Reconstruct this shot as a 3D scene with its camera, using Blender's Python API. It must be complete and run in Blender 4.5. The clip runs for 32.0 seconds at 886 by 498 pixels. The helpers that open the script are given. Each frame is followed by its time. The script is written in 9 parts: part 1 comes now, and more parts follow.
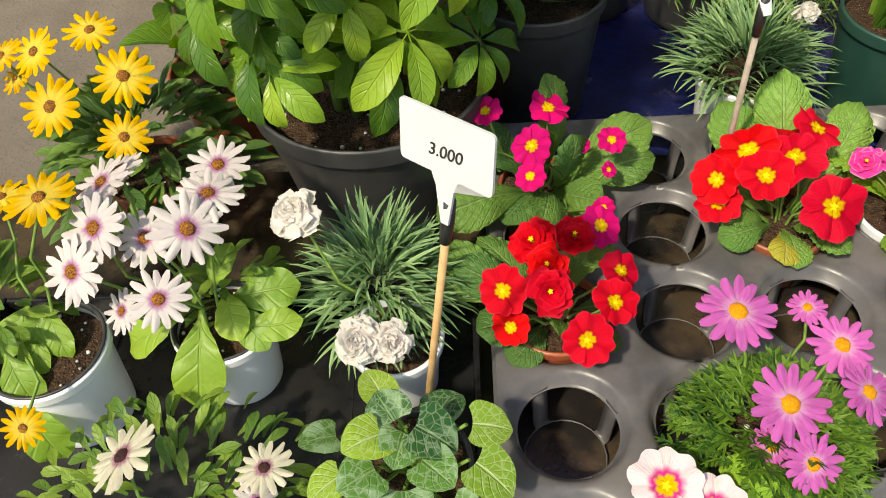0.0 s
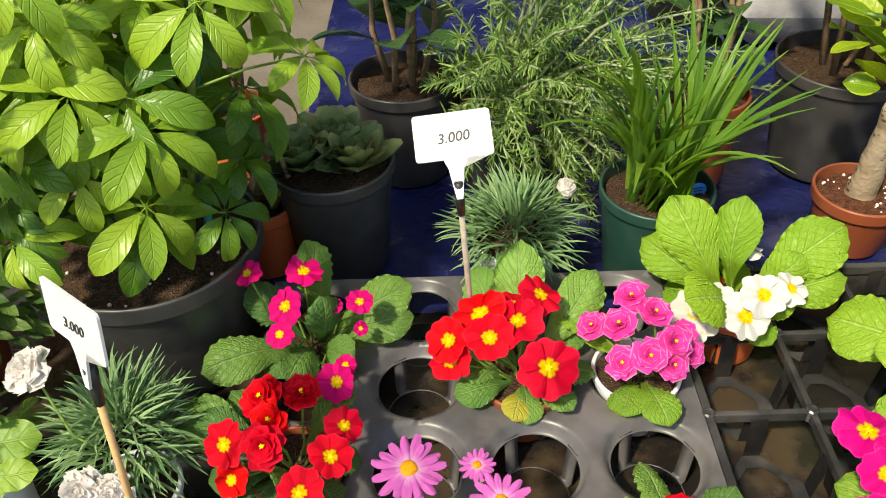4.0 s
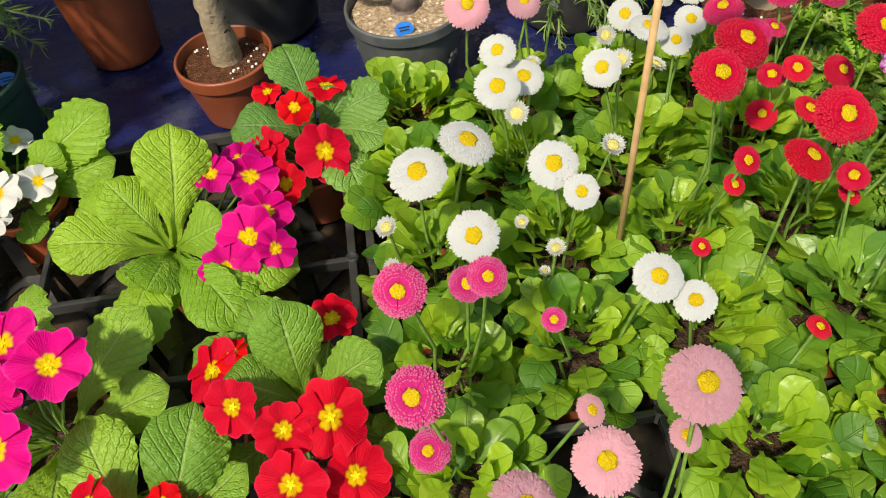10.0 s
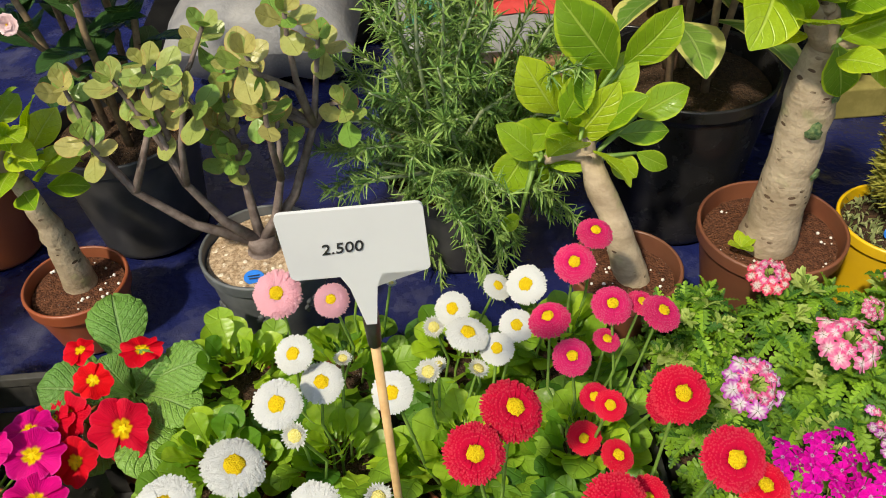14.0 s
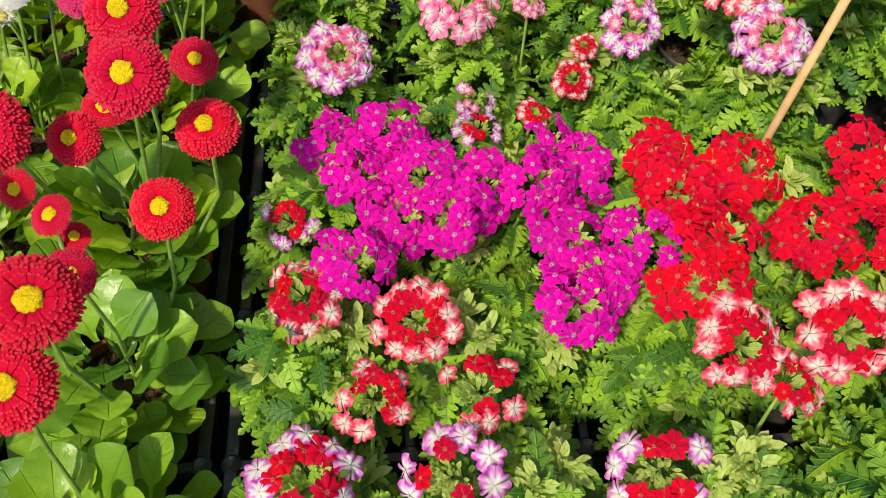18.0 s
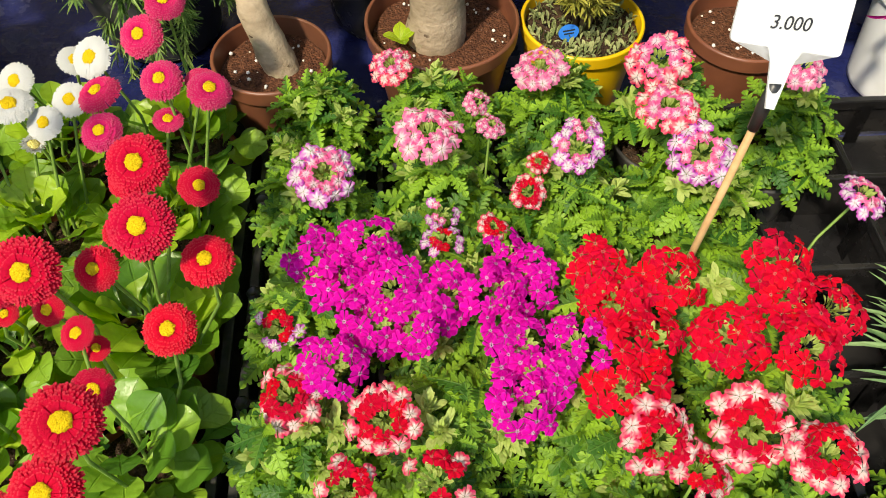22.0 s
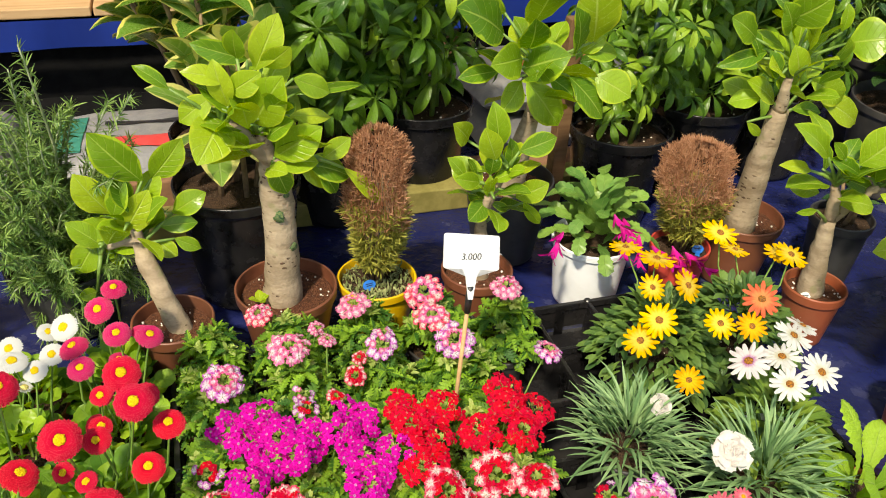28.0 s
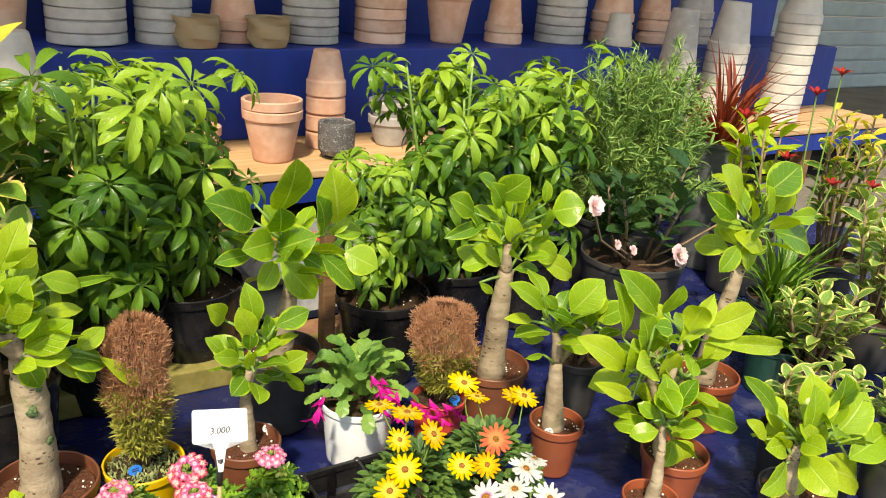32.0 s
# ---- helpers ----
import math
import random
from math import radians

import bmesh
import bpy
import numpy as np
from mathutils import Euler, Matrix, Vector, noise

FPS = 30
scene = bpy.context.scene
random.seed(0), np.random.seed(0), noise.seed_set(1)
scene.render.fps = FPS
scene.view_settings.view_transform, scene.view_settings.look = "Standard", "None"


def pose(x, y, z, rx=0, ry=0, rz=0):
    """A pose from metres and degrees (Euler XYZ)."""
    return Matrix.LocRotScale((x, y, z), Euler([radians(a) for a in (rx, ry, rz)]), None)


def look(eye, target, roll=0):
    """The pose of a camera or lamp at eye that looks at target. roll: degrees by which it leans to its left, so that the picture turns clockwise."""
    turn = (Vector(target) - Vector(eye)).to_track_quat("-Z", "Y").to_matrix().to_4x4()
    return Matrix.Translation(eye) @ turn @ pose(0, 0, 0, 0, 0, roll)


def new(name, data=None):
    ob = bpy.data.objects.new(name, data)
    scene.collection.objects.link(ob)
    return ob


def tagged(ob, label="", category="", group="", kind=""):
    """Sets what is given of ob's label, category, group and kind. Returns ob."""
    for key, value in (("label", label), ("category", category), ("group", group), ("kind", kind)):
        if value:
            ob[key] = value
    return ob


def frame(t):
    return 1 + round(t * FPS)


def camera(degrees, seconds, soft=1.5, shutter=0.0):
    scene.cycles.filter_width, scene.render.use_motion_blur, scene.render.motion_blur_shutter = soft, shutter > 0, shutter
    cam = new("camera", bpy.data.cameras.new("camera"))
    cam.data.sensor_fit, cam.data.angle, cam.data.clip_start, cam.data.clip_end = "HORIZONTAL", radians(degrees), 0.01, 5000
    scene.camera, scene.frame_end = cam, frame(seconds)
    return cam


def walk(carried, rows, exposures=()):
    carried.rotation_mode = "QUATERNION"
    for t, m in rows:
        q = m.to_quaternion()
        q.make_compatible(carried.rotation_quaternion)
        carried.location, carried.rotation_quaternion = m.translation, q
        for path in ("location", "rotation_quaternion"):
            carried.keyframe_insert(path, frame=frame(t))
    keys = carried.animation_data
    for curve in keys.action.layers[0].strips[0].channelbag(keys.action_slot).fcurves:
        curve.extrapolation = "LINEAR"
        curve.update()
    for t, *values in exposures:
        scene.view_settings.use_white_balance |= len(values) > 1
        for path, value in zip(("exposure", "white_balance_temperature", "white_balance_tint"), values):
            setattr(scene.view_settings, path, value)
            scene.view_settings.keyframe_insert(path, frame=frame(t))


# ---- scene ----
cam = camera(57.4, 32.0, 1.0)
METRES, EYE, TILT, LEAN, TURN = 2.6, 0.628, -49.2, 3.6, 0.0
ROWS = [
    (0.0, 0.0, 0.0, 0.0, 0.0, 0.0, -0.0),
    (0.5, 0.0019, -0.0045, -0.0028, 0.29, 0.22, 1.46),
    (1.0, 0.007, -0.0072, 0.0003, 0.32, 0.72, 3.3),
    (1.5, 0.0278, -0.0113, 0.0041, 0.22, 1.0, 2.08),
    (2.0, 0.0419, -0.0183, 0.0089, 0.26, 1.71, 0.89),
    (2.5, 0.0446, -0.0228, 0.0146, 0.02, 5.03, -0.04),
    (4.5, 0.0934, -0.0203, 0.0021, -2.07, 9.53, -0.64),
    (5.0, 0.1078, 0.0049, 0.0079, -2.17, 5.32, 2.0),
    (5.5, 0.127, 0.0307, 0.0127, -2.73, -1.37, 8.65),
    (6.0, 0.1687, 0.0394, 0.0064, -2.88, -5.73, 7.88),
    (6.5, 0.2009, 0.0321, -0.0007, -2.53, -6.76, 3.05),
    (7.0, 0.2118, 0.025, -0.0012, -2.33, -6.63, 2.53),
    (7.5, 0.2171, 0.0162, 0.0016, -2.18, -6.51, 3.66),
    (8.0, 0.2564, 0.0003, 0.0052, -2.11, -4.11, 3.8),
    (8.5, 0.2916, -0.0106, 0.0055, -2.7, -2.0, 5.06),
    (9.0, 0.3155, -0.0153, 0.0062, -3.31, -1.31, 6.12),
    (9.5, 0.3292, -0.0188, 0.0065, -3.94, -0.99, 6.59),
    (10.0, 0.3417, -0.0256, 0.0053, -4.33, -0.39, 6.66),
    (10.5, 0.3471, -0.0286, 0.0086, -5.17, 0.28, 6.63),
    (11.0, 0.3467, -0.025, 0.0308, -5.86, 1.45, 6.92),
    (11.5, 0.3506, -0.015, 0.0563, -6.76, 3.36, 7.69),
    (12.0, 0.3636, -0.0133, 0.069, -7.45, 4.81, 5.91),
    (12.5, 0.3766, -0.0122, 0.0715, -6.8, 5.61, 2.31),
    (13.0, 0.3948, -0.0137, 0.0713, -4.53, 6.64, 1.28),
    (13.5, 0.409, -0.0176, 0.0666, -3.13, 6.94, 1.03),
    (15.5, 0.431, 0.0121, 0.0545, -6.12, 5.58, 10.82),
    (16.0, 0.4725, 0.0139, 0.0507, -6.57, 4.0, 11.26),
    (16.5, 0.5091, 0.0136, 0.0424, -6.82, 0.96, 8.56),
    (17.0, 0.5222, 0.0139, 0.0391, -6.58, -1.18, 4.48),
    (17.5, 0.5273, 0.0187, 0.0289, -6.04, -5.09, 0.68),
    (18.0, 0.5327, 0.0205, 0.0222, -5.83, -6.28, -0.54),
    (18.5, 0.5367, 0.0212, 0.0156, -5.74, -6.36, -0.94),
    (19.0, 0.5406, 0.0199, 0.0112, -5.62, -6.68, -1.12),
    (19.5, 0.5424, 0.0211, 0.0118, -5.5, -7.0, -0.93),
    (20.0, 0.5436, 0.0221, 0.0135, -5.42, -7.54, -0.64),
    (20.5, 0.5439, 0.02, 0.0177, -5.27, -7.59, -0.38),
    (21.0, 0.5431, 0.0112, 0.0267, -5.22, -7.05, -0.13),
    (21.5, 0.5408, -0.001, 0.0375, -4.95, -6.04, -0.02),
    (22.0, 0.5419, -0.0085, 0.0456, -4.9, -4.51, -0.04),
    (22.5, 0.5432, -0.0108, 0.053, -5.35, -3.96, 0.11),
    (23.0, 0.5423, -0.0132, 0.0592, -6.5, -2.6, 0.12),
    (23.5, 0.541, -0.015, 0.061, -7.02, -1.67, 0.01),
    (24.0, 0.5417, -0.0178, 0.0598, -7.07, -1.47, -0.1),
    (24.5, 0.5427, -0.0225, 0.0564, -7.41, -0.81, -0.12),
    (26.5, 0.5417, -0.099, 0.0082, -9.51, 5.6, 2.62),
    (27.0, 0.5371, -0.1169, -0.0015, -12.06, 7.49, 4.95),
    (27.5, 0.5192, -0.1409, -0.0025, -14.11, 11.22, 7.13),
    (28.0, 0.5138, -0.1582, -0.0024, -16.0, 14.68, 8.76),
    (28.5, 0.5096, -0.1677, -0.0039, -17.41, 17.19, 10.03),
    (29.0, 0.5053, -0.1787, -0.0063, -18.55, 19.72, 10.42),
    (29.5, 0.5036, -0.1879, -0.0091, -19.52, 22.26, 11.24),
    (30.0, 0.5049, -0.1909, -0.0088, -20.16, 23.35, 11.78),
    (30.5, 0.5132, -0.1955, -0.0129, -20.99, 23.85, 12.54),
    (31.0, 0.5217, -0.2, -0.0154, -23.2, 23.75, 14.39),
    (31.5, 0.5289, -0.2061, -0.0193, -25.08, 23.77, 16.38),
    (32.0, 0.5311, -0.2086, -0.0213, -26.62, 23.74, 17.68),
]
walk(cam, [(t, pose(0, 0, EYE, TILT, LEAN, TURN) @ pose(METRES * x, METRES * y, METRES * z, 90 + pitch, roll, yaw)) for t, x, y, z, yaw, pitch, roll in ROWS],
     [(0.0, 0.27, 7900, 5), (2.0, 0.2, 7900, 5), (5.0, 0.53, 7800, 5), (7.0, 0.45, 7700, 5), (9.0, 0.25, 7600, 5), (11.0, 0.08, 7550, 5), (13.0, 0.11, 7550, 5), (16.0, 0.24, 7700, 5), (19.0, 0.35, 7700, 5), (22.0, 0.39, 7800, 5), (24.0, 0.36, 7850, 5), (28.0, 0.41, 7900, 5), (32.0, 0.59, 7900, 5)])

# ---- sky, sun and exposure ----
world = bpy.data.worlds.new("sky")
scene.world = world
world.use_nodes = True
wn = world.node_tree
sky = wn.nodes.new("ShaderNodeTexSky")
sky.sky_type, sky.sun_disc = "NISHITA", False
SUN_ELEV, SUN_AZ = radians(53), radians(-142)  # high, from the left and behind the camera
sky.sun_elevation, sky.sun_rotation = SUN_ELEV, SUN_AZ
wn.links.new(sky.outputs[0], wn.nodes["Background"].inputs[0])
wn.nodes["Background"].inputs[1].default_value = 0.20
sun = new("sun", bpy.data.lights.new("sun", "SUN"))
sun.data.energy, sun.data.angle, sun.data.color = 4.0, radians(3.5), (1.0, 0.955, 0.87)
sun_from = Vector((math.sin(SUN_AZ) * math.cos(SUN_ELEV), math.cos(SUN_AZ) * math.cos(SUN_ELEV), math.sin(SUN_ELEV)))
sun.matrix_world = look(sun_from * 8 + Vector((1, 0.5, 0)), (1, 0.5, 0))

# ---- materials ----


class Nodes:
    """A small writer of shader nodes."""

    def __init__(self, name):
        self.mat = bpy.data.materials.new(name)
        self.mat.use_nodes = True
        self.tree = self.mat.node_tree
        self.out = self.tree.nodes["Material Output"]
        self.bsdf = self.tree.nodes["Principled BSDF"]

    def put(self, socket, value):
        if isinstance(value, bpy.types.NodeSocket):
            self.tree.links.new(value, socket)
        elif isinstance(value, tuple) and len(value) == 3 and socket.type == "RGBA":
            socket.default_value = (*value, 1)
        else:
            socket.default_value = value

    def math(self, op, a, b=0.0, c=0.0):
        n = self.tree.nodes.new("ShaderNodeMath")
        n.operation = op
        for s, v in zip(n.inputs, (a, b, c)):
            self.put(s, v)
        return n.outputs[0]

    def smooth(self, x, lo, hi):
        n = self.tree.nodes.new("ShaderNodeMapRange")
        n.interpolation_type = "SMOOTHSTEP"
        self.put(n.inputs[0], x)
        n.inputs[1].default_value, n.inputs[2].default_value = lo, hi
        return n.outputs[0]

    def mix(self, fac, a, b):
        n = self.tree.nodes.new("ShaderNodeMix")
        n.data_type = "RGBA"
        self.put(n.inputs[0], fac)
        self.put(n.inputs[6], a)
        self.put(n.inputs[7], b)
        return n.outputs[2]

    def coords(self, kind="Object"):
        return self.tree.nodes.new("ShaderNodeTexCoord").outputs[kind]

    def place(self):
        return self.tree.nodes.new("ShaderNodeNewGeometry").outputs["Position"]

    def island(self):
        return self.tree.nodes.new("ShaderNodeNewGeometry").outputs["Random Per Island"]

    def chance(self):
        return self.tree.nodes.new("ShaderNodeObjectInfo").outputs["Random"]

    def noise(self, vec, scale, detail=3.0, rough=0.5):
        n = self.tree.nodes.new("ShaderNodeTexNoise")
        self.put(n.inputs["Vector"], vec)
        n.inputs["Scale"].default_value, n.inputs["Detail"].default_value, n.inputs["Roughness"].default_value = scale, detail, rough
        return n.outputs[0]

    def cells(self, vec, scale, feature="F1"):
        n = self.tree.nodes.new("ShaderNodeTexVoronoi")
        n.feature = feature
        self.put(n.inputs["Vector"], vec)
        n.inputs["Scale"].default_value = scale
        return n.outputs["Distance"]

    def split(self, vec):
        n = self.tree.nodes.new("ShaderNodeSeparateXYZ")
        self.put(n.inputs[0], vec)
        return n.outputs

    def stretch(self, vec, scale):
        n = self.tree.nodes.new("ShaderNodeMapping")
        self.put(n.inputs["Vector"], vec)
        n.inputs["Scale"].default_value = scale
        return n.outputs[0]

    def shade(self, colour, v, s=1.0, h=0.5):
        n = self.tree.nodes.new("ShaderNodeHueSaturation")
        self.put(n.inputs["Color"], colour)
        self.put(n.inputs["Value"], v)
        self.put(n.inputs["Saturation"], s)
        self.put(n.inputs["Hue"], h)
        return n.outputs[0]

    def bump(self, height, strength, distance):
        n = self.tree.nodes.new("ShaderNodeBump")
        self.put(n.inputs["Height"], height)
        n.inputs["Strength"].default_value, n.inputs["Distance"].default_value = strength, distance
        self.put(self.bsdf.inputs["Normal"], n.outputs[0])
        return n.outputs[0]

    def finish(self, colour, rough=0.5, metal=0.0, lucent=0.0, tint=None, spec=0.5):
        self.put(self.bsdf.inputs["Base Color"], colour)
        self.put(self.bsdf.inputs["Roughness"], rough)
        self.put(self.bsdf.inputs["Metallic"], metal)
        self.bsdf.inputs["Specular IOR Level"].default_value = spec
        if lucent:
            t = self.tree.nodes.new("ShaderNodeBsdfTranslucent")
            self.put(t.inputs[0], tint if tint is not None else colour)
            m = self.tree.nodes.new("ShaderNodeMixShader")
            m.inputs[0].default_value = lucent
            self.tree.links.new(self.bsdf.outputs[0], m.inputs[1])
            self.tree.links.new(t.outputs[0], m.inputs[2])
            self.tree.links.new(m.outputs[0], self.out.inputs[0])
        return self.mat


def leaf_mat(name, base, pale, vein=None, edge=None, edge_at=0.75, nv=8.0, slope=0.9, vein_w=0.16, vein_amt=0.6, quilt=0.0,
             rough=0.46, lucent=0.30, islands=False, blotch=None, spec=0.35, net=None):
    """A leaf: base and pale are mixed leaf by leaf and over the blade, veins follow the leaf's own coordinates."""
    g = Nodes(name)
    uv = g.split(g.coords("UV"))
    u = g.math("ABSOLUTE", g.math("MULTIPLY_ADD", uv[0], 2.0, -1.0))
    v = uv[1]
    chance = g.island() if islands else g.chance()
    pos = g.place()
    big = g.noise(pos, 14.0, 2.0)
    fine = g.noise(pos, 320.0, 3.0, 0.6)
    fac = g.math("ADD", g.math("MULTIPLY", chance, 0.62), g.math("MULTIPLY", big, 0.55))
    colour = g.mix(g.smooth(fac, 0.2, 0.95), base, pale)
    if blotch:
        b = g.smooth(g.noise(pos, 55.0, 2.0), 0.46, 0.6)
        colour = g.mix(g.math("MULTIPLY", b, g.smooth(u, 0.15, 0.6)), colour, blotch)
    if net:
        cell = g.cells(g.stretch(g.coords("UV"), (1.0, 1.0, 1.0)), 5.5, "DISTANCE_TO_EDGE")
        line = g.math("SUBTRACT", 1.0, g.smooth(g.math("ADD", cell, g.math("MULTIPLY", g.noise(pos, 160.0, 2.0), 0.08)), 0.05, 0.13))
        colour = g.mix(g.math("MULTIPLY", line, 0.42), colour, net)
    if edge:
        w = g.math("ADD", u, g.math("MULTIPLY_ADD", g.noise(pos, 60.0, 2.0), 0.5, -0.25))
        colour = g.mix(g.smooth(w, edge_at, edge_at + 0.12), colour, edge)
    phase = g.math("FRACT", g.math("SUBTRACT", g.math("MULTIPLY", v, nv), g.math("MULTIPLY", u, slope * nv * 0.25)))
    ridge = g.math("ABSOLUTE", g.math("SUBTRACT", phase, 0.5))
    lateral = g.math("SUBTRACT", 1.0, g.smooth(ridge, 0.0, vein_w))
    mid = g.math("SUBTRACT", 1.0, g.smooth(u, 0.02, 0.075))
    veins = g.math("MAXIMUM", g.math("MULTIPLY", lateral, 0.55), mid)
    if vein:
        colour = g.mix(g.math("MULTIPLY", veins, vein_amt), colour, vein)
    colour = g.shade(colour, g.math("MULTIPLY_ADD", fine, 0.35, 0.82))
    height = g.math("SUBTRACT", g.math("MULTIPLY", fine, 0.25), g.math("MULTIPLY", veins, 1.1 if quilt else 0.5))
    if quilt:
        net = g.cells(g.stretch(g.coords("UV"), (1.0, 2.4, 1.0)), 15.0, "DISTANCE_TO_EDGE")
        height = g.math("ADD", height, g.math("MULTIPLY", g.smooth(net, 0.0, 0.3), quilt * 0.3))
    g.bump(height, 0.75, 0.0021 if quilt else 0.002)
    gloss = g.math("ADD", rough, g.math("MULTIPLY_ADD", fine, 0.2, -0.1))
    return g.finish(colour, gloss, lucent=lucent, tint=g.shade(colour, 1.25, 1.15, 0.49), spec=spec)


def petal_mat(name, inner, outer, at=0.35, soft=0.25, rim=None, streak=0.18, rough=0.6, lucent=0.22, spread=0.22, side=None, eye=None):
    """A petal: colours run from its base to its tip, with fine streaks along it."""
    g = Nodes(name)
    uv = g.split(g.coords("UV"))
    pos = g.place()
    v = g.math("ADD", uv[1], g.math("MULTIPLY_ADD", g.noise(pos, 160.0, 2.0), 0.16, -0.08))
    colour = g.mix(g.smooth(v, at - soft / 2, at + soft / 2), inner, outer)
    if rim:
        colour = g.mix(g.smooth(v, 0.9, 0.99), colour, rim)
    u = g.math("ABSOLUTE", g.math("MULTIPLY_ADD", uv[0], 2.0, -1.0))
    if side:
        colour = g.mix(g.math("MULTIPLY", g.smooth(u, 0.35, 1.0), g.smooth(v, 0.25, 0.5)), colour, side)
    if eye:
        reach = g.math("ADD", v, g.math("MULTIPLY", g.math("POWER", u, 2.0), 0.08))
        colour = g.mix(g.smooth(reach, 0.19, 0.32), eye, colour)
    lines = g.noise(g.stretch(g.coords("UV"), (34.0, 2.5, 1.0)), 1.0, 2.0)
    value = g.math("ADD", g.math("MULTIPLY_ADD", lines, streak * 2, 1.0 - streak), g.math("MULTIPLY_ADD", g.chance(), spread, -spread / 2))
    colour = g.shade(colour, value, 1.0, g.math("MULTIPLY_ADD", g.chance(), 0.007, 0.4945))
    g.bump(g.math("ADD", lines, g.noise(pos, 120.0, 2.0)), 0.6, 0.0016)
    return g.finish(colour, rough, lucent=lucent, spec=0.12)


def plain_mat(name, a, b, scale=40.0, rough=0.5, bump=0.3, dist=0.001, metal=0.0, stain=None, stain_scale=6.0, stain_amt=0.5, spread=0.1, spec=0.5, rough_var=0.15):
    """Two tones at two scales with a little relief, in world-size units."""
    g = Nodes(name)
    pos = g.place()
    n = g.noise(pos, scale, 5.0, 0.6)
    colour = g.mix(g.smooth(n, 0.3, 0.7), a, b)
    if stain:
        s = g.smooth(g.noise(pos, stain_scale, 4.0, 0.6), 0.45, 0.68)
        colour = g.mix(g.math("MULTIPLY", s, stain_amt), colour, stain)
    colour = g.shade(colour, g.math("MULTIPLY_ADD", g.chance(), spread, 1.0 - spread / 2))
    g.bump(g.math("ADD", n, g.math("MULTIPLY", g.noise(pos, scale * 7, 3.0), 0.4)), bump, dist)
    return g.finish(colour, g.math("MULTIPLY_ADD", n, rough_var, rough - rough_var / 2), metal, spec=spec)


def soil_mat(name, a, b, speck, amount=0.16, scale=420.0):
    g = Nodes(name)
    pos = g.place()
    n = g.noise(pos, 210.0, 4.0, 0.7)
    colour = g.mix(g.smooth(n, 0.35, 0.65), a, b)
    d = g.cells(pos, scale)
    colour = g.mix(g.math("MULTIPLY", g.math("LESS_THAN", d, amount), g.smooth(g.noise(pos, 60.0, 1.0), 0.45, 0.6)), colour, speck)
    g.bump(g.math("ADD", n, g.math("MULTIPLY", d, -0.8)), 0.9, 0.003)
    return g.finish(colour, 0.9, spec=0.2)


M = {}
# leaves
M["primula_leaf"] = leaf_mat("primula_leaf", (0.14, 0.30, 0.03), (0.28, 0.47, 0.045), (0.44, 0.58, 0.18), nv=11, slope=1.2, vein_amt=0.42, vein_w=0.16, quilt=0.9, rough=0.42)
M["primula_lime"] = leaf_mat("primula_lime", (0.20, 0.39, 0.028), (0.35, 0.54, 0.042), (0.50, 0.65, 0.18), nv=11, slope=1.2, vein_amt=0.42, vein_w=0.16, quilt=0.9, rough=0.42, lucent=0.34)
M["primula_dark"] = leaf_mat("primula_dark", (0.08, 0.19, 0.045), (0.17, 0.31, 0.055), (0.30, 0.44, 0.16), nv=11, slope=1.2, vein_amt=0.42, vein_w=0.16, quilt=0.9, rough=0.42)
M["primula_grey"] = leaf_mat("primula_grey", (0.13, 0.29, 0.055), (0.23, 0.41, 0.075), (0.34, 0.48, 0.20), nv=11, slope=1.2, vein_amt=0.42, vein_w=0.16, quilt=0.9, rough=0.42)
M["yellow_leaf"] = leaf_mat("yellowing_leaf", (0.42, 0.46, 0.06), (0.55, 0.48, 0.06), (0.6, 0.6, 0.2), nv=8, quilt=0.6)
M["bellis_leaf"] = leaf_mat("bellis_leaf", (0.10, 0.25, 0.022), (0.42, 0.60, 0.05), None, nv=1, slope=0.0, rough=0.34, lucent=0.45, spec=0.5)
M["bellis_deep"] = leaf_mat("bellis_deep_leaf", (0.055, 0.17, 0.018), (0.24, 0.42, 0.04), None, nv=1, slope=0.0, rough=0.34, lucent=0.3, spec=0.5)
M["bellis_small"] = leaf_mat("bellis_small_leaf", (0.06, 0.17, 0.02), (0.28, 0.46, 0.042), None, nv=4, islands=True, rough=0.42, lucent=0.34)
M["cyclamen_leaf"] = leaf_mat("cyclamen_leaf", (0.030, 0.11, 0.030), (0.10, 0.23, 0.04), (0.34, 0.46, 0.22), nv=5, slope=2.2, vein_amt=0.5, vein_w=0.12, rough=0.4, blotch=(0.24, 0.38, 0.20), net=(0.42, 0.52, 0.36))
M["cyclamen_lime"] = leaf_mat("cyclamen_lime", (0.20, 0.36, 0.04), (0.30, 0.46, 0.05), (0.55, 0.66, 0.3), nv=5, slope=2.2, vein_amt=0.8, vein_w=0.13, rough=0.4, net=(0.55, 0.66, 0.30))
M["osteo_leaf"] = leaf_mat("osteospermum_leaf", (0.10, 0.20, 0.035), (0.23, 0.34, 0.05), None, nv=4, islands=True, rough=0.45)
M["osteo_broad"] = leaf_mat("osteospermum_broad", (0.16, 0.30, 0.04), (0.32, 0.46, 0.05), (0.36, 0.50, 0.14), nv=5, vein_amt=0.25, rough=0.42)
M["osteo_dark"] = leaf_mat("osteospermum_dark", (0.05, 0.12, 0.035), (0.17, 0.28, 0.06), None, nv=4, islands=True, rough=0.45)
M["dianthus_leaf"] = leaf_mat("dianthus_leaf", (0.11, 0.22, 0.085), (0.27, 0.41, 0.18), None, nv=1, islands=True, rough=0.5, lucent=0.15)
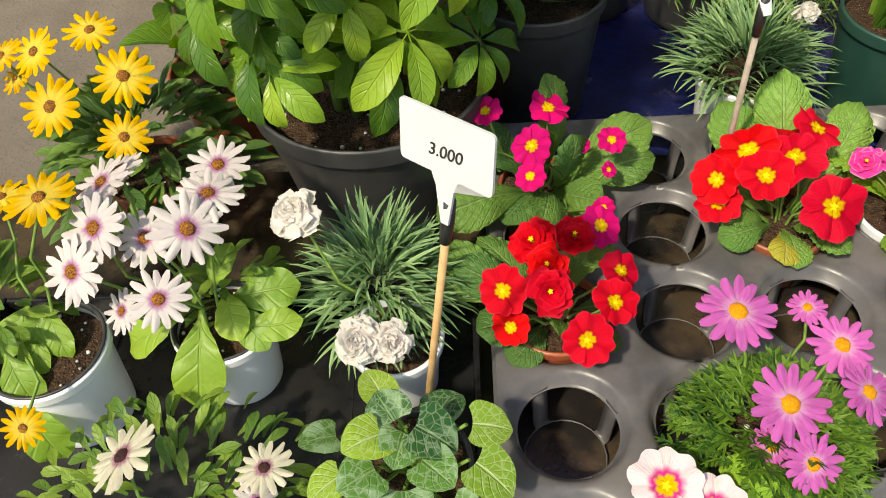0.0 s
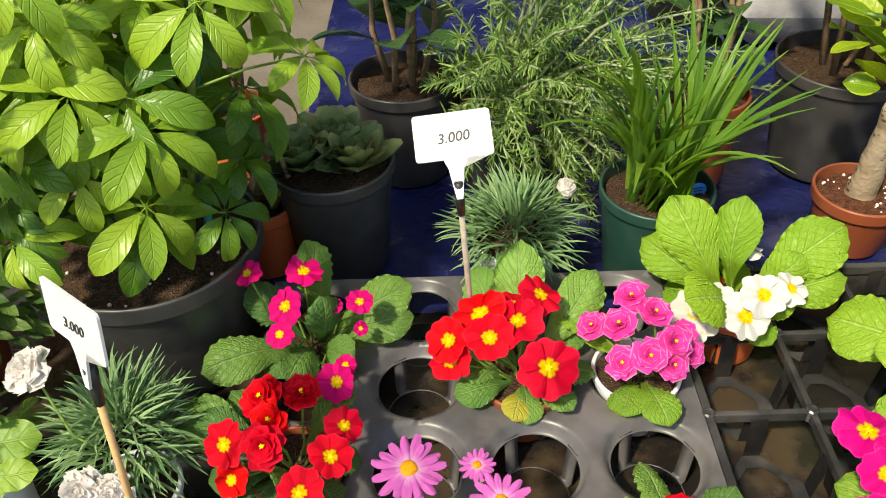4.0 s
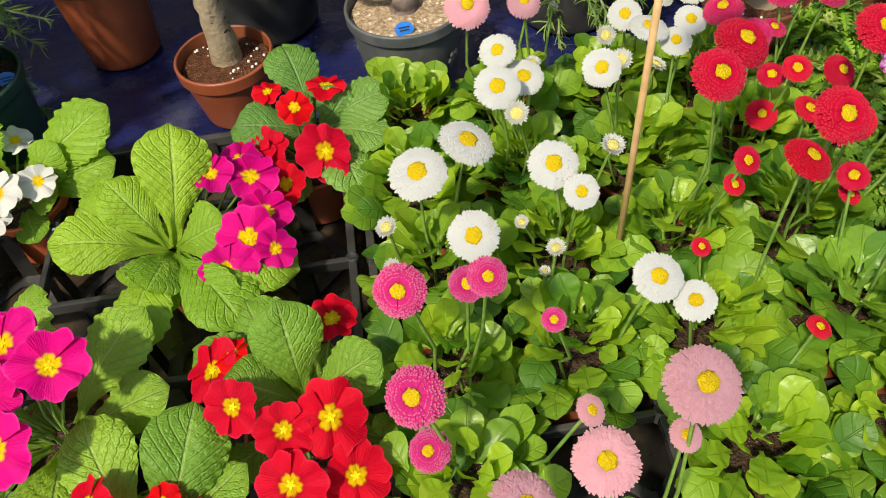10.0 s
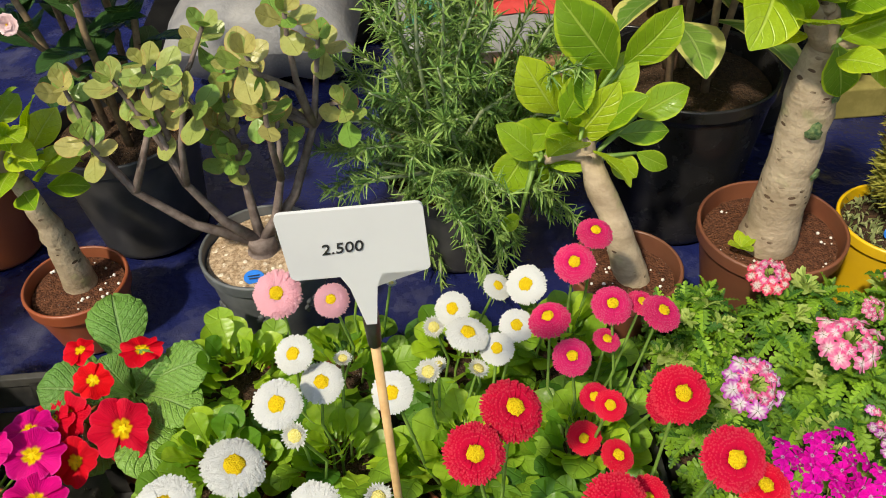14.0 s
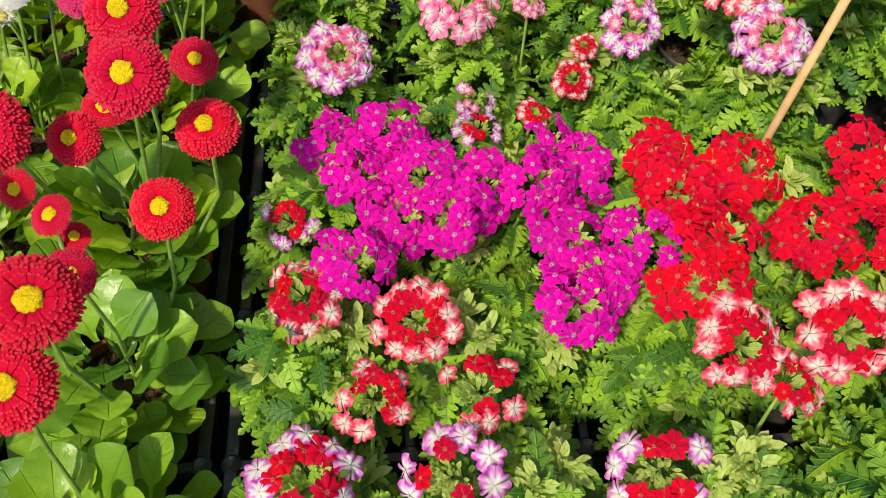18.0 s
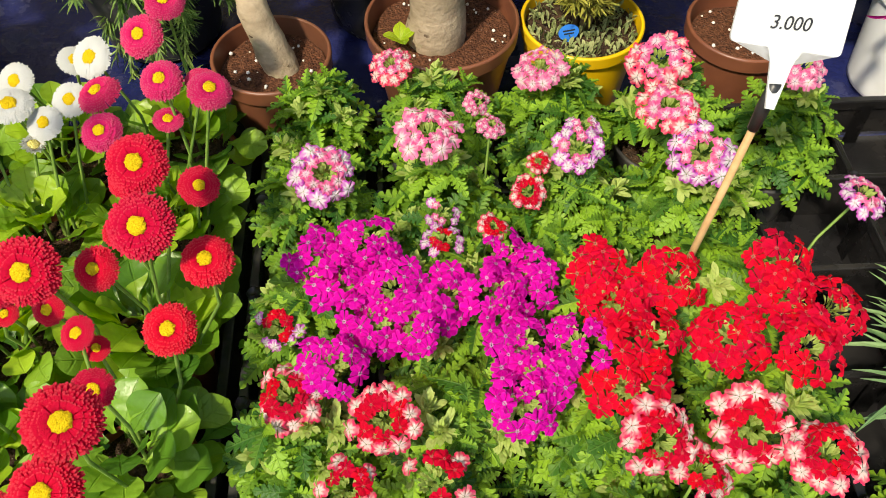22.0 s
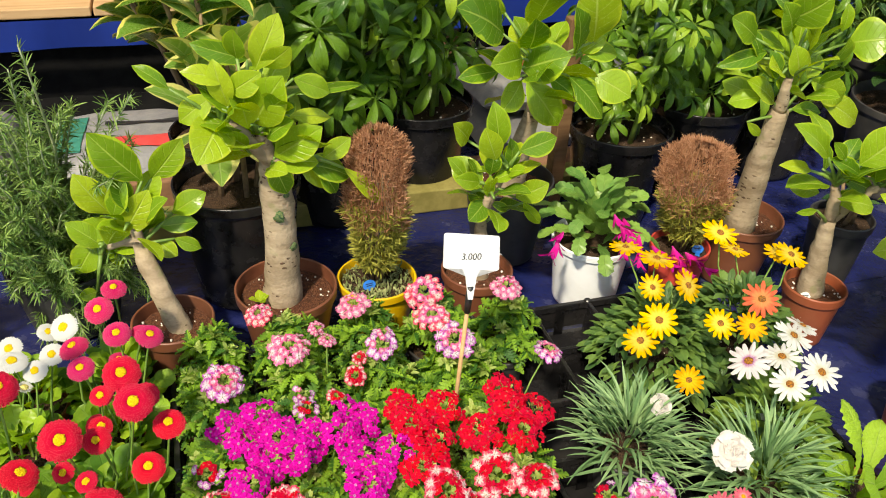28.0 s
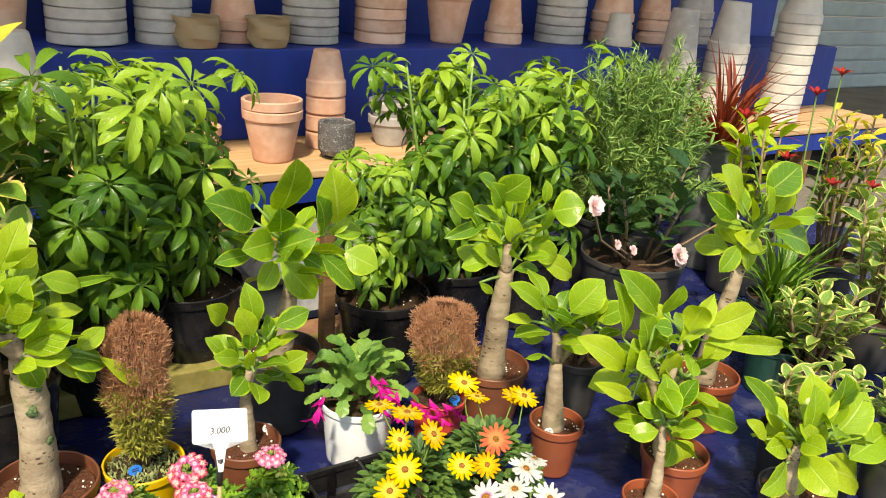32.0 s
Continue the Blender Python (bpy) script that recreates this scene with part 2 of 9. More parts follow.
M["feather_leaf"] = leaf_mat("feather_leaf", (0.032, 0.10, 0.016), (0.15, 0.28, 0.032), None, nv=1, islands=True)
M["verbena_leaf"] = leaf_mat("verbena_leaf", (0.030, 0.12, 0.015), (0.27, 0.47, 0.035), (0.26, 0.42, 0.10), nv=5, slope=1.6, vein_amt=0.22, islands=True, rough=0.5)
M["verbena_bud"] = leaf_mat("verbena_bud", (0.30, 0.42, 0.09), (0.45, 0.54, 0.16), None, nv=1, islands=True, rough=0.55)
M["ficus_leaf"] = leaf_mat("ficus_leaf", (0.09, 0.21, 0.014), (0.25, 0.40, 0.02), (0.48, 0.60, 0.12), edge=(0.34, 0.47, 0.03), edge_at=0.80, nv=7, slope=1.0, vein_amt=0.5, vein_w=0.07, rough=0.24, lucent=0.32)
M["ficus_lime"] = leaf_mat("ficus_lime", (0.24, 0.39, 0.022), (0.40, 0.51, 0.03), (0.54, 0.64, 0.16), edge=(0.46, 0.55, 0.04), edge_at=0.86, nv=7, slope=1.0, vein_amt=0.5, vein_w=0.08, rough=0.25, lucent=0.34)
M["schefflera_leaf"] = leaf_mat("schefflera_leaf", (0.035, 0.11, 0.014), (0.13, 0.25, 0.02), (0.2, 0.34, 0.09), nv=7, slope=1.0, vein_amt=0.10, rough=0.3, islands=True)
M["schefflera_lime"] = leaf_mat("schefflera_lime", (0.17, 0.31, 0.03), (0.30, 0.44, 0.04), (0.36, 0.5, 0.12), nv=7, slope=1.0, vein_amt=0.10, rough=0.3, islands=True)
M["rosemary_leaf"] = leaf_mat("rosemary_leaf", (0.085, 0.19, 0.04), (0.29, 0.42, 0.11), None, nv=1, islands=True, lucent=0.15)
M["jade_leaf"] = leaf_mat("jade_leaf", (0.15, 0.28, 0.05), (0.37, 0.33, 0.11), None, edge=(0.46, 0.19, 0.08), edge_at=0.93, nv=1, rough=0.3, lucent=0.15)
M["cactus_leaf"] = leaf_mat("cactus_leaf", (0.09, 0.20, 0.04), (0.20, 0.33, 0.06), (0.3, 0.42, 0.12), nv=1, vein_amt=0.3, rough=0.35, lucent=0.15)
M["echeveria_leaf"] = leaf_mat("echeveria_leaf", (0.10, 0.17, 0.06), (0.22, 0.26, 0.10), None, edge=(0.36, 0.19, 0.10), edge_at=0.9, nv=1, rough=0.4, lucent=0.05)
M["variegated_leaf"] = leaf_mat("variegated_leaf", (0.12, 0.25, 0.04), (0.24, 0.38, 0.07), (0.5, 0.55, 0.25), edge=(0.64, 0.62, 0.20), edge_at=0.60, nv=5, vein_amt=0.3, rough=0.32)
M["gold_leaf"] = leaf_mat("gold_variegated_leaf", (0.08, 0.20, 0.03), (0.16, 0.28, 0.04), (0.3, 0.4, 0.1), edge=(0.64, 0.58, 0.14), edge_at=0.68, nv=3, slope=2.5, vein_amt=0.2, rough=0.28)
M["gold_young"] = leaf_mat("gold_young_leaf", (0.55, 0.48, 0.04), (0.66, 0.56, 0.07), (0.7, 0.64, 0.16), nv=3, slope=2.5, vein_amt=0.2, rough=0.28)
M["camellia_leaf"] = leaf_mat("camellia_leaf", (0.022, 0.06, 0.02), (0.05, 0.11, 0.03), (0.1, 0.18, 0.06), nv=6, vein_amt=0.25, rough=0.22, lucent=0.12)
M["grass_leaf"] = leaf_mat("grass_leaf", (0.08, 0.19, 0.025), (0.18, 0.32, 0.04), None, nv=1, rough=0.35)
M["red_leaf"] = leaf_mat("red_sword_leaf", (0.17, 0.03, 0.02), (0.30, 0.07, 0.03), None, nv=1, islands=True, rough=0.4)
M["brown_needle"] = leaf_mat("brown_needle", (0.36, 0.16, 0.075), (0.62, 0.34, 0.20), None, nv=1, islands=True, rough=0.7, lucent=0.2)
M["green_needle"] = leaf_mat("green_needle", (0.20, 0.21, 0.03), (0.40, 0.37, 0.07), None, nv=1, islands=True, rough=0.6, lucent=0.1)
M["moss"] = leaf_mat("moss_leaf", (0.16, 0.20, 0.07), (0.36, 0.38, 0.17), None, nv=1, islands=True, rough=0.8, lucent=0.1)
M["stem"] = plain_mat("green_stem", (0.10, 0.19, 0.03), (0.20, 0.31, 0.06), 90, 0.5)
M["pale_stem"] = plain_mat("pale_green_stem", (0.20, 0.26, 0.14), (0.36, 0.40, 0.24), 90, 0.6)
M["woody_stem"] = plain_mat("woody_stem", (0.16, 0.10, 0.06), (0.27, 0.18, 0.10), 120, 0.8, 0.6, 0.001)
# petals
YELLOW = (0.80, 0.52, 0.01)
M["eye"] = plain_mat("flower_eye", (0.85, 0.58, 0.012), (0.80, 0.45, 0.01), 500, 0.7, 0.6, 0.0008, spec=0.2)
M["lemon_eye"] = plain_mat("lemon_eye", (0.86, 0.64, 0.02), (0.80, 0.48, 0.01), 900, 0.8, 1.0, 0.002, spec=0.2)
M["pale_eye"] = plain_mat("pale_eye", (0.80, 0.74, 0.30), (0.78, 0.66, 0.14), 700, 0.8, 1.0, 0.002, spec=0.2)
M["orange_eye"] = plain_mat("orange_eye", (0.62, 0.20, 0.008), (0.72, 0.33, 0.01), 600, 0.75, 0.9, 0.001, spec=0.2)
M["dark_eye"] = plain_mat("dark_eye", (0.028, 0.010, 0.016), (0.10, 0.035, 0.02), 800, 0.7, 1.0, 0.002, spec=0.3)
M["brown_eye"] = plain_mat("brown_eye", (0.07, 0.02, 0.03), (0.62, 0.25, 0.015), 800, 0.7, 1.0, 0.002, spec=0.3)
M["red_petal"] = petal_mat("red_petal", (0.52, 0.002, 0.008), (0.66, 0.002, 0.010), rim=(0.70, 0.012, 0.03), eye=YELLOW, lucent=0.3)
M["deep_red_petal"] = petal_mat("deep_red_petal", (0.48, 0.001, 0.008), (0.64, 0.002, 0.014), streak=0.25, lucent=0.3)
M["magenta_petal"] = petal_mat("magenta_petal", (0.56, 0.003, 0.13), (0.64, 0.001, 0.185), rim=(0.68, 0.02, 0.25), streak=0.26, eye=YELLOW)
M["pink_petal"] = petal_mat("hot_pink_petal", (0.60, 0.002, 0.10), (0.66, 0.003, 0.15), eye=YELLOW)
M["pink_double_petal"] = petal_mat("pink_double_petal", (0.84, 0.02, 0.32), (0.90, 0.07, 0.44), rim=(0.90, 0.32, 0.60), streak=0.16, lucent=0.45)
M["white_petal"] = petal_mat("white_petal", (0.60, 0.56, 0.40), (0.62, 0.61, 0.57), 0.3, 0.3, streak=0.08, spread=0.06, lucent=0.15, eye=YELLOW)
M["blush_primrose"] = petal_mat("blush_primrose_petal", (0.66, 0.03, 0.24), (0.80, 0.66, 0.68), 0.42, 0.26, streak=0.08, spread=0.06, lucent=0.3, eye=YELLOW)
M["yellow_ray"] = petal_mat("yellow_ray_petal", (0.80, 0.60, 0.08), (0.78, 0.46, 0.006), 0.45, 0.5)
M["amber_ray"] = petal_mat("amber_ray_petal", (0.80, 0.50, 0.02), (0.84, 0.38, 0.008), 0.45, 0.5)
M["blush_ray"] = petal_mat("blush_ray_petal", (0.46, 0.17, 0.36), (0.70, 0.63, 0.62), 0.2, 0.26, streak=0.1, spread=0.1)
M["ivory_ray"] = petal_mat("ivory_ray_petal", (0.60, 0.56, 0.40), (0.68, 0.67, 0.63), 0.25, 0.3, streak=0.08, spread=0.06)
M["cream_ray"] = petal_mat("cream_ray_petal", (0.42, 0.2, 0.26), (0.66, 0.62, 0.48), 0.2, 0.2, streak=0.1, spread=0.1)
M["pink_ray"] = petal_mat("pink_ray_petal", (0.70, 0.36, 0.58), (0.60, 0.13, 0.45), 0.3, 0.4, streak=0.26)
M["salmon_ray"] = petal_mat("salmon_ray_petal", (0.76, 0.34, 0.34), (0.72, 0.13, 0.19), 0.35, 0.5)
M["coral_ray"] = petal_mat("coral_ray_petal", (0.80, 0.30, 0.10), (0.80, 0.17, 0.07), 0.4, 0.4)
M["pompon_white"] = petal_mat("pompon_white_petal", (0.78, 0.78, 0.72), (0.82, 0.82, 0.80), streak=0.05, spread=0.04, lucent=0.4)
M["pompon_pink"] = petal_mat("pompon_pink_petal", (0.62, 0.02, 0.14), (0.76, 0.035, 0.24), 0.5, 0.5, rim=(0.82, 0.22, 0.40), streak=0.2, lucent=0.35)
M["pompon_rose"] = petal_mat("pompon_rose_petal", (0.48, 0.006, 0.07), (0.70, 0.018, 0.14), 0.6, 0.6, rim=(0.70, 0.10, 0.2), streak=0.2)
M["pompon_pale"] = petal_mat("pompon_pale_petal", (0.84, 0.32, 0.40), (0.88, 0.50, 0.57), streak=0.12, lucent=0.45)
M["pompon_red"] = petal_mat("pompon_red_petal", (0.38, 0.001, 0.008), (0.72, 0.005, 0.040), 0.5, 0.5, rim=(0.78, 0.05, 0.08), streak=0.2, lucent=0.3)
M["verbena_purple"] = petal_mat("verbena_purple_petal", (0.74, 0.40, 0.64), (0.76, 0.002, 0.40), 0.15, 0.08, rim=(0.80, 0.04, 0.50), spread=0.25, lucent=0.35)
M["verbena_red"] = petal_mat("verbena_red_petal", (0.72, 0.20, 0.16), (0.74, 0.002, 0.024), 0.12, 0.1, rim=(0.74, 0.02, 0.03), spread=0.3, lucent=0.35)
M["verbena_candy"] = petal_mat("verbena_candy_petal", (0.82, 0.66, 0.62), (0.78, 0.035, 0.11), 0.60, 0.42, streak=0.06, side=(0.78, 0.20, 0.24), lucent=0.3)
M["verbena_lilac"] = petal_mat("verbena_lilac_petal", (0.82, 0.72, 0.76), (0.54, 0.055, 0.46), 0.68, 0.42, streak=0.06, side=(0.68, 0.28, 0.60), lucent=0.3)
M["verbena_rose"] = petal_mat("verbena_rose_petal", (0.84, 0.62, 0.68), (0.78, 0.10, 0.28), 0.50, 0.45, side=(0.76, 0.22, 0.40), lucent=0.3)
M["verbena_crimson"] = petal_mat("verbena_crimson_petal", (0.70, 0.16, 0.14), (0.62, 0.001, 0.020), 0.12, 0.1, rim=(0.60, 0.006, 0.03), spread=0.3, lucent=0.3)
M["verbena_blush"] = petal_mat("verbena_blush_petal", (0.78, 0.60, 0.62), (0.70, 0.14, 0.30), 0.50, 0.55, side=(0.72, 0.26, 0.40))
M["carnation"] = petal_mat("carnation_petal", (0.86, 0.78, 0.72), (0.88, 0.84, 0.80), streak=0.04, spread=0.04, lucent=0.45)
M["cactus_petal"] = petal_mat("cactus_flower_petal", (0.70, 0.05, 0.32), (0.72, 0.01, 0.30))
M["camellia_petal"] = petal_mat("camellia_petal", (0.85, 0.45, 0.48), (0.86, 0.62, 0.63), streak=0.08)
M["paw_petal"] = petal_mat("paw_flower_petal", (0.22, 0.015, 0.015), (0.36, 0.025, 0.02))
# pots, trays, cloth
M["black_plastic"] = plain_mat("black_plastic", (0.026, 0.026, 0.028), (0.048, 0.047, 0.049), 30, 0.42, 0.2, 0.0008, stain=(0.10, 0.085, 0.07), stain_scale=9, stain_amt=0.35)
M["tray_plastic"] = plain_mat("grey_black_tray", (0.064, 0.062, 0.065), (0.105, 0.10, 0.104), 26, 0.36, 0.25, 0.0008, spec=0.42, stain=(0.17, 0.155, 0.145), stain_scale=16, stain_amt=0.45)
M["tray_black"] = plain_mat("glossy_black_tray", (0.020, 0.020, 0.022), (0.038, 0.037, 0.038), 30, 0.24, 0.25, 0.0008, spec=0.36, stain=(0.12, 0.11, 0.10), stain_scale=14, stain_amt=0.45)
M["jet_plastic"] = plain_mat("jet_black_plastic", (0.008, 0.008, 0.009), (0.016, 0.015, 0.016), 24, 0.26, 0.2, 0.0008, spec=0.35, stain=(0.035, 0.032, 0.03), stain_scale=11, stain_amt=0.4)
# near-black that stands in for the deep shade under the shelf
M["shade_black"] = plain_mat("shade_black_matt", (0.004, 0.004, 0.005), (0.009, 0.009, 0.009), 24, 0.8, 0.4, 0.003, spec=0.1)
M["terracotta_plastic"] = plain_mat("terracotta_plastic", (0.26, 0.062, 0.026), (0.32, 0.08, 0.035), 20, 0.42, 0.15, 0.0006, stain=(0.2, 0.09, 0.05), stain_amt=0.4)
M["brown_plastic"] = plain_mat("brown_plastic", (0.15, 0.05, 0.028), (0.20, 0.07, 0.035), 20, 0.4, 0.15, 0.0006, stain=(0.1, 0.05, 0.03))
M["orange_plastic"] = plain_mat("orange_plastic", (0.52, 0.10, 0.03), (0.58, 0.13, 0.04), 20, 0.42, 0.15, 0.0006)
M["red_plastic"] = plain_mat("red_plastic", (0.50, 0.045, 0.04), (0.56, 0.07, 0.05), 20, 0.4, 0.15, 0.0006)
M["white_plastic"] = plain_mat("white_plastic", (0.80, 0.82, 0.85), (0.85, 0.86, 0.88), 14, 0.3, 0.1, 0.0006, stain=(0.5, 0.48, 0.45), stain_scale=18, stain_amt=0.15)
M["yellow_plastic"] = plain_mat("yellow_plastic", (0.74, 0.44, 0.012), (0.80, 0.50, 0.018), 16, 0.32, 0.1, 0.0006, stain=(0.45, 0.28, 0.05), stain_amt=0.3)
M["grey_pot"] = plain_mat("embossed_grey_pot", (0.065, 0.07, 0.075), (0.11, 0.115, 0.12), 40, 0.55, 0.2, 0.0008, stain=(0.2, 0.19, 0.18), stain_amt=0.35)
M["green_pot"] = plain_mat("dark_green_pot", (0.012, 0.05, 0.04), (0.02, 0.065, 0.05), 30, 0.4, 0.2, 0.0006, stain=(0.08, 0.09, 0.07), stain_amt=0.3)
M["terracotta"] = plain_mat("terracotta_clay", (0.56, 0.30, 0.20), (0.64, 0.38, 0.27), 24, 0.85, 0.4, 0.001, stain=(0.68, 0.48, 0.37), stain_amt=0.6, spec=0.2, spread=0.2)
M["grey_clay"] = plain_mat("grey_clay", (0.33, 0.30, 0.28), (0.42, 0.385, 0.36), 24, 0.85, 0.4, 0.001, stain=(0.5, 0.46, 0.42), spec=0.2, spread=0.15)
M["white_clay"] = plain_mat("white_clay", (0.46, 0.42, 0.38), (0.54, 0.50, 0.46), 24, 0.85, 0.4, 0.001, stain=(0.55, 0.48, 0.42), spec=0.2, spread=0.12)
M["pebble_pot"] = soil_mat("pebble_dash_pot", (0.08, 0.075, 0.075), (0.17, 0.16, 0.155), (0.6, 0.58, 0.56), 0.3, 260)
M["burlap"] = plain_mat("burlap_cloth", (0.33, 0.23, 0.13), (0.42, 0.31, 0.19), 400, 0.95, 0.8, 0.002, spec=0.1)
M["soil"] = soil_mat("potting_soil", (0.032, 0.019, 0.012), (0.08, 0.045, 0.026), (0.6, 0.55, 0.5), 0.13)
M["red_soil"] = soil_mat("red_brown_soil", (0.06, 0.022, 0.012), (0.15, 0.058, 0.03), (0.65, 0.58, 0.52), 0.1)
M["gravel"] = soil_mat("pale_gravel", (0.26, 0.17, 0.10), (0.55, 0.41, 0.28), (0.75, 0.66, 0.54), 0.3, 130)
M["awning"] = None
M["perlite"] = plain_mat("perlite", (0.75, 0.70, 0.64), (0.82, 0.78, 0.74), 300, 0.9, 0.4)
M["wood_stick"] = plain_mat("bamboo_stick", (0.48, 0.28, 0.12), (0.60, 0.38, 0.18), 60, 0.6, 0.3, 0.0006)
M["grey_stick"] = plain_mat("weathered_stick", (0.33, 0.27, 0.22), (0.45, 0.37, 0.30), 60, 0.7, 0.3, 0.0006)
M["tape"] = plain_mat("black_tape", (0.015, 0.015, 0.016), (0.03, 0.03, 0.03), 80, 0.4)
M["sign"] = plain_mat("white_sign_plastic", (0.56, 0.56, 0.57), (0.60, 0.60, 0.60), 18, 0.35, 0.05, 0.0004, stain=(0.62, 0.6, 0.57), stain_amt=0.25)
M["ink"] = plain_mat("black_ink", (0.012, 0.012, 0.014), (0.02, 0.02, 0.022), 100, 0.5)
M["teal_plastic"] = plain_mat("teal_plastic", (0.02, 0.22, 0.19), (0.03, 0.27, 0.23), 60, 0.4)
M["lime_cane"] = plain_mat("lime_cane", (0.32, 0.38, 0.03), (0.46, 0.48, 0.05), 60, 0.4)
M["blue_tag"] = plain_mat("blue_tag_plastic", (0.012, 0.16, 0.62), (0.02, 0.20, 0.70), 60, 0.4)
M["white_tag"] = plain_mat("white_tag", (0.75, 0.75, 0.74), (0.8, 0.8, 0.79), 60, 0.4)
M["bark"] = None
M["scar"] = plain_mat("green_bark_scar", (0.02, 0.07, 0.03), (0.16, 0.20, 0.08), 260, 0.8, 0.8, 0.002, spec=0.2)
M["wood"] = None


def bark_mat():
    g = Nodes("ficus_bark")
    pos = g.place()
    rings = g.noise(g.stretch(pos, (18.0, 18.0, 48.0)), 1.0, 4.0, 0.65)
    colour = g.mix(g.smooth(rings, 0.3, 0.72), (0.23, 0.17, 0.11), (0.42, 0.33, 0.23))
    spots = g.math("LESS_THAN", g.cells(g.stretch(pos, (1.0, 1.0, 2.2)), 70.0), 0.26)
    spots = g.math("MULTIPLY", spots, g.smooth(g.noise(pos, 30.0, 2.0), 0.5, 0.62))
    colour = g.mix(spots, colour, (0.09, 0.055, 0.035))
    moss = g.smooth(g.noise(pos, 26.0, 3.0), 0.62, 0.7)
    colour = g.mix(g.math("MULTIPLY", moss, 0.5), colour, (0.22, 0.22, 0.10))
    g.bump(g.math("ADD", rings, g.noise(pos, 180.0, 3.0)), 0.8, 0.002)
    return g.finish(colour, 0.85, spec=0.2)


def wood_mat(name, a, b):
    g = Nodes(name)
    pos = g.place()
    grain = g.noise(g.stretch(pos, (3.0, 60.0, 60.0)), 1.0, 5.0, 0.65)
    colour = g.mix(g.smooth(grain, 0.3, 0.7), a, b)
    colour = g.shade(colour, g.math("MULTIPLY_ADD", g.noise(pos, 5.0, 2.0), 0.4, 0.8))
    g.bump(grain, 0.5, 0.001)
    return g.finish(colour, 0.65, spec=0.3)


def tarp_mat():
    g = Nodes("blue_tarpaulin")
    pos = g.place()
    n = g.noise(pos, 3.5, 4.0, 0.6)
    colour = g.mix(g.smooth(n, 0.3, 0.7), (0.008, 0.011, 0.060), (0.012, 0.018, 0.10))
    dust = g.smooth(g.noise(pos, 9.0, 5.0, 0.65), 0.5, 0.75)
    colour = g.mix(g.math("MULTIPLY", dust, 0.4), colour, (0.12, 0.12, 0.16))
    weave = g.noise(g.stretch(pos, (500.0, 500.0, 60.0)), 1.0, 1.0)
    creases = g.noise(pos, 11.0, 4.0, 0.55)
    g.bump(g.math("ADD", g.math("MULTIPLY", creases, 6.0), g.math("MULTIPLY", weave, 0.3)), 0.55, 0.004)
    return g.finish(colour, g.math("MULTIPLY_ADD", dust, 0.35, 0.2), spec=0.5)


def cloth_mat():
    g = Nodes("blue_shelf_cloth")
    pos = g.place()
    n = g.noise(g.stretch(pos, (4.0, 4.0, 1.2)), 1.0, 4.0, 0.6)
    colour = g.mix(g.smooth(n, 0.3, 0.7), (0.004, 0.020, 0.17), (0.007, 0.034, 0.27))
    g.bump(n, 0.6, 0.02)
    return g.finish(colour, 0.5, spec=0.4)


def wet_mat():
    g = Nodes("wet_black_sheet")
    pos = g.place()
    n = g.noise(pos, 16.0, 5.0, 0.6)
    mud = g.smooth(g.noise(pos, 11.0, 5.0, 0.65), 0.44, 0.6)
    colour = g.mix(mud, (0.014, 0.012, 0.011), (0.055, 0.038, 0.023))
    colour = g.mix(g.smooth(n, 0.55, 0.75), colour, (0.032, 0.027, 0.022))
    g.bump(n, 0.5, 0.004)
    return g.finish(colour, g.math("MULTIPLY_ADD", n, 0.5, 0.05), spec=0.5)


def paving_mat():
    g = Nodes("sandy_paving")
    pos = g.place()
    n = g.noise(pos, 5.0, 6.0, 0.6)
    colour = g.mix(g.smooth(n, 0.3, 0.7), (0.13, 0.11, 0.09), (0.19, 0.165, 0.135))
    colour = g.mix(g.smooth(g.noise(pos, 300.0, 2.0), 0.55, 0.75), colour, (0.09, 0.08, 0.065))
    g.bump(g.noise(pos, 180.0, 4.0), 0.5, 0.003)
    return g.finish(colour, 0.85, spec=0.2)


M["bark"], M["wood"], M["old_wood"] = bark_mat(), wood_mat("pine_plank", (0.42, 0.25, 0.12), (0.56, 0.37, 0.20)), wood_mat("brown_post", (0.13, 0.065, 0.03), (0.2, 0.11, 0.055))
M["tarp"], M["cloth"], M["wet"], M["paving"] = tarp_mat(), cloth_mat(), wet_mat(), paving_mat()


def awning_mat():
    """Cream canvas for the added, unseen awning; it lets some daylight through."""
    g = Nodes("cream_canvas")
    n = g.noise(g.place(), 6.0, 3.0)
    return g.finish(g.mix(n, (0.62, 0.58, 0.50), (0.72, 0.68, 0.60)), 0.8, lucent=0.55)


M["awning"] = awning_mat()
M["shutter"] = plain_mat("grey_blue_shutter", (0.27, 0.32, 0.34), (0.32, 0.37, 0.39), 8, 0.5, 0.1, 0.001, stain=(0.22, 0.25, 0.26), stain_amt=0.4)
# white weave darkened to grey: the shelf's shade is in this colour
M["sack"] = plain_mat("shaded_white_sack", (0.17, 0.17, 0.185), (0.25, 0.245, 0.245), 25, 0.55, 0.6, 0.004)
M["sack_red"] = plain_mat("sack_red_print", (0.50, 0.04, 0.04), (0.58, 0.06, 0.06), 60, 0.55)
M["sack_green"] = plain_mat("sack_green_print", (0.02, 0.16, 0.12), (0.03, 0.20, 0.15), 60, 0.55)
M["brick"] = plain_mat("dull_brick", (0.20, 0.10, 0.06), (0.29, 0.16, 0.09), 40, 0.85, 0.5, 0.002, spec=0.2)
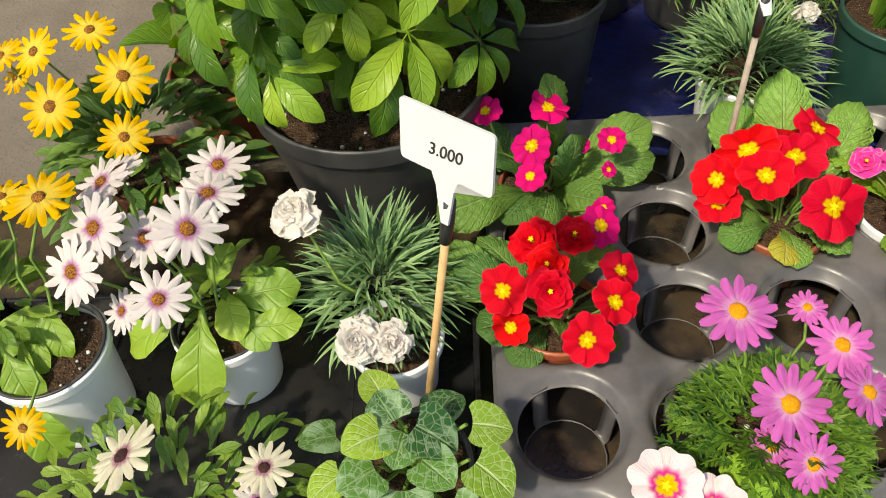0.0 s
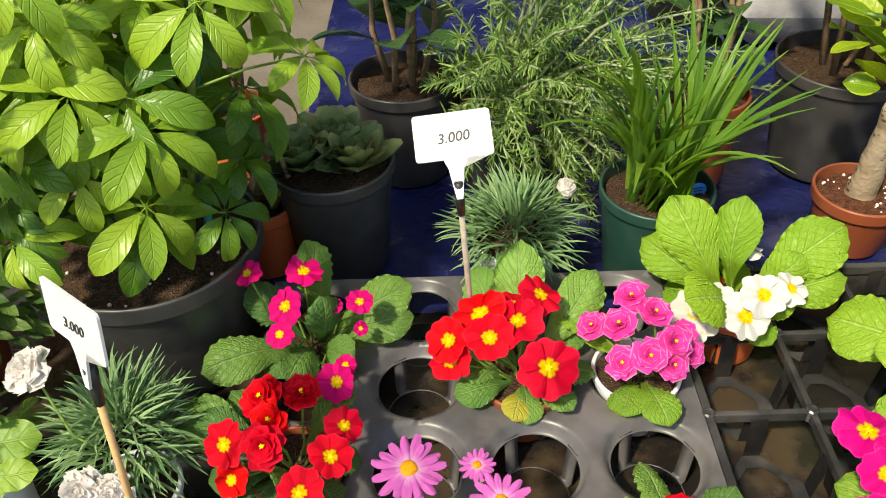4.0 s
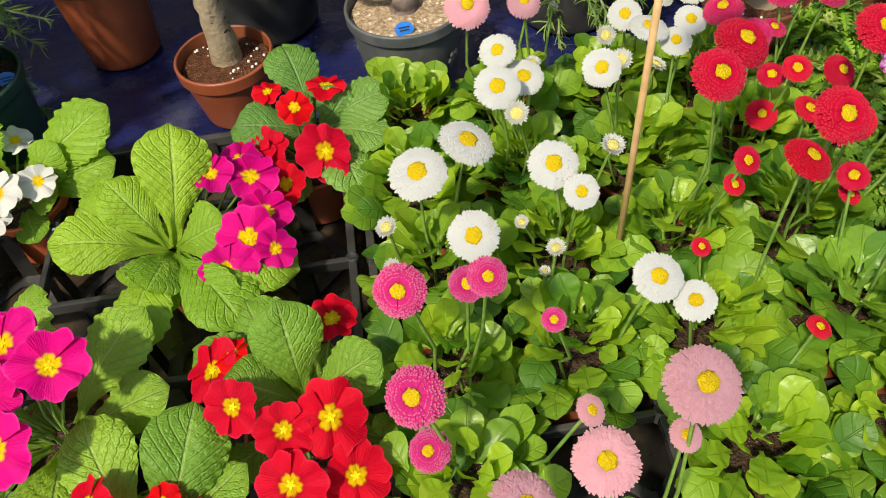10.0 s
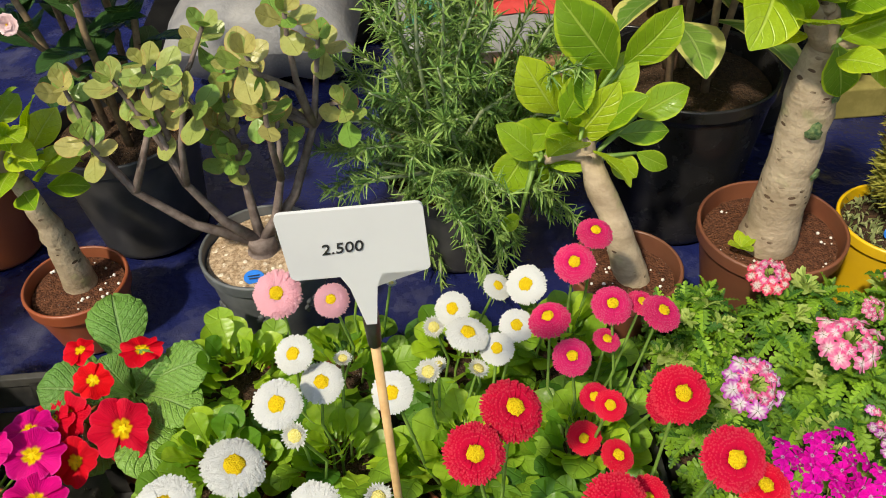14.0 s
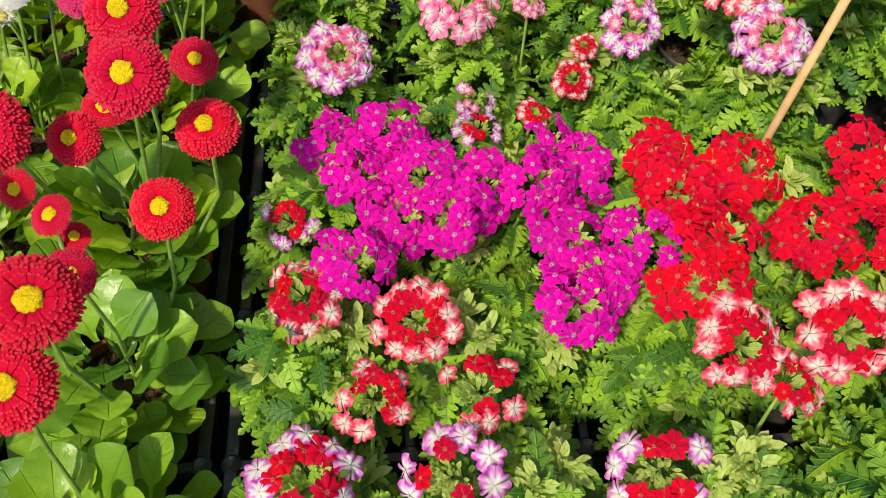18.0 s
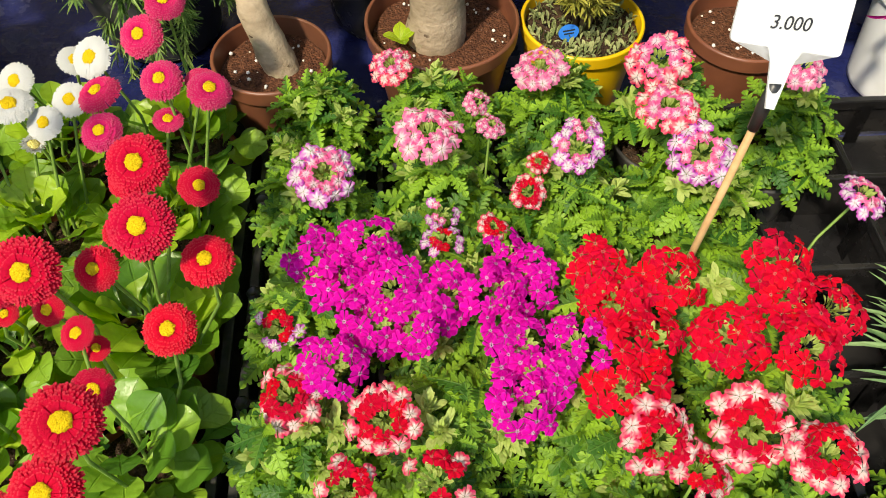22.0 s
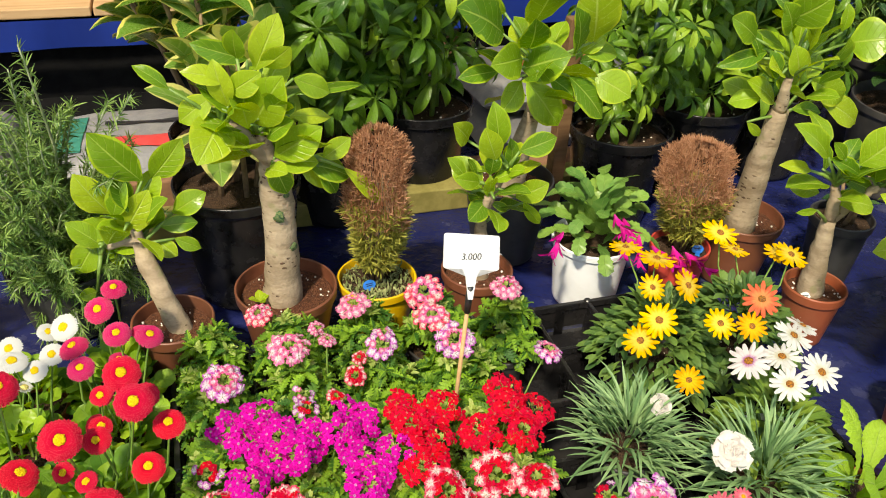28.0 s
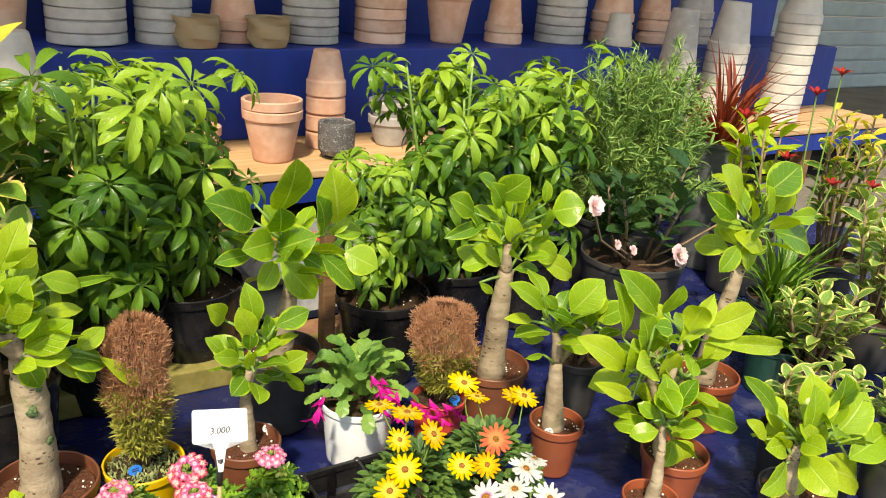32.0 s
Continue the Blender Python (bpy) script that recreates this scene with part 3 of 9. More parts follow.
M["yellow_wood"] = plain_mat("mossy_timber", (0.20, 0.17, 0.05), (0.28, 0.24, 0.08), 40, 0.85, 0.5, 0.002, spec=0.2)

# ---- mesh helpers ----


def mesh_of(name, verts, faces, mat, uv=None, smooth=True):
    """A mesh from arrays; uv holds one pair for each vertex."""
    me = bpy.data.meshes.new(name)
    me.from_pydata([tuple(v) for v in verts], [], [tuple(f) for f in faces])
    if uv is not None:
        layer = me.uv_layers.new(name="UVMap")
        idx = np.empty(len(me.loops), dtype=np.int32)
        me.loops.foreach_get("vertex_index", idx)
        layer.data.foreach_set("uv", np.asarray(uv, dtype=np.float32)[idx].ravel())
    if smooth:
        me.polygons.foreach_set("use_smooth", np.ones(len(me.polygons), dtype=bool))
    me.materials.append(mat)
    me.update()
    return me


def part(name, me, parent, m=None, label="", kind=""):
    """One mesh object under a thing or under a part."""
    ob = new(name, me)
    ob.parent = parent
    if m is not None:
        ob.matrix_basis = m
    return tagged(ob, label, kind=kind)


def thing(name, x, y, z, label, category, group="", kind=""):
    ob = new(name)
    ob.empty_display_size = 0.02
    ob.matrix_basis = Matrix.Translation((x, y, z))
    return tagged(ob, label, category, group, kind)


def solid(name, me, label, category, m=None, group="", kind=""):
    ob = new(name, me)
    if m is not None:
        ob.matrix_basis = m
    return tagged(ob, label, category, group, kind)


def basis(p, normal, spin=0.0, s=1.0):
    """A pose at p whose z axis is the normal."""
    q = Vector(normal).to_track_quat("Z", "Y")
    return Matrix.Translation(p) @ q.to_matrix().to_4x4() @ Matrix.Rotation(spin, 4, "Z") @ Matrix.Diagonal((s, s, s, 1))


def aim(p, yaw, rise, s=1.0, roll=0.0):
    """A pose for a leaf at p that grows along yaw and climbs by rise (radians)."""
    return Matrix.Translation(p) @ Matrix.Rotation(yaw, 4, "Z") @ Matrix.Rotation(rise, 4, "X") @ Matrix.Rotation(roll, 4, "Y") @ Matrix.Diagonal((s, s, s, 1))


def grid_faces(nu, nv, at=0):
    return [(at + j * nu + i, at + j * nu + i + 1, at + (j + 1) * nu + i + 1, at + (j + 1) * nu + i) for j in range(nv - 1) for i in range(nu - 1)]


def leaf_arrays(length, profile, nu=5, nv=8, fold=0.15, curl=0.6, ruffle=0.0, teeth=0, tooth=0.2, start=0.0, seed=0, arch=0.0, quilt=0.0, ribs=8.0):
    """A leaf blade from the origin along y. profile: half widths along it; curl: radians by which it bends down; start: first climb."""
    rng = np.random.default_rng(seed)
    v = np.linspace(0, 1, nv)
    half = np.interp(v, np.linspace(0, 1, len(profile)), profile)
    if teeth:
        half = half * (1 - tooth * ((np.arange(nv) % 2) == 0))
    ang = start - curl * v ** 1.4
    step = length / (nv - 1)
    y = np.concatenate([[0], np.cumsum(np.cos(ang[:-1]) * step)])
    z = np.concatenate([[0], np.cumsum(np.sin(ang[:-1]) * step)])
    u = np.linspace(-1, 1, nu)
    ph = rng.uniform(0, 6.28, 3)
    V, T = [], []
    for j in range(nv):
        for i in range(nu):
            w = half[j]
            lift = fold * abs(u[i]) * w + ruffle * length * abs(u[i]) ** 1.5 * (math.sin(v[j] * 15 + ph[0] + (2.2 if u[i] > 0 else 0)) + 0.5 * math.sin(v[j] * 31 + ph[1]))
            lift -= arch * u[i] ** 2 * w
            lift += quilt * length * (math.cos(6.283 * (v[j] * ribs - abs(u[i]) * ribs * 0.3)) * min(1, abs(u[i]) * 3) * (w / max(profile)) + 1.6 * noise.noise(Vector((u[i] * 1.6 + seed * 7, v[j] * 4, 1.7))))
            V.append((u[i] * w, y[j] - lift * math.sin(ang[j]), z[j] + lift * math.cos(ang[j])))
            T.append(((u[i] + 1) / 2, v[j]))
    return np.array(V), grid_faces(nu, nv), np.array(T)


def leaf_mesh(name, mat, *args, **kw):
    V, F, T = leaf_arrays(*args, **kw)
    return mesh_of(name, V, F, mat, T)


class Clump:
    """Many small copies gathered into one mesh."""

    def __init__(self):
        self.V, self.F, self.T, self.n = [], [], [], 0

    def add(self, arrays, m):
        V, F, T = arrays
        R = np.array(m.to_3x3())
        self.V.append(V @ R.T + np.array(m.translation))
        self.F.extend([tuple(k + self.n for k in f) for f in F])
        self.T.append(T if T is not None else np.zeros((len(V), 2)))
        self.n += len(V)

    def mesh(self, name, mat):
        return mesh_of(name, np.concatenate(self.V), self.F, mat, np.concatenate(self.T))


def tube_arrays(points, radii, sides=7, cap=True):
    """A tube along points with a radius at each."""
    P = [Vector(p) for p in points]
    V, F, T = [], [], []
    side = Vector((1, 0, 0))
    for k, p in enumerate(P):
        d = (P[min(k + 1, len(P) - 1)] - P[max(k - 1, 0)]).normalized()
        side = (side - d * side.dot(d))
        side = side.normalized() if side.length > 1e-4 else d.orthogonal().normalized()
        up = d.cross(side)
        r = radii[k] if hasattr(radii, "__len__") else radii
        for i in range(sides):
            a = 2 * math.pi * i / sides
            V.append(p + (side * math.cos(a) + up * math.sin(a)) * r)
            T.append((i / sides, k / max(1, len(P) - 1)))
    for k in range(len(P) - 1):
        for i in range(sides):
            j = (i + 1) % sides
            F.append((k * sides + i, k * sides + j, (k + 1) * sides + j, (k + 1) * sides + i))
    if cap:
        F.append(tuple(range(sides))[::-1])
        F.append(tuple((len(P) - 1) * sides + i for i in range(sides)))
    return np.array([tuple(v) for v in V]), F, np.array(T)


def tube(name, mat, points, radii, sides=7, cap=True):
    V, F, T = tube_arrays(points, radii, sides, cap)
    return mesh_of(name, V, F, mat, T)


def lathe(name, mat, profile, sides=40, wobble=0.0):
    """A turned shape from (radius, height) pairs; long walls get a ring close to each end, which keeps their shading straight."""
    V, F = [], []
    fine = [profile[0]]
    for a, b in zip(profile, profile[1:]):
        if math.hypot(b[0] - a[0], b[1] - a[1]) > 0.006:
            fine += [(a[0] + (b[0] - a[0]) * t, a[1] + (b[1] - a[1]) * t) for t in (0.05, 0.95)]
        fine.append(b)
    profile = fine
    for k, (r, z) in enumerate(profile):
        for i in range(sides):
            a = 2 * math.pi * i / sides
            rr = r * (1 + wobble * math.sin(3 * a + k))
            V.append((rr * math.cos(a), rr * math.sin(a), z))
    for k in range(len(profile) - 1):
        for i in range(sides):
            j = (i + 1) % sides
            F.append((k * sides + i, k * sides + j, (k + 1) * sides + j, (k + 1) * sides + i))
    return mesh_of(name, V, F, mat)


def box_arrays(x0, y0, z0, x1, y1, z1, b=0.0):
    """A box with chamfered edges."""
    bm = bmesh.new()
    bmesh.ops.create_cube(bm, size=1)
    for v in bm.verts:
        v.co = Vector((x0 + (v.co.x + 0.5) * (x1 - x0), y0 + (v.co.y + 0.5) * (y1 - y0), z0 + (v.co.z + 0.5) * (z1 - z0)))
    if b:
        bmesh.ops.bevel(bm, geom=bm.edges[:], offset=b, segments=2, affect="EDGES", profile=0.5)
    bm.verts.index_update()
    V = np.array([tuple(v.co) for v in bm.verts])
    F = [tuple(v.index for v in f.verts) for f in bm.faces]
    bm.free()
    return V, F, None


def box(name, mat, *size):
    V, F, _ = box_arrays(*size)
    return mesh_of(name, V, F, mat, smooth=False)


RNG = random.Random(11)


def jit(a):
    return RNG.uniform(-a, a)


# ---- ground and setting ----
def sheet(name, mat, x0, y0, x1, y1, z, nx, ny, height=0.0, scale=6.0, seed=0):
    V = []
    for j in range(ny):
        for i in range(nx):
            x, y = x0 + (x1 - x0) * i / (nx - 1), y0 + (y1 - y0) * j / (ny - 1)
            h = noise.noise(Vector((x * scale, y * scale, seed))) + 0.5 * noise.noise(Vector((x * scale * 2.3, y * scale * 2.3, seed + 9)))
            V.append((x, y, z + height * max(-0.9, h)))
    return mesh_of(name, V, grid_faces(nx, ny), mat)


solid("ground", sheet("ground", M["paving"], -60, -60, 60, 60, 0.0, 41, 41), "sandy worn concrete paving round the flower display", "ground", kind="structure")
solid("wet_ground_sheet", sheet("wet_ground_sheet", M["wet"], -0.75, -0.35, 2.9, 0.66, 0.008, 120, 40, 0.0025, 12), "wet black ground sheet with muddy puddles under the trays", "ground sheet", kind="structure")
solid("blue_tarpaulin", sheet("blue_tarpaulin", M["tarp"], -0.02, 0.655, 4.2, 1.78, 0.010, 150, 50, 0.004, 7, 3), "dark blue glossy tarpaulin with creases and dusty patches", "tarpaulin", kind="structure")
solid("blue_tarpaulin", sheet("blue_tarpaulin_front", M["tarp"], 2.10, -0.5, 4.2, 0.652, 0.012, 80, 50, 0.004, 7, 5), "dark blue glossy tarpaulin laid beside the trays", "tarpaulin", kind="structure")

# ---- trays ----
TRAY_TOP = 0.068


def round_tray(x0, y0, cols, rows, px, py, r):
    """A moulded tray with round openings, each with straps down to a foot ring."""
    root = thing("seedling_tray", x0, y0, 0.009, "grey-black plastic tray with round pot holes, dusty and wet", "plant tray", "plant trays")
    top, n = TRAY_TOP - 0.009, 48
    V, F = [], []
    for cy in range(rows):
        for cx in range(cols):
            ox, oy, at = (cx + 0.5) * px, (cy + 0.5) * py, len(V)
            rings = []
            for kind in range(5):
                ring = []
                for i in range(n):
                    a = 2 * math.pi * i / n
                    c, s = math.cos(a), math.sin(a)
                    if kind == 0:
                        k = 1 / max(abs(c), abs(s))
                        p = (ox + c * k * px / 2, oy + s * k * py / 2, top)
                    else:
                        rr = (r + 0.006, r + 0.001, r - 0.002, r - 0.005)[kind - 1]
                        p = (ox + c * rr, oy + s * rr, top - (0.0, 0.003, 0.012, 0.013)[kind - 1])
                    ring.append(len(V))
                    V.append(p)
                rings.append(ring)
            for a_, b_ in zip(rings[:-1], rings[1:]):
                for i in range(n):
                    j = (i + 1) % n
                    F.append((a_[i], a_[j], b_[j], b_[i]))
    W, H = cols * px, rows * py
    k = len(V)
    skirt = [(0, 0), (W, 0), (W, H), (0, H)]
    for z, o in ((top, 0.0), (top - 0.004, 0.003), (top - 0.03, 0.003)):
        for sx, sy in skirt:
            V.append((sx + (o if sx else -o), sy + (o if sy else -o), z))
    for q in range(2):
        for i in range(4):
            j = (i + 1) % 4
            F.append((k + q * 4 + i, k + q * 4 + j, k + q * 4 + 4 + j, k + q * 4 + 4 + i))
    bm = bmesh.new()
    bv = [bm.verts.new(v) for v in V]
    for f in F:
        bm.faces.new([bv[i] for i in f])
    bmesh.ops.remove_doubles(bm, verts=bm.verts[:], dist=0.0004)
    for f in bm.faces:
        f.smooth = True
    me = bpy.data.meshes.new("tray_plate")
    bm.to_mesh(me)
    bm.free()
    me.materials.append(M["tray_plastic"])
    part("plate", me, root)
    cup = Clump()
    for a in (0.5, 2.07, 3.64, 5.21):
        c, s = math.cos(a), math.sin(a)
        hw = 0.007
        pts = []
        for rr, z in ((r - 0.004, top - 0.011), (r - 0.008, 0.004), (r - 0.012, 0.003)):
            for e in (-hw, hw):
                for t in (0.0, 0.0022):
                    pts.append(((rr + t) * c - e * s, (rr + t) * s + e * c, z))
        fs = []
        for q in range(2):
            b0 = q * 4
            fs += [(b0, b0 + 2, b0 + 6, b0 + 4), (b0 + 1, b0 + 5, b0 + 7, b0 + 3), (b0, b0 + 4, b0 + 5, b0 + 1), (b0 + 2, b0 + 3, b0 + 7, b0 + 6)]
        cup.add((np.array(pts), fs, None), Matrix.Identity(4))
    ringpts = [((r - 0.011) * math.cos(2 * math.pi * i / 24), (r - 0.011) * math.sin(2 * math.pi * i / 24), 0.003) for i in range(25)]
    cup.add(tube_arrays(ringpts, 0.0008, 4, False), Matrix.Identity(4))
    cup_me = cup.mesh("tray_cup", M["tray_plastic"])
    for cy in range(rows):
        for cx in range(cols):
            part("cup", cup_me, root, Matrix.Translation(((cx + 0.5) * px, (cy + 0.5) * py, 0)))
    return root


def square_tray(x0, y0, cols, rows, px, py, mat, label, closed=False):
    """An open tray of square cells: thin bars with raised corners, straps and a slatted floor."""
    root = thing("seedling_tray", x0, y0, 0.009, label, "plant tray", "plant trays")
    top = TRAY_TOP - 0.009
    W, H = cols * px, rows * py
    bars = Clump()
    for i in range(cols + 1):
        w = 0.006 if 0 < i < cols else 0.008
        bars.add(box_arrays(i * px - w / 2, 0, top - 0.012, i * px + w / 2, H, top, 0.0012), Matrix.Identity(4))
        bars.add(box_arrays(i * px - 0.0012, 0, 0.012, i * px + 0.0012, H, top - 0.012), Matrix.Identity(4)) if i in (0, cols) else None
    for j in range(rows + 1):
        w = 0.006 if 0 < j < rows else 0.008
        bars.add(box_arrays(0, j * py - w / 2, top - 0.0125, W, j * py + w / 2, top - 0.0005, 0.0012), Matrix.Identity(4))
        bars.add(box_arrays(0, j * py - 0.0012, 0.012, W, j * py + 0.0012, top - 0.012), Matrix.Identity(4)) if j in (0, rows) else None
    if closed:
        bars.add(box_arrays(0, 0, 0.001, W, H, 0.004), Matrix.Identity(4))
        for i in range(1, cols):
            bars.add(box_arrays(i * px - 0.0015, 0, 0.004, i * px + 0.0015, H, top - 0.012), Matrix.Identity(4))
        for j in range(1, rows):
            bars.add(box_arrays(0, j * py - 0.0015, 0.004, W, j * py + 0.0015, top - 0.012), Matrix.Identity(4))
    for i in range(cols + 1):
        for j in range(rows + 1):
            bars.add(lathe_arrays([(0.0062, top - 0.012), (0.0062, top + 0.0005), (0.0045, top + 0.002), (0.0025, top + 0.001), (0.0, top + 0.0005)], 10), Matrix.Translation((i * px, j * py, 0)))
    part("frame", mesh_of("tray_frame", np.concatenate(bars.V), bars.F, mat, smooth=False), root)
    hx, hy = px / 2 - 0.005, py / 2 - 0.005
    bm = bmesh.new()
    rim, foot, inner = [], [], []
    for sx, sy in ((0, -1), (1, 0), (0, 1), (-1, 0)):
        tx, ty = -sy, sx
        for e in (-0.008, 0.008):
            rim.append(bm.verts.new((sx * hx + tx * e, sy * hy + ty * e, top - 0.006)))
            foot.append(bm.verts.new((sx * (hx - 0.004) + tx * e, sy * (hy - 0.004) + ty * e, 0.003)))
            inner.append(bm.verts.new((sx * (hx - 0.018) + tx * e, sy * (hy - 0.018) + ty * e, 0.003)))
    for k in range(8):
        q = (k + 1) % 8
        if k % 2 == 0:
            bm.faces.new((rim[k], rim[q], foot[q], foot[k]))
        bm.faces.new((foot[k], foot[q], inner[q], inner[k]))
    bmesh.ops.solidify(bm, geom=bm.faces[:], thickness=0.0018)
    cell_me = bpy.data.meshes.new("tray_cell")
    bm.to_mesh(cell_me)
    bm.free()
    cell_me.materials.append(mat)
    for j in range(rows):
        for i in range(cols):
            part("cell", cell_me, root, Matrix.Translation(((i + 0.5) * px, (j + 0.5) * py, 0)))
    return root


def flat_tray(x0, y0, w, d, label):
    """A shallow tray with a low rim and three floor ribs."""
    root = thing("seedling_tray", x0, y0, 0.009, label, "plant tray", "plant trays")

    def piece(name, *size):
        V, F, _ = box_arrays(*size)
        part(name, mesh_of("tray_" + name, V, F, M["jet_plastic"], smooth=False), root)

    piece("floor", 0.006, 0.006, 0.0, w - 0.006, d - 0.006, 0.004, 0.001)
    for size in ((0, 0, 0.0, 0.006, d, 0.032), (w - 0.006, 0, 0.0, w, d, 0.032), (0.006, 0, 0.0, w - 0.006, 0.006, 0.0315), (0.006, d - 0.006, 0.0, w - 0.006, d, 0.0315)):
        piece("rim", *size, 0.002)
    for k in range(1, 4):
        piece("rib", w * k / 4 - 0.002, 0.012, 0.0035, w * k / 4 + 0.002, d - 0.012, 0.0055, 0.0008)
    return root


def lathe_arrays(profile, sides):
    V, F = [], []
    for r, z in profile:
        for i in range(sides):
            a = 2 * math.pi * i / sides
            V.append((r * math.cos(a), r * math.sin(a), z))
    for k in range(len(profile) - 1):
        for i in range(sides):
            j = (i + 1) % sides
            F.append((k * sides + i, k * sides + j, (k + 1) * sides + j, (k + 1) * sides + i))
    return np.array(V), F, None


PITCH_X, PITCH_Y = 0.107, 0.1005
round_tray(0.008, 0.052, 4, 6, PITCH_X, PITCH_Y, 0.0445)
SQUARE = "open black plastic tray of square cells, wet inside"
square_tray(0.441, 0.050, 4, 6, 0.0965, PITCH_Y, M["tray_black"], SQUARE)
square_tray(0.845, 0.050, 4, 6, 0.1035, PITCH_Y, M["tray_black"], "black plastic tray filled with daisy pots")
square_tray(1.276, 0.050, 4, 6, 0.1065, PITCH_Y, M["tray_black"], "black plastic tray filled with verbena pots")
square_tray(1.722, 0.050, 4, 6, 0.1000, PITCH_Y, M["jet_plastic"], "glossy black plastic tray, partly empty", True)
flat_tray(-0.460, 0.040, 0.455, 0.430, "shallow glossy black plastic tray under the white daisy pots")

# ---- pots ----


def pot_profile(r, h, rim=0.006, lip=0.01, taper=0.78, t=0.003):
    rb = r * taper
    return [(0.0, 0.002), (rb - 0.004, 0.0), (rb, 0.003), (r - rim * 0.6, h - lip - 0.002), (r, h - lip), (r + 0.0008, h - 0.002), (r - 0.001, h), (r - t, h - 0.001), (r - t - 0.001, h - lip), (rb - t, 0.006), (0.0, 0.006)]


POT_MESH = {}


def pot_mesh(mat, r, h, **kw):
    key = (mat, round(r, 4), round(h, 4), tuple(sorted(kw.items())))
    if key not in POT_MESH:
        POT_MESH[key] = lathe("pot", M[mat], pot_profile(r, h, **kw), 44)
    return POT_MESH[key]


def soil_mesh(mat, r, z, mound=0.004):
    key = ("soil", mat, round(r, 4), round(z, 4))
    if key not in POT_MESH:
        V, F, n = [(0, 0, z + mound)], [], 28
        for k in range(1, 7):
            for i in range(n):
                a = 2 * math.pi * i / n
                rr = r * k / 6
                V.append((rr * math.cos(a), rr * math.sin(a), z + mound * (1 - (k / 6) ** 2) + 0.0025 * noise.noise(Vector((rr * 90 * math.cos(a), rr * 90 * math.sin(a), z * 50)))))
        for i in range(n):
            F.append((0, 1 + i, 1 + (i + 1) % n))
            for k in range(5):
                b = 1 + k * n
                F.append((b + i, b + n + i, b + n + (i + 1) % n, b + (i + 1) % n))
        POT_MESH[key] = mesh_of("soil", V, F, M[mat])
    return POT_MESH[key]


def potted(root, mat, r, h, soil="soil", fill=0.86, crumbs=0, label="", **kw):
    """A pot with its soil under a plant."""
    part("pot", pot_mesh(mat, r, h, **kw), root, label=label)
    taper = kw.get("taper", 0.78)
    rs = r * (taper + (1 - taper) * fill) - 0.0035
    part("soil", soil_mesh(soil, rs, h * fill), root)
    if crumbs:
        c = Clump()
        bead = lathe_arrays([(0, -0.001), (0.0014, 0), (0.0010, 0.0011), (0, 0.0014)], 5)
        for _ in range(crumbs):
            a, q = RNG.uniform(0, 6.28), rs * 0.93 * math.sqrt(RNG.random())
            c.add(bead, basis((q * math.cos(a), q * math.sin(a), h * fill + 0.003), (jit(1), jit(1), 1), 0, RNG.uniform(0.7, 1.7)))
        part("perlite", c.mesh("perlite", M["perlite"]), root, kind="stuff")

# ---- flower shapes ----


def petals_arrays(n, r0, r1, half, nu=5, nv=4, notch=0.0, dish=0.2, droop=0.0, wave=0.0, seed=0, vary=0.05, round_tip=0.25, lift=0.0):
    """A ring of n petals from r0 to r1; half: the half angle of one petal (radians)."""
    rng = np.random.default_rng(seed)
    V, F, T = [], [], []
    for k in range(n):
        a0 = 2 * math.pi * (k + rng.uniform(-0.12, 0.12) * (n > 6)) / n
        rr1 = r1 * (1 + rng.uniform(-vary, vary))
        tip = rng.uniform(-1, 1) * 0.06 * r1
        at = len(V)
        for j in range(nv):
            t = j / (nv - 1)
            for i in range(nu):
                u = -1 + 2 * i / (nu - 1)
                edge = 1 - round_tip * abs(u) ** 2.2 - notch * math.exp(-(u / 0.3) ** 2)
                r = r0 + (rr1 * edge - r0) * t
                wid = half * (0.86 + 0.14 * math.sin(min(1.0, t * 1.25) * math.pi / 2))
                if n > 6:
                    wid = half * r1 * 0.62 / max(r, r0 * 0.7) * (0.5 + 0.5 * math.sin(min(1, t * 1.5) * math.pi / 2))
                a = a0 + u * wid
                z = dish * r1 * t ** 1.5 - droop * r1 * t * t + tip * t * t + 0.02 * r1 * (k % 2) + wave * r1 * t * math.sin(u * 3.1 + k * 2.1) - 0.05 * r1 * u * u * t + lift
                V.append((r * math.cos(a), r * math.sin(a), z))
                T.append(((u + 1) / 2, t))
        F += grid_faces(nu, nv, at)
    return np.array(V), F, np.array(T)


def merge(*arrays):
    c = Clump()
    for a in arrays:
        c.add(a, Matrix.Identity(4))
    return np.concatenate(c.V), c.F, np.concatenate(c.T)


def dome_arrays(r, h, rings=5, sides=14, rough=0.0, seed=0, up=0.0):
    rng = np.random.default_rng(seed)
    V, F = [(0, 0, h + up)], []
    for k in range(1, rings + 1):
        a = math.pi / 2 * k / rings
        for i in range(sides):
            b = 2 * math.pi * (i + 0.5 * (k % 2)) / sides
            q = 1 + rng.uniform(-rough, rough)
            V.append((r * math.sin(a) * math.cos(b) * q, r * math.sin(a) * math.sin(b) * q, h * math.cos(a) * q + up))
    for i in range(sides):
        F.append((0, 1 + i, 1 + (i + 1) % sides))
        for k in range(rings - 1):
            b = 1 + k * sides
            F.append((b + i, b + sides + i, b + sides + (i + 1) % sides, b + (i + 1) % sides))
    return np.array(V), F, None


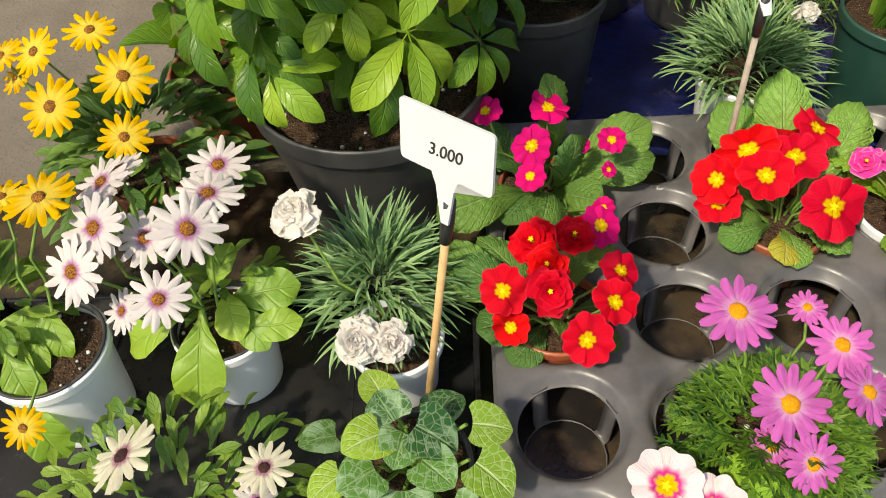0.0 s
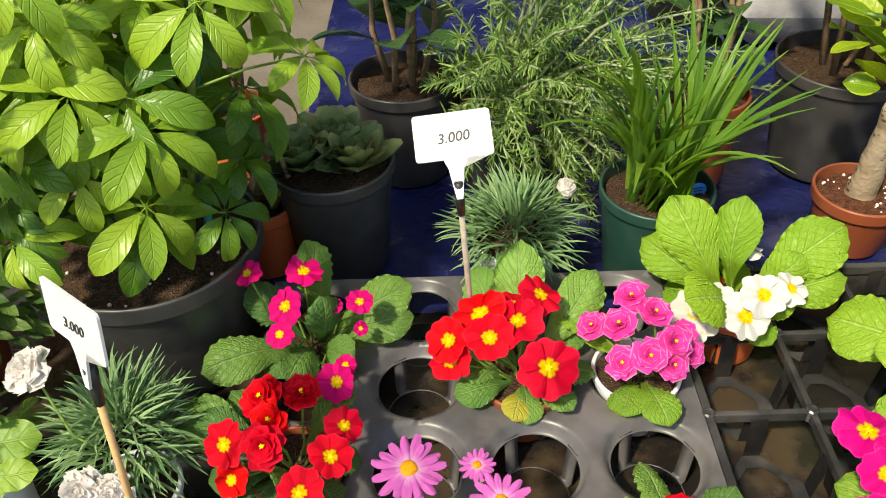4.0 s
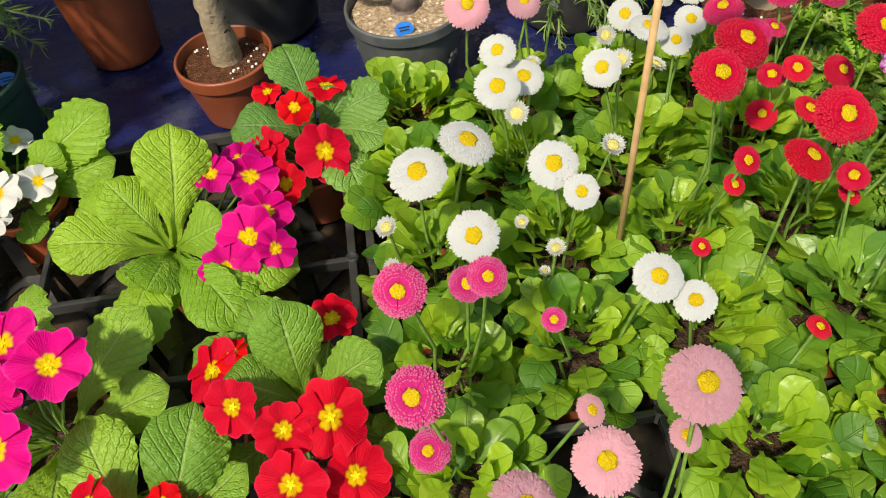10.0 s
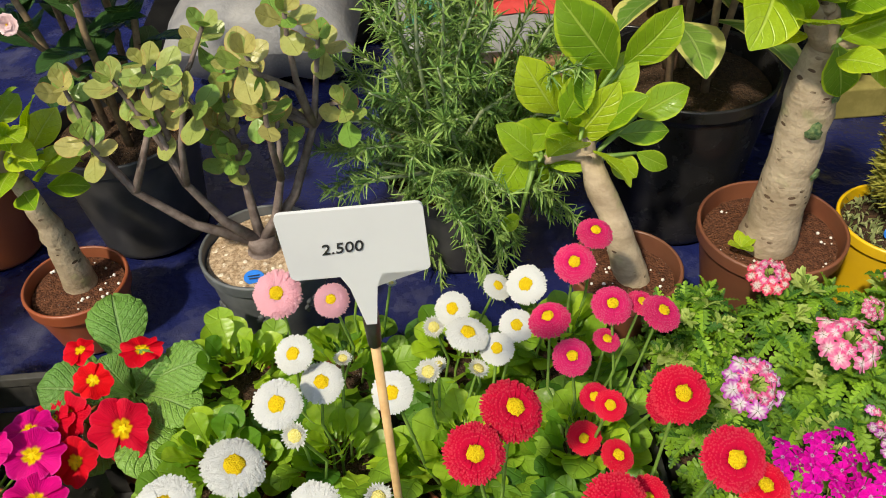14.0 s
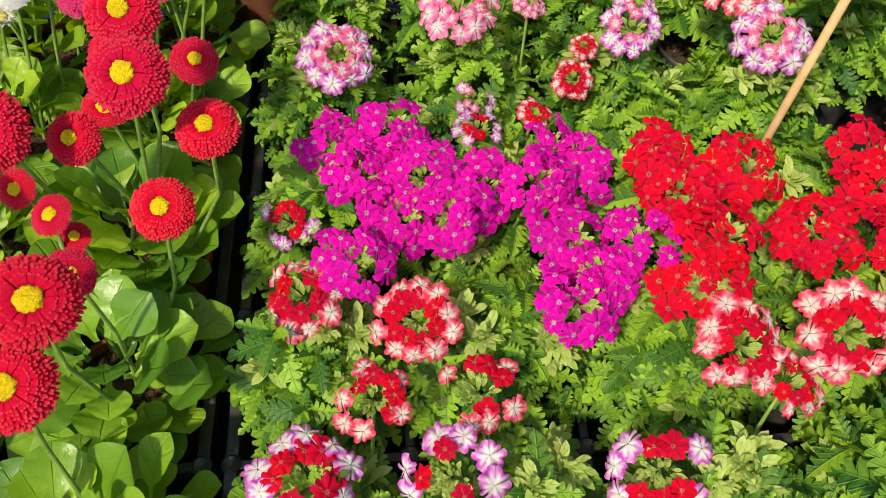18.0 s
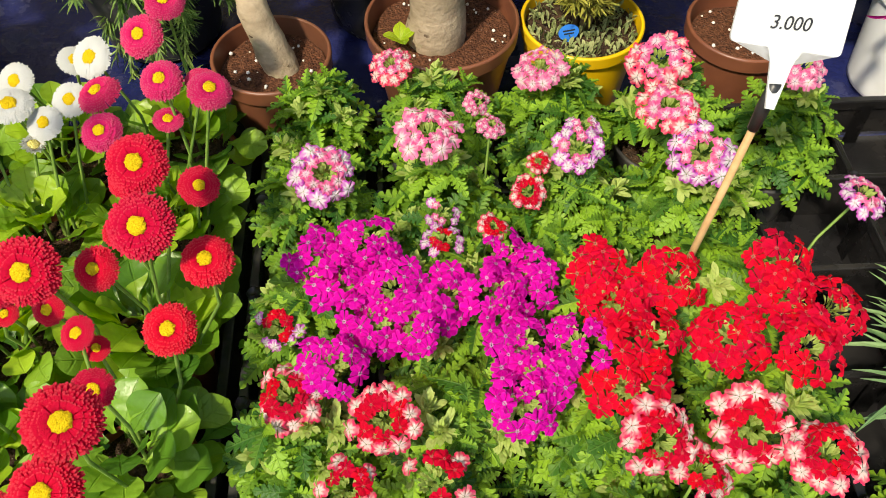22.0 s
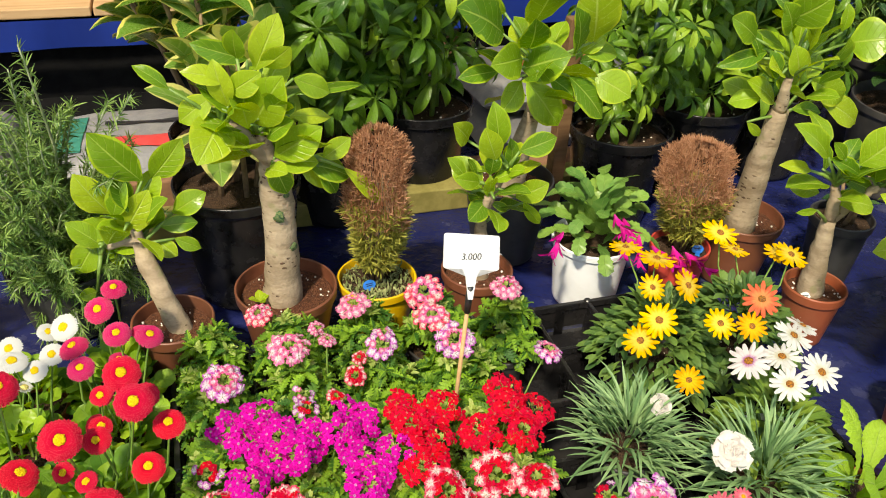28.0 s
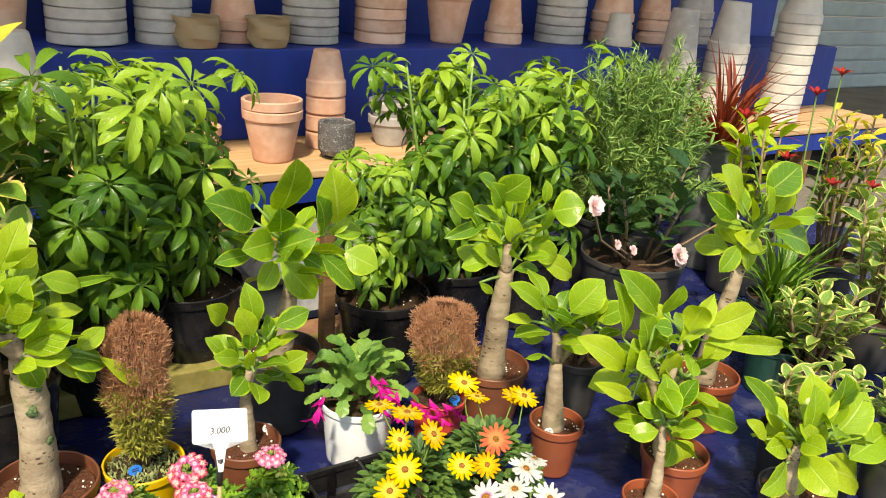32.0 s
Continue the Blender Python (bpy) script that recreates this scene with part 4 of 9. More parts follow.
def star_arrays(r, z):
    V, F = [(0, 0, z - 0.03 * r)], []
    for i in range(20):
        a = 2 * math.pi * i / 20
        q = r * (0.72 + 0.28 * math.cos(5 * a))
        V.append((q * math.cos(a), q * math.sin(a), z + 0.03 * r))
    for i in range(20):
        F.append((0, 1 + i, 1 + (i + 1) % 20))
    tube_v, tube_f, _ = lathe_arrays([(r * 0.26, z), (r * 0.24, z + 0.10 * r), (r * 0.12, z + 0.02 * r), (0, z - 0.05 * r)], 8)
    k = len(V)
    return np.array(V + [tuple(p) for p in tube_v]), F + [tuple(i + k for i in f) for f in tube_f], None


BLOOM = {}


def bloom_mesh(kind, mat, v):
    """The petals' mesh of one unit radius for a kind of flower; v picks one of a few variants."""
    key = (kind, mat, v)
    if key in BLOOM:
        return BLOOM[key]
    if kind == "primula":
        A = petals_arrays(5, 0.08, 1.0, 0.74, 13, 8, 0.17, 0.22, 0.22, 0.15, v, 0.12, 0.22)
    elif kind == "double":
        rng = random.Random(v + 40)
        c = Clump()
        blades = [leaf_arrays(1.0, (0.10, 0.22, 0.40, 0.52, 0.54, 0.40), 9, 8, 0.12, 0.25 + 0.25 * s, 0.035, seed=s + v, start=0.15, arch=-0.12) for s in range(3)]
        for k in range(19):
            t = k / 18
            c.add(blades[k % 3], aim((0, 0, 0), k * 2.39996 + rng.uniform(-0.25, 0.25), 0.08 + 0.95 * t + rng.uniform(-0.12, 0.12), (1.0 - 0.4 * t) * rng.uniform(0.9, 1.05), rng.uniform(-0.35, 0.35)))
        A = (np.concatenate(c.V), c.F, np.concatenate(c.T))
    elif kind == "daisy":
        A = merge(petals_arrays(15, 0.14, 1.0, 0.19, 5, 6, 0.04, 0.12, 0.16, 0.03, v, 0.10, 0.25), petals_arrays(5, 0.14, 0.94, 0.18, 5, 6, 0.04, 0.05, 0.14, 0.03, v + 3, 0.10, 0.25, lift=-0.04))
    elif kind == "marguerite":
        A = merge(petals_arrays(15, 0.14, 1.0, 0.215, 7, 6, 0.05, 0.10, 0.14, 0.03, v, 0.10, 0.22), petals_arrays(8, 0.14, 0.86, 0.19, 5, 5, 0.05, 0.2, 0.1, 0.03, v + 5, 0.12, 0.22, lift=0.02))
    elif kind in ("pompon", "flat_pompon"):
        rows = ((1.0, -0.02, 66), (0.98, 0.08, 66), (0.93, 0.18, 62), (0.86, 0.27, 58), (0.78, 0.35, 52), (0.68, 0.41, 46), (0.54, 0.44, 36)) if kind == "pompon" else ((1.0, 0.0, 60), (0.97, 0.05, 60), (0.91, 0.10, 56), (0.83, 0.15, 50), (0.73, 0.19, 44), (0.62, 0.22, 36))
        rng = np.random.default_rng(v)
        V, F, T = [], [], []
        for r, z, n in rows:
            for k in range(n):
                a = 2 * math.pi * (k + rng.uniform(-0.3, 0.3)) / n
                w = math.pi / n * (1.1 if mat == "pompon_white" else 1.0)
                ln = r * (1 + rng.uniform(-0.05, 0.05))
                at = len(V)
                for t, ww in ((0.25, 0.5), (0.72, 0.95), (0.93, 1.0), (1.0, 0.45)):
                    rad = ln * t
                    zz = z * (1.0 - 0.35 * (1 - t)) + 0.06 * math.sin(t * 3) + rng.uniform(-0.012, 0.012)
                    for u in (-1, 1):
                        b = a + u * w * ww * (1 if t > 0.5 else 1.3)
                        V.append((rad * math.cos(b), rad * math.sin(b), zz + 0.02 * (1 - abs(u) * 0.5)))
                        T.append(((u + 1) / 2, t))
                F += grid_faces(2, 4, at)
        A = (np.array(V), F, np.array(T))
    elif kind == "half_open":
        A = merge(petals_arrays(26, 0.30, 1.0, 0.30, 3, 5, 0.0, 0.22, 0.0, 0.03, v, 0.10, 0.35), petals_arrays(22, 0.30, 0.86, 0.30, 3, 5, 0.0, 0.45, 0.0, 0.03, v + 2, 0.10, 0.35))
    elif kind == "carnation":
        rng = random.Random(v)
        c = Clump()
        blades = [leaf_arrays(1.0, (0.07, 0.12, 0.20, 0.26, 0.29, 0.26), 9, 7, 0.1, 0.5 * s - 0.3, 0.09, seed=s + v) for s in range(3)]
        for k in range(84):
            t = k / 83
            c.add(blades[k % 3], aim((0, 0, 0), rng.uniform(0, 6.28), 0.05 + 1.35 * t + rng.uniform(-0.3, 0.3), (1.0 - 0.22 * t) * rng.uniform(0.82, 1.02), rng.uniform(-0.5, 0.5)))
        c.add((*dome_arrays(0.72, 0.62, 5, 14, 0.08, v)[:2], None), Matrix.Identity(4))
        A = (np.concatenate(c.V), c.F, np.concatenate(c.T))
    elif kind == "floret":
        half, notch = (0.60, 0.32) if mat in ("verbena_purple", "verbena_red") else (0.62, 0.30)
        A = petals_arrays(5, 0.05, 1.0, half, 7, 5, notch, 0.14, 0.26, 0.16, v, 0.18, 0.12)
    BLOOM[key] = mesh_of(kind + "_petals", *A[:2], M[mat], A[2])
    return BLOOM[key]


EYE_OF = {"primula": ("eye", star_arrays(0.15, 0.022)), "double": ("eye", star_arrays(0.12, 0.40)), "daisy": ("brown_eye", dome_arrays(0.2, 0.13, 4, 14, 0.08)),
          "marguerite": ("orange_eye", dome_arrays(0.24, 0.16, 5, 16, 0.06)), "pompon": ("lemon_eye", dome_arrays(0.29, 0.10, 6, 22, 0.18, 1, 0.41)), "half_open": ("pale_eye", dome_arrays(0.52, 0.36, 5, 18, 0.10, 3, 0.05)), "flat_pompon": ("lemon_eye", dome_arrays(0.34, 0.09, 6, 22, 0.13, 2, 0.23))}


def stem_to(name, root, base, tip, r=0.0013, mat="stem", bow=0.012):
    b, t = Vector(base), Vector(tip)
    mid = b.lerp(t, 0.55) + Vector((jit(bow), jit(bow), 0))
    q = b.lerp(t, 0.25) + Vector((jit(bow / 2), jit(bow / 2), 0.004))
    return part(name, tube("stem", M[mat], [b, q, mid, t], [r * 1.1, r, r, r * 0.9], 5, False), root)


def flower(root, kind, mat, p, size, normal, eye=None, name="flower", stem_from=None, stem_r=0.0013):
    """A flower as a part, with its eye as a sub-part; p is relative to the plant's base."""
    f = part(name, bloom_mesh(kind, mat, RNG.randrange(3)), root, basis(p, normal, RNG.uniform(0, 6.28), size * RNG.uniform(0.93, 1.07)))
    if kind in EYE_OF:
        emat, arr = EYE_OF[kind]
        key = ("eye", kind, eye or emat)
        if key not in BLOOM:
            BLOOM[key] = mesh_of("eye", arr[0], arr[1], M[eye or emat])
        part("eye", BLOOM[key], f)
    if stem_from is not None:
        n = Vector(normal).normalized()
        stem_to("stem", root, stem_from, Vector(p) - n * size * 0.08, stem_r)
    return f


def face(p, out=0.5, up=1.0, front=0.25, wild=0.22):
    """Where a flower at p (relative to its plant's middle) looks."""
    d = Vector((p[0], p[1], 0))
    d = d.normalized() * out if d.length > 1e-3 else Vector((0, 0, 0))
    return d + Vector((jit(wild), jit(wild) - front, up))


def leaf_set(key, mat, count, *args, **kw):
    if key not in BLOOM:
        BLOOM[key] = [leaf_mesh(key, M[mat], *args, seed=s, **{k: (v * (0.8 + 0.4 * s / max(1, count - 1)) if k in ("curl", "fold") else v) for k, v in kw.items()}) for s in range(count)]
    return BLOOM[key]


def reach(me, base, tip, wide=1.0, hint=(0, -0.4, 1.0)):
    """The pose that lays a leaf mesh (made from the origin along y) from base to tip, its upper face towards hint."""
    co = me.vertices
    end = max((Vector((0, v.co.y, v.co.z)) for v in co), key=lambda q: q.length)
    e2 = end.normalized()
    e1 = Vector((1, 0, 0))
    e3 = e1.cross(e2)
    d = Vector(tip) - Vector(base)
    f2 = d.normalized()
    f3 = Vector(hint)
    f3 = (f3 - f2 * f3.dot(f2)).normalized()
    f1 = f2.cross(f3)
    k = d.length / end.length
    turn = Matrix((f1, f2, f3)).transposed() @ Matrix.Diagonal((k * wide, k, k)) @ Matrix((e1, e2, e3))
    return Matrix.Translation(base) @ turn.to_4x4()


PRIM_PROFILE = (0.045, 0.045, 0.05, 0.065, 0.09, 0.12, 0.155, 0.19, 0.228, 0.26, 0.285, 0.297, 0.296, 0.278, 0.235, 0.16, 0.02)


def primula(x, y, kind, mat, flowers, tips=(), leaf="primula_leaf", pot="terracotta_plastic", label="", eye=None, pot_h=0.066, z0=0.009, yellow=(), fill=3, wide=1.0, single=(), heart=None):
    """A primrose in its small pot: quilted leaves round a cluster of flowers. flowers: (x, y, z, radius), tips, the ends of its leaves, and heart, where they meet, in the world."""
    root = thing("primrose_plant", x, y, z0, label, "flowering plant", "primroses")
    potted(root, pot, 0.043, pot_h, fill=0.9)
    blades = leaf_set("leaf_" + leaf, leaf, 6, 1.0, PRIM_PROFILE, nu=13, nv=67, fold=0.24, curl=1.0, ruffle=0.006, start=0.35, arch=0.36, quilt=0.021, ribs=11.0)
    old = leaf_set("leaf_yellow", "yellow_leaf", 2, 1.0, PRIM_PROFILE, nu=11, nv=50, fold=0.2, curl=1.1, ruffle=0.010, start=0.2, arch=0.3, quilt=0.008, ribs=9.0)
    soil_z = pot_h * 0.9
    for tip in (*tips, *yellow):
        t = Vector(tip) - Vector((x, y, z0))
        flat = Vector((t.x, t.y, 0))
        base = flat.normalized() * min(0.012, flat.length * 0.3) + Vector((0, 0, soil_z + 0.1 * max(0.0, t.z - soil_z)))
        if heart and t.z > soil_z + 0.02:
            base = Vector(heart) - Vector((x, y, z0)) + flat * 0.06
        me = RNG.choice(old if tip in yellow else blades)
        short = min(1.10, max(0.76, 0.066 / max(0.03, (t - base).length)))
        part("leaf", me, root, reach(me, base, t, short * wide * RNG.uniform(0.9, 1.05), Vector((jit(0.55), -0.35 + jit(0.3), 1.0)) + flat * 3))
    for k in range(fill):
        a = k * 2.39996 + x * 40
        part("leaf", RNG.choice(blades), root, aim((0.006 * math.sin(-a), 0.006 * math.cos(a), soil_z), a, 0.12 + jit(0.15), 0.066 * RNG.uniform(0.8, 1.1), jit(0.3)))
    for k, (fx, fy, fz, r) in enumerate(flowers):
        p = (fx - x, fy - y, fz - z0)
        flower(root, "primula" if k in single else kind, mat, p, r * 1.12, face(p, 0.38, 1.0, 0.42, 0.2), eye, stem_from=(p[0] * 0.15, p[1] * 0.15, soil_z))
    return root


def foliage(root, arrays, mat, n, size, rise=(0.0, 1.2), name="foliage", top=0.0, spread=0.04, base=0.06, shift=(0, 0)):
    """Small leaves over a low dome, joined."""
    c = Clump()
    for _ in range(n):
        a = RNG.uniform(0, 6.283)
        t = RNG.random()
        q = math.sqrt(t)
        h = base + top * (1 - q ** 2.2) * RNG.uniform(0.75, 1.05) + jit(0.004)
        yaw = a + math.pi * 1.5 + jit(0.9)
        c.add(arrays[RNG.randrange(len(arrays))], aim((spread * q * math.cos(a) + shift[0], spread * q * math.sin(a) + shift[1], h), yaw, rise[0] + (rise[1] - rise[0]) * (1 - q) + jit(0.3), size * RNG.uniform(0.7, 1.2), jit(0.4)))
    return part(name, c.mesh(name, M[mat]), root, kind="stuff")


OSTEO_LEAF = [leaf_arrays(1.0, (0.04, 0.06, 0.10, 0.14, 0.155, 0.12, 0.01), 3, 7, 0.25, 0.5 + 0.3 * s, 0.0, seed=s) for s in range(3)]
GRASS_LEAF = [leaf_arrays(1.0, (0.022, 0.031, 0.032, 0.027, 0.018, 0.002), 3, 7, 0.5, 0.35 + 0.5 * s, seed=s) for s in range(3)]
SPOON = (0.05, 0.05, 0.055, 0.07, 0.10, 0.15, 0.205, 0.26, 0.305, 0.335, 0.352, 0.357, 0.348, 0.318, 0.262, 0.165, 0.02)


SPOON_LEAF = [leaf_arrays(1.0, SPOON, 5, 12, 0.2, 0.6 + 0.3 * s, 0.014, seed=s, start=0.4) for s in range(3)]


def feather_arrays(seed, pairs=5, fine=0.035):
    """A cut leaf: a midrib with narrow lobes on both sides."""
    rng = random.Random(seed)
    c = Clump()
    strip = leaf_arrays(1.0, (0.05, 0.06, 0.055, 0.04, 0.01), 3, 5, 0.3, 0.3)
    c.add(strip, Matrix.Diagonal((fine * 16, 1, 1, 1)))
    for k in range(pairs):
        y = 0.22 + 0.65 * k / pairs
        for s in (-1, 1):
            c.add(strip, Matrix.Translation((0, y, -0.02 * k)) @ Matrix.Rotation(-s * rng.uniform(0.6, 0.95), 4, "Z") @ Matrix.Diagonal((0.85, rng.uniform(0.32, 0.5) * (1 - 0.45 * k / pairs), 0.5, 1)))
    return np.concatenate(c.V), c.F, np.concatenate(c.T)


CUT = [feather_arrays(s, 3, 0.05) for s in range(4)]


def cut_leaf_arrays(seed, lobes=5):
    """A verbena leaf: a blade cut into blunt lobes that lean forward on both sides of a folded midrib."""
    rng = random.Random(seed)
    V, F, T = [], [], []
    for s in (-1, 1):
        line = [(0.03, 0.0)]
        for k in range(lobes):
            y = 0.14 + 0.78 * k / lobes
            w = 0.30 * math.sin(math.pi * (0.22 + 0.70 * (k + 0.5) / lobes)) * rng.uniform(0.9, 1.1)
            line += [(0.36 * w, y), (0.98 * w, y + 0.10), (0.82 * w, y + 0.165)]
        line.append((0.0, 1.0))
        at = len(V)
        for k, (x, y) in enumerate(line):
            for e in (0.0, 1.0):
                xx = x * e
                yy = y - 0.05 * (1 - e) * (0 < k < len(line) - 1)
                V.append((s * xx, yy, 0.30 * xx - 0.26 * yy * yy - (0.035 if k % 3 == 1 and e else 0.0) - (0.5 * max(0.0, xx - 0.16))))
                T.append((0.5 + s * xx / 0.6, yy))
        for k in range(len(line) - 1):
            q = (at + 2 * k, at + 2 * k + 2, at + 2 * k + 3, at + 2 * k + 1)
            F.append(q if s > 0 else q[::-1])
    return np.array(V), F, np.array(T)


TOOTHED = [cut_leaf_arrays(s) for s in range(4)]


def shoot_arrays(seed):
    """A verbena shoot: pairs of cut leaves, each pair turned against the last and steeper."""
    rng = random.Random(seed)
    c = Clump()
    for k, (rise, ln) in enumerate(((-0.10, 0.031), (0.12, 0.029), (0.42, 0.025), (0.80, 0.018), (1.15, 0.012))):
        for s in (0, math.pi):
            c.add(TOOTHED[rng.randrange(4)], aim((0, 0, 0.003 * k), s + k * 1.4 + rng.uniform(-0.25, 0.25), rise + rng.uniform(-0.15, 0.15), ln * rng.uniform(0.85, 1.15), rng.uniform(-0.3, 0.3)))
    return np.concatenate(c.V), c.F, np.concatenate(c.T)


SHOOT = [shoot_arrays(s) for s in range(4)]


BROAD = (0.03, 0.05, 0.10, 0.17, 0.23, 0.27, 0.285, 0.28, 0.25, 0.18, 0.02)


def osteospermum(x, y, mat, flowers, zf, label, leaf="osteo_leaf", pot="white_plastic", pot_r=0.048, pot_h=0.085, size=0.026, n=170, spread=0.06, top=0.06, leaf_size=0.04, eye=None, kind="daisy", z0=0.009, arrays=None, name="daisy_plant", front=0.35, shift=(0, 0), up=1.0, rim=None, blades=()):
    root = thing(name, x, y, z0, label, "flowering plant", "daisies")
    potted(root, pot, pot_r, pot_h, fill=0.9, crumbs=12)
    if rim:
        part("rim", lathe("pot_rim", M[rim], [(pot_r - 0.004, pot_h - 0.004), (pot_r - 0.0008, pot_h + 0.0008), (pot_r - 0.002, pot_h + 0.002), (pot_r - 0.004, pot_h + 0.001), (pot_r - 0.0045, pot_h - 0.004)], 44), root, label="black pot rim")
    foliage(root, arrays or OSTEO_LEAF, leaf, n, leaf_size, (-0.1, 1.2), "foliage", top, spread, pot_h * 0.92, shift=shift)
    broad = leaf_set("leaf_broad", "osteo_broad", 4, 1.0, BROAD, nu=9, nv=22, fold=0.16, curl=0.7, ruffle=0.022, start=0.2, arch=0.1) if blades else ()
    for bx, by, bz, tx, ty, tz, wide in blades:
        me = RNG.choice(broad)
        part("leaf", me, root, reach(me, Vector((bx - x, by - y, bz - z0)), Vector((tx - x, ty - y, tz - z0)), wide, (jit(0.3), -0.5, 1.0)))
    for f in flowers:
        z = f[2] if len(f) > 2 else zf + jit(0.008)
        p = (f[0] - x, f[1] - y, z - z0)
        flower(root, kind, f[4] if len(f) > 4 else mat, p, size * (f[3] if len(f) > 3 else 1), face(p, 0.3, up, front, 0.25), eye, stem_from=(p[0] * 0.35, p[1] * 0.35, pot_h + top * 0.4))
    return root


def dianthus(x, y, flowers, label, pot="white_plastic", pot_r=0.04, pot_h=0.075, n=220, length=0.075, z0=0.009, top=0.03, spread=0.028, shift=(0, 0)):
    root = thing("dianthus_plant", x, y, z0, label, "flowering plant", "dianthus")
    potted(root, pot, pot_r, pot_h, fill=0.9)
    foliage(root, GRASS_LEAF, "dianthus_leaf", n, length, (0.35, 1.45), "foliage", top, spread, pot_h * 0.92, shift=shift)
    for fx, fy, fz, s in flowers:
        p = (fx - x, fy - y, fz - z0)
        flower(root, "carnation", "carnation", p, s, face(p, 0.3, 0.9, 0.6, 0.1), stem_from=(0, 0, pot_h))
    return root


def bellis(x, y, flowers, label, leaves=44, pot="terracotta_plastic", lush=1.0, z0=0.009):
    """A double daisy: spoon-shaped leaves and pompons on bare stems. flowers: (x, y, z, radius, kind, petal, bud)."""
    root = thing("double_daisy_plant", x, y, z0, label, "flowering plant", "double daisies")
    potted(root, pot, 0.042, 0.066, fill=0.9)
    green = "bellis_deep" if lush > 1.1 and 0.27 < y < 0.33 else "bellis_leaf"
    blades = leaf_set("leaf_" + green, green, 7, 1.0, SPOON, nu=9, nv=33, fold=0.10, curl=0.5, ruffle=0.016, start=0.5, arch=-0.10)
    for k in range(leaves):
        a = k * 2.39996 + jit(0.4)
        t = k / (leaves - 1)
        ln = 0.038 * lush * (1.05 - 0.25 * t) * RNG.uniform(0.6, 1.2)
        q = 0.008 + 0.020 * (1 - t)
        part("leaf", RNG.choice(blades), root, aim((-q * math.sin(a), q * math.cos(a), 0.062 + 0.058 * t), a, (0.0 + 0.68 * t) * (0.7 if lush > 1.1 else 1.0) + jit(0.42), ln, jit(0.45)))
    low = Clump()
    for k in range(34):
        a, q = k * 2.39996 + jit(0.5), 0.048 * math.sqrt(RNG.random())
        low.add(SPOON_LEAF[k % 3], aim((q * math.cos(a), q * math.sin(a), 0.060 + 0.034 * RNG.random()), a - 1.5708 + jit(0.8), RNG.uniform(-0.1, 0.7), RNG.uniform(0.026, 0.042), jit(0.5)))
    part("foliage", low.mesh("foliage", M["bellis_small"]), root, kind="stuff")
    for fx, fy, fz, r, kind, mat in flowers:
        p = (fx - x, fy - y, fz - z0)
        flower(root, kind, mat, p, r, face(p, 0.22, 1.0, 0.45, 0.25), stem_from=(p[0] * 0.45, p[1] * 0.45, 0.06), stem_r=0.0014)
    return root


def verbena(x, y, heads, label, n=430, z0=0.009, top=0.062, spread=0.047, buds=6):
    """A verbena: toothed leaves, pale bud tufts and flat heads of small florets. heads: (x, y, z, radius, outer, inner, gap)."""
    root = thing("verbena_plant", x, y, z0, label, "flowering plant", "verbenas")
    potted(root, "black_plastic", 0.044, 0.066, fill=0.9)
    foliage(root, TOOTHED, "verbena_leaf", n // 9, 0.023, (0.0, 0.9), "foliage", top - 0.012, spread, 0.060)
    c = Clump()
    count = n // 20
    for k in range(count):
        a = k * 2.39996 + jit(0.3)
        q = math.sqrt((k + 0.5) / count)
        h = 0.064 + top * (1 - q ** 2.2) + jit(0.017)
        m = basis((spread * q * math.cos(a), spread * q * math.sin(a), h), (math.cos(a) * q * 0.7 + jit(0.15), math.sin(a) * q * 0.7 + jit(0.15), 1), RNG.uniform(0, 6.28), RNG.uniform(0.72, 1.12))
        c.add(SHOOT[k % 4], m)
    part("foliage", c.mesh("foliage", M["verbena_leaf"]), root, kind="stuff")
    for _ in range(buds):
        a, q = RNG.uniform(0, 6.28), spread * math.sqrt(RNG.random()) * 0.9
        part("bud_tuft", tuft_mesh(), root, basis((q * math.cos(a), q * math.sin(a), 0.07 + top * (1 - (q / spread) ** 2.2) + 0.010), (jit(0.3), jit(0.3), 1), RNG.uniform(0, 6.28), RNG.uniform(0.8, 1.2)))
    for hx, hy, hz, r, outer, inner, gap in heads:
        p = Vector((hx - x, hy - y, hz - z0 - 0.004))
        h = part("flower_head", flower_core(), root, basis(p, face(p, 0.25, 1.0, 0.38, 0.12), 0, r))
        rows = ((1.14, 9, -0.02, 0.45, outer), (0.72, 6, 0.16, 0.43, outer), (0.28, 1, 0.22, 0.38, outer)) if not gap else ((1.08, 10, 0.02, 0.42, outer), (0.68, 8, 0.22, 0.35, inner or outer))
        for rr, m, hh, size, mm in rows:
            for k in range(m):
                if RNG.random() < (0.42 if gap > 0.6 else 0.13 if not gap else 0.03):
                    continue
                a = 2 * math.pi * (k + RNG.uniform(-0.2, 0.2)) / m + rr
                q = rr * RNG.uniform(0.88, 1.1)
                part("floret", bloom_mesh("floret", mm, RNG.randrange(3)), h, basis((q * math.cos(a), q * math.sin(a), 0.30 + hh + jit(0.10)), (math.cos(a) * rr * 0.6 + jit(0.32), math.sin(a) * rr * 0.6 + jit(0.32) - 0.12, 1), RNG.uniform(0, 6.28), size * RNG.uniform(0.88, 1.14)))
        stem_to("stem", root, (p[0] * 0.4, p[1] * 0.4, 0.07), p, 0.0012)
    return root


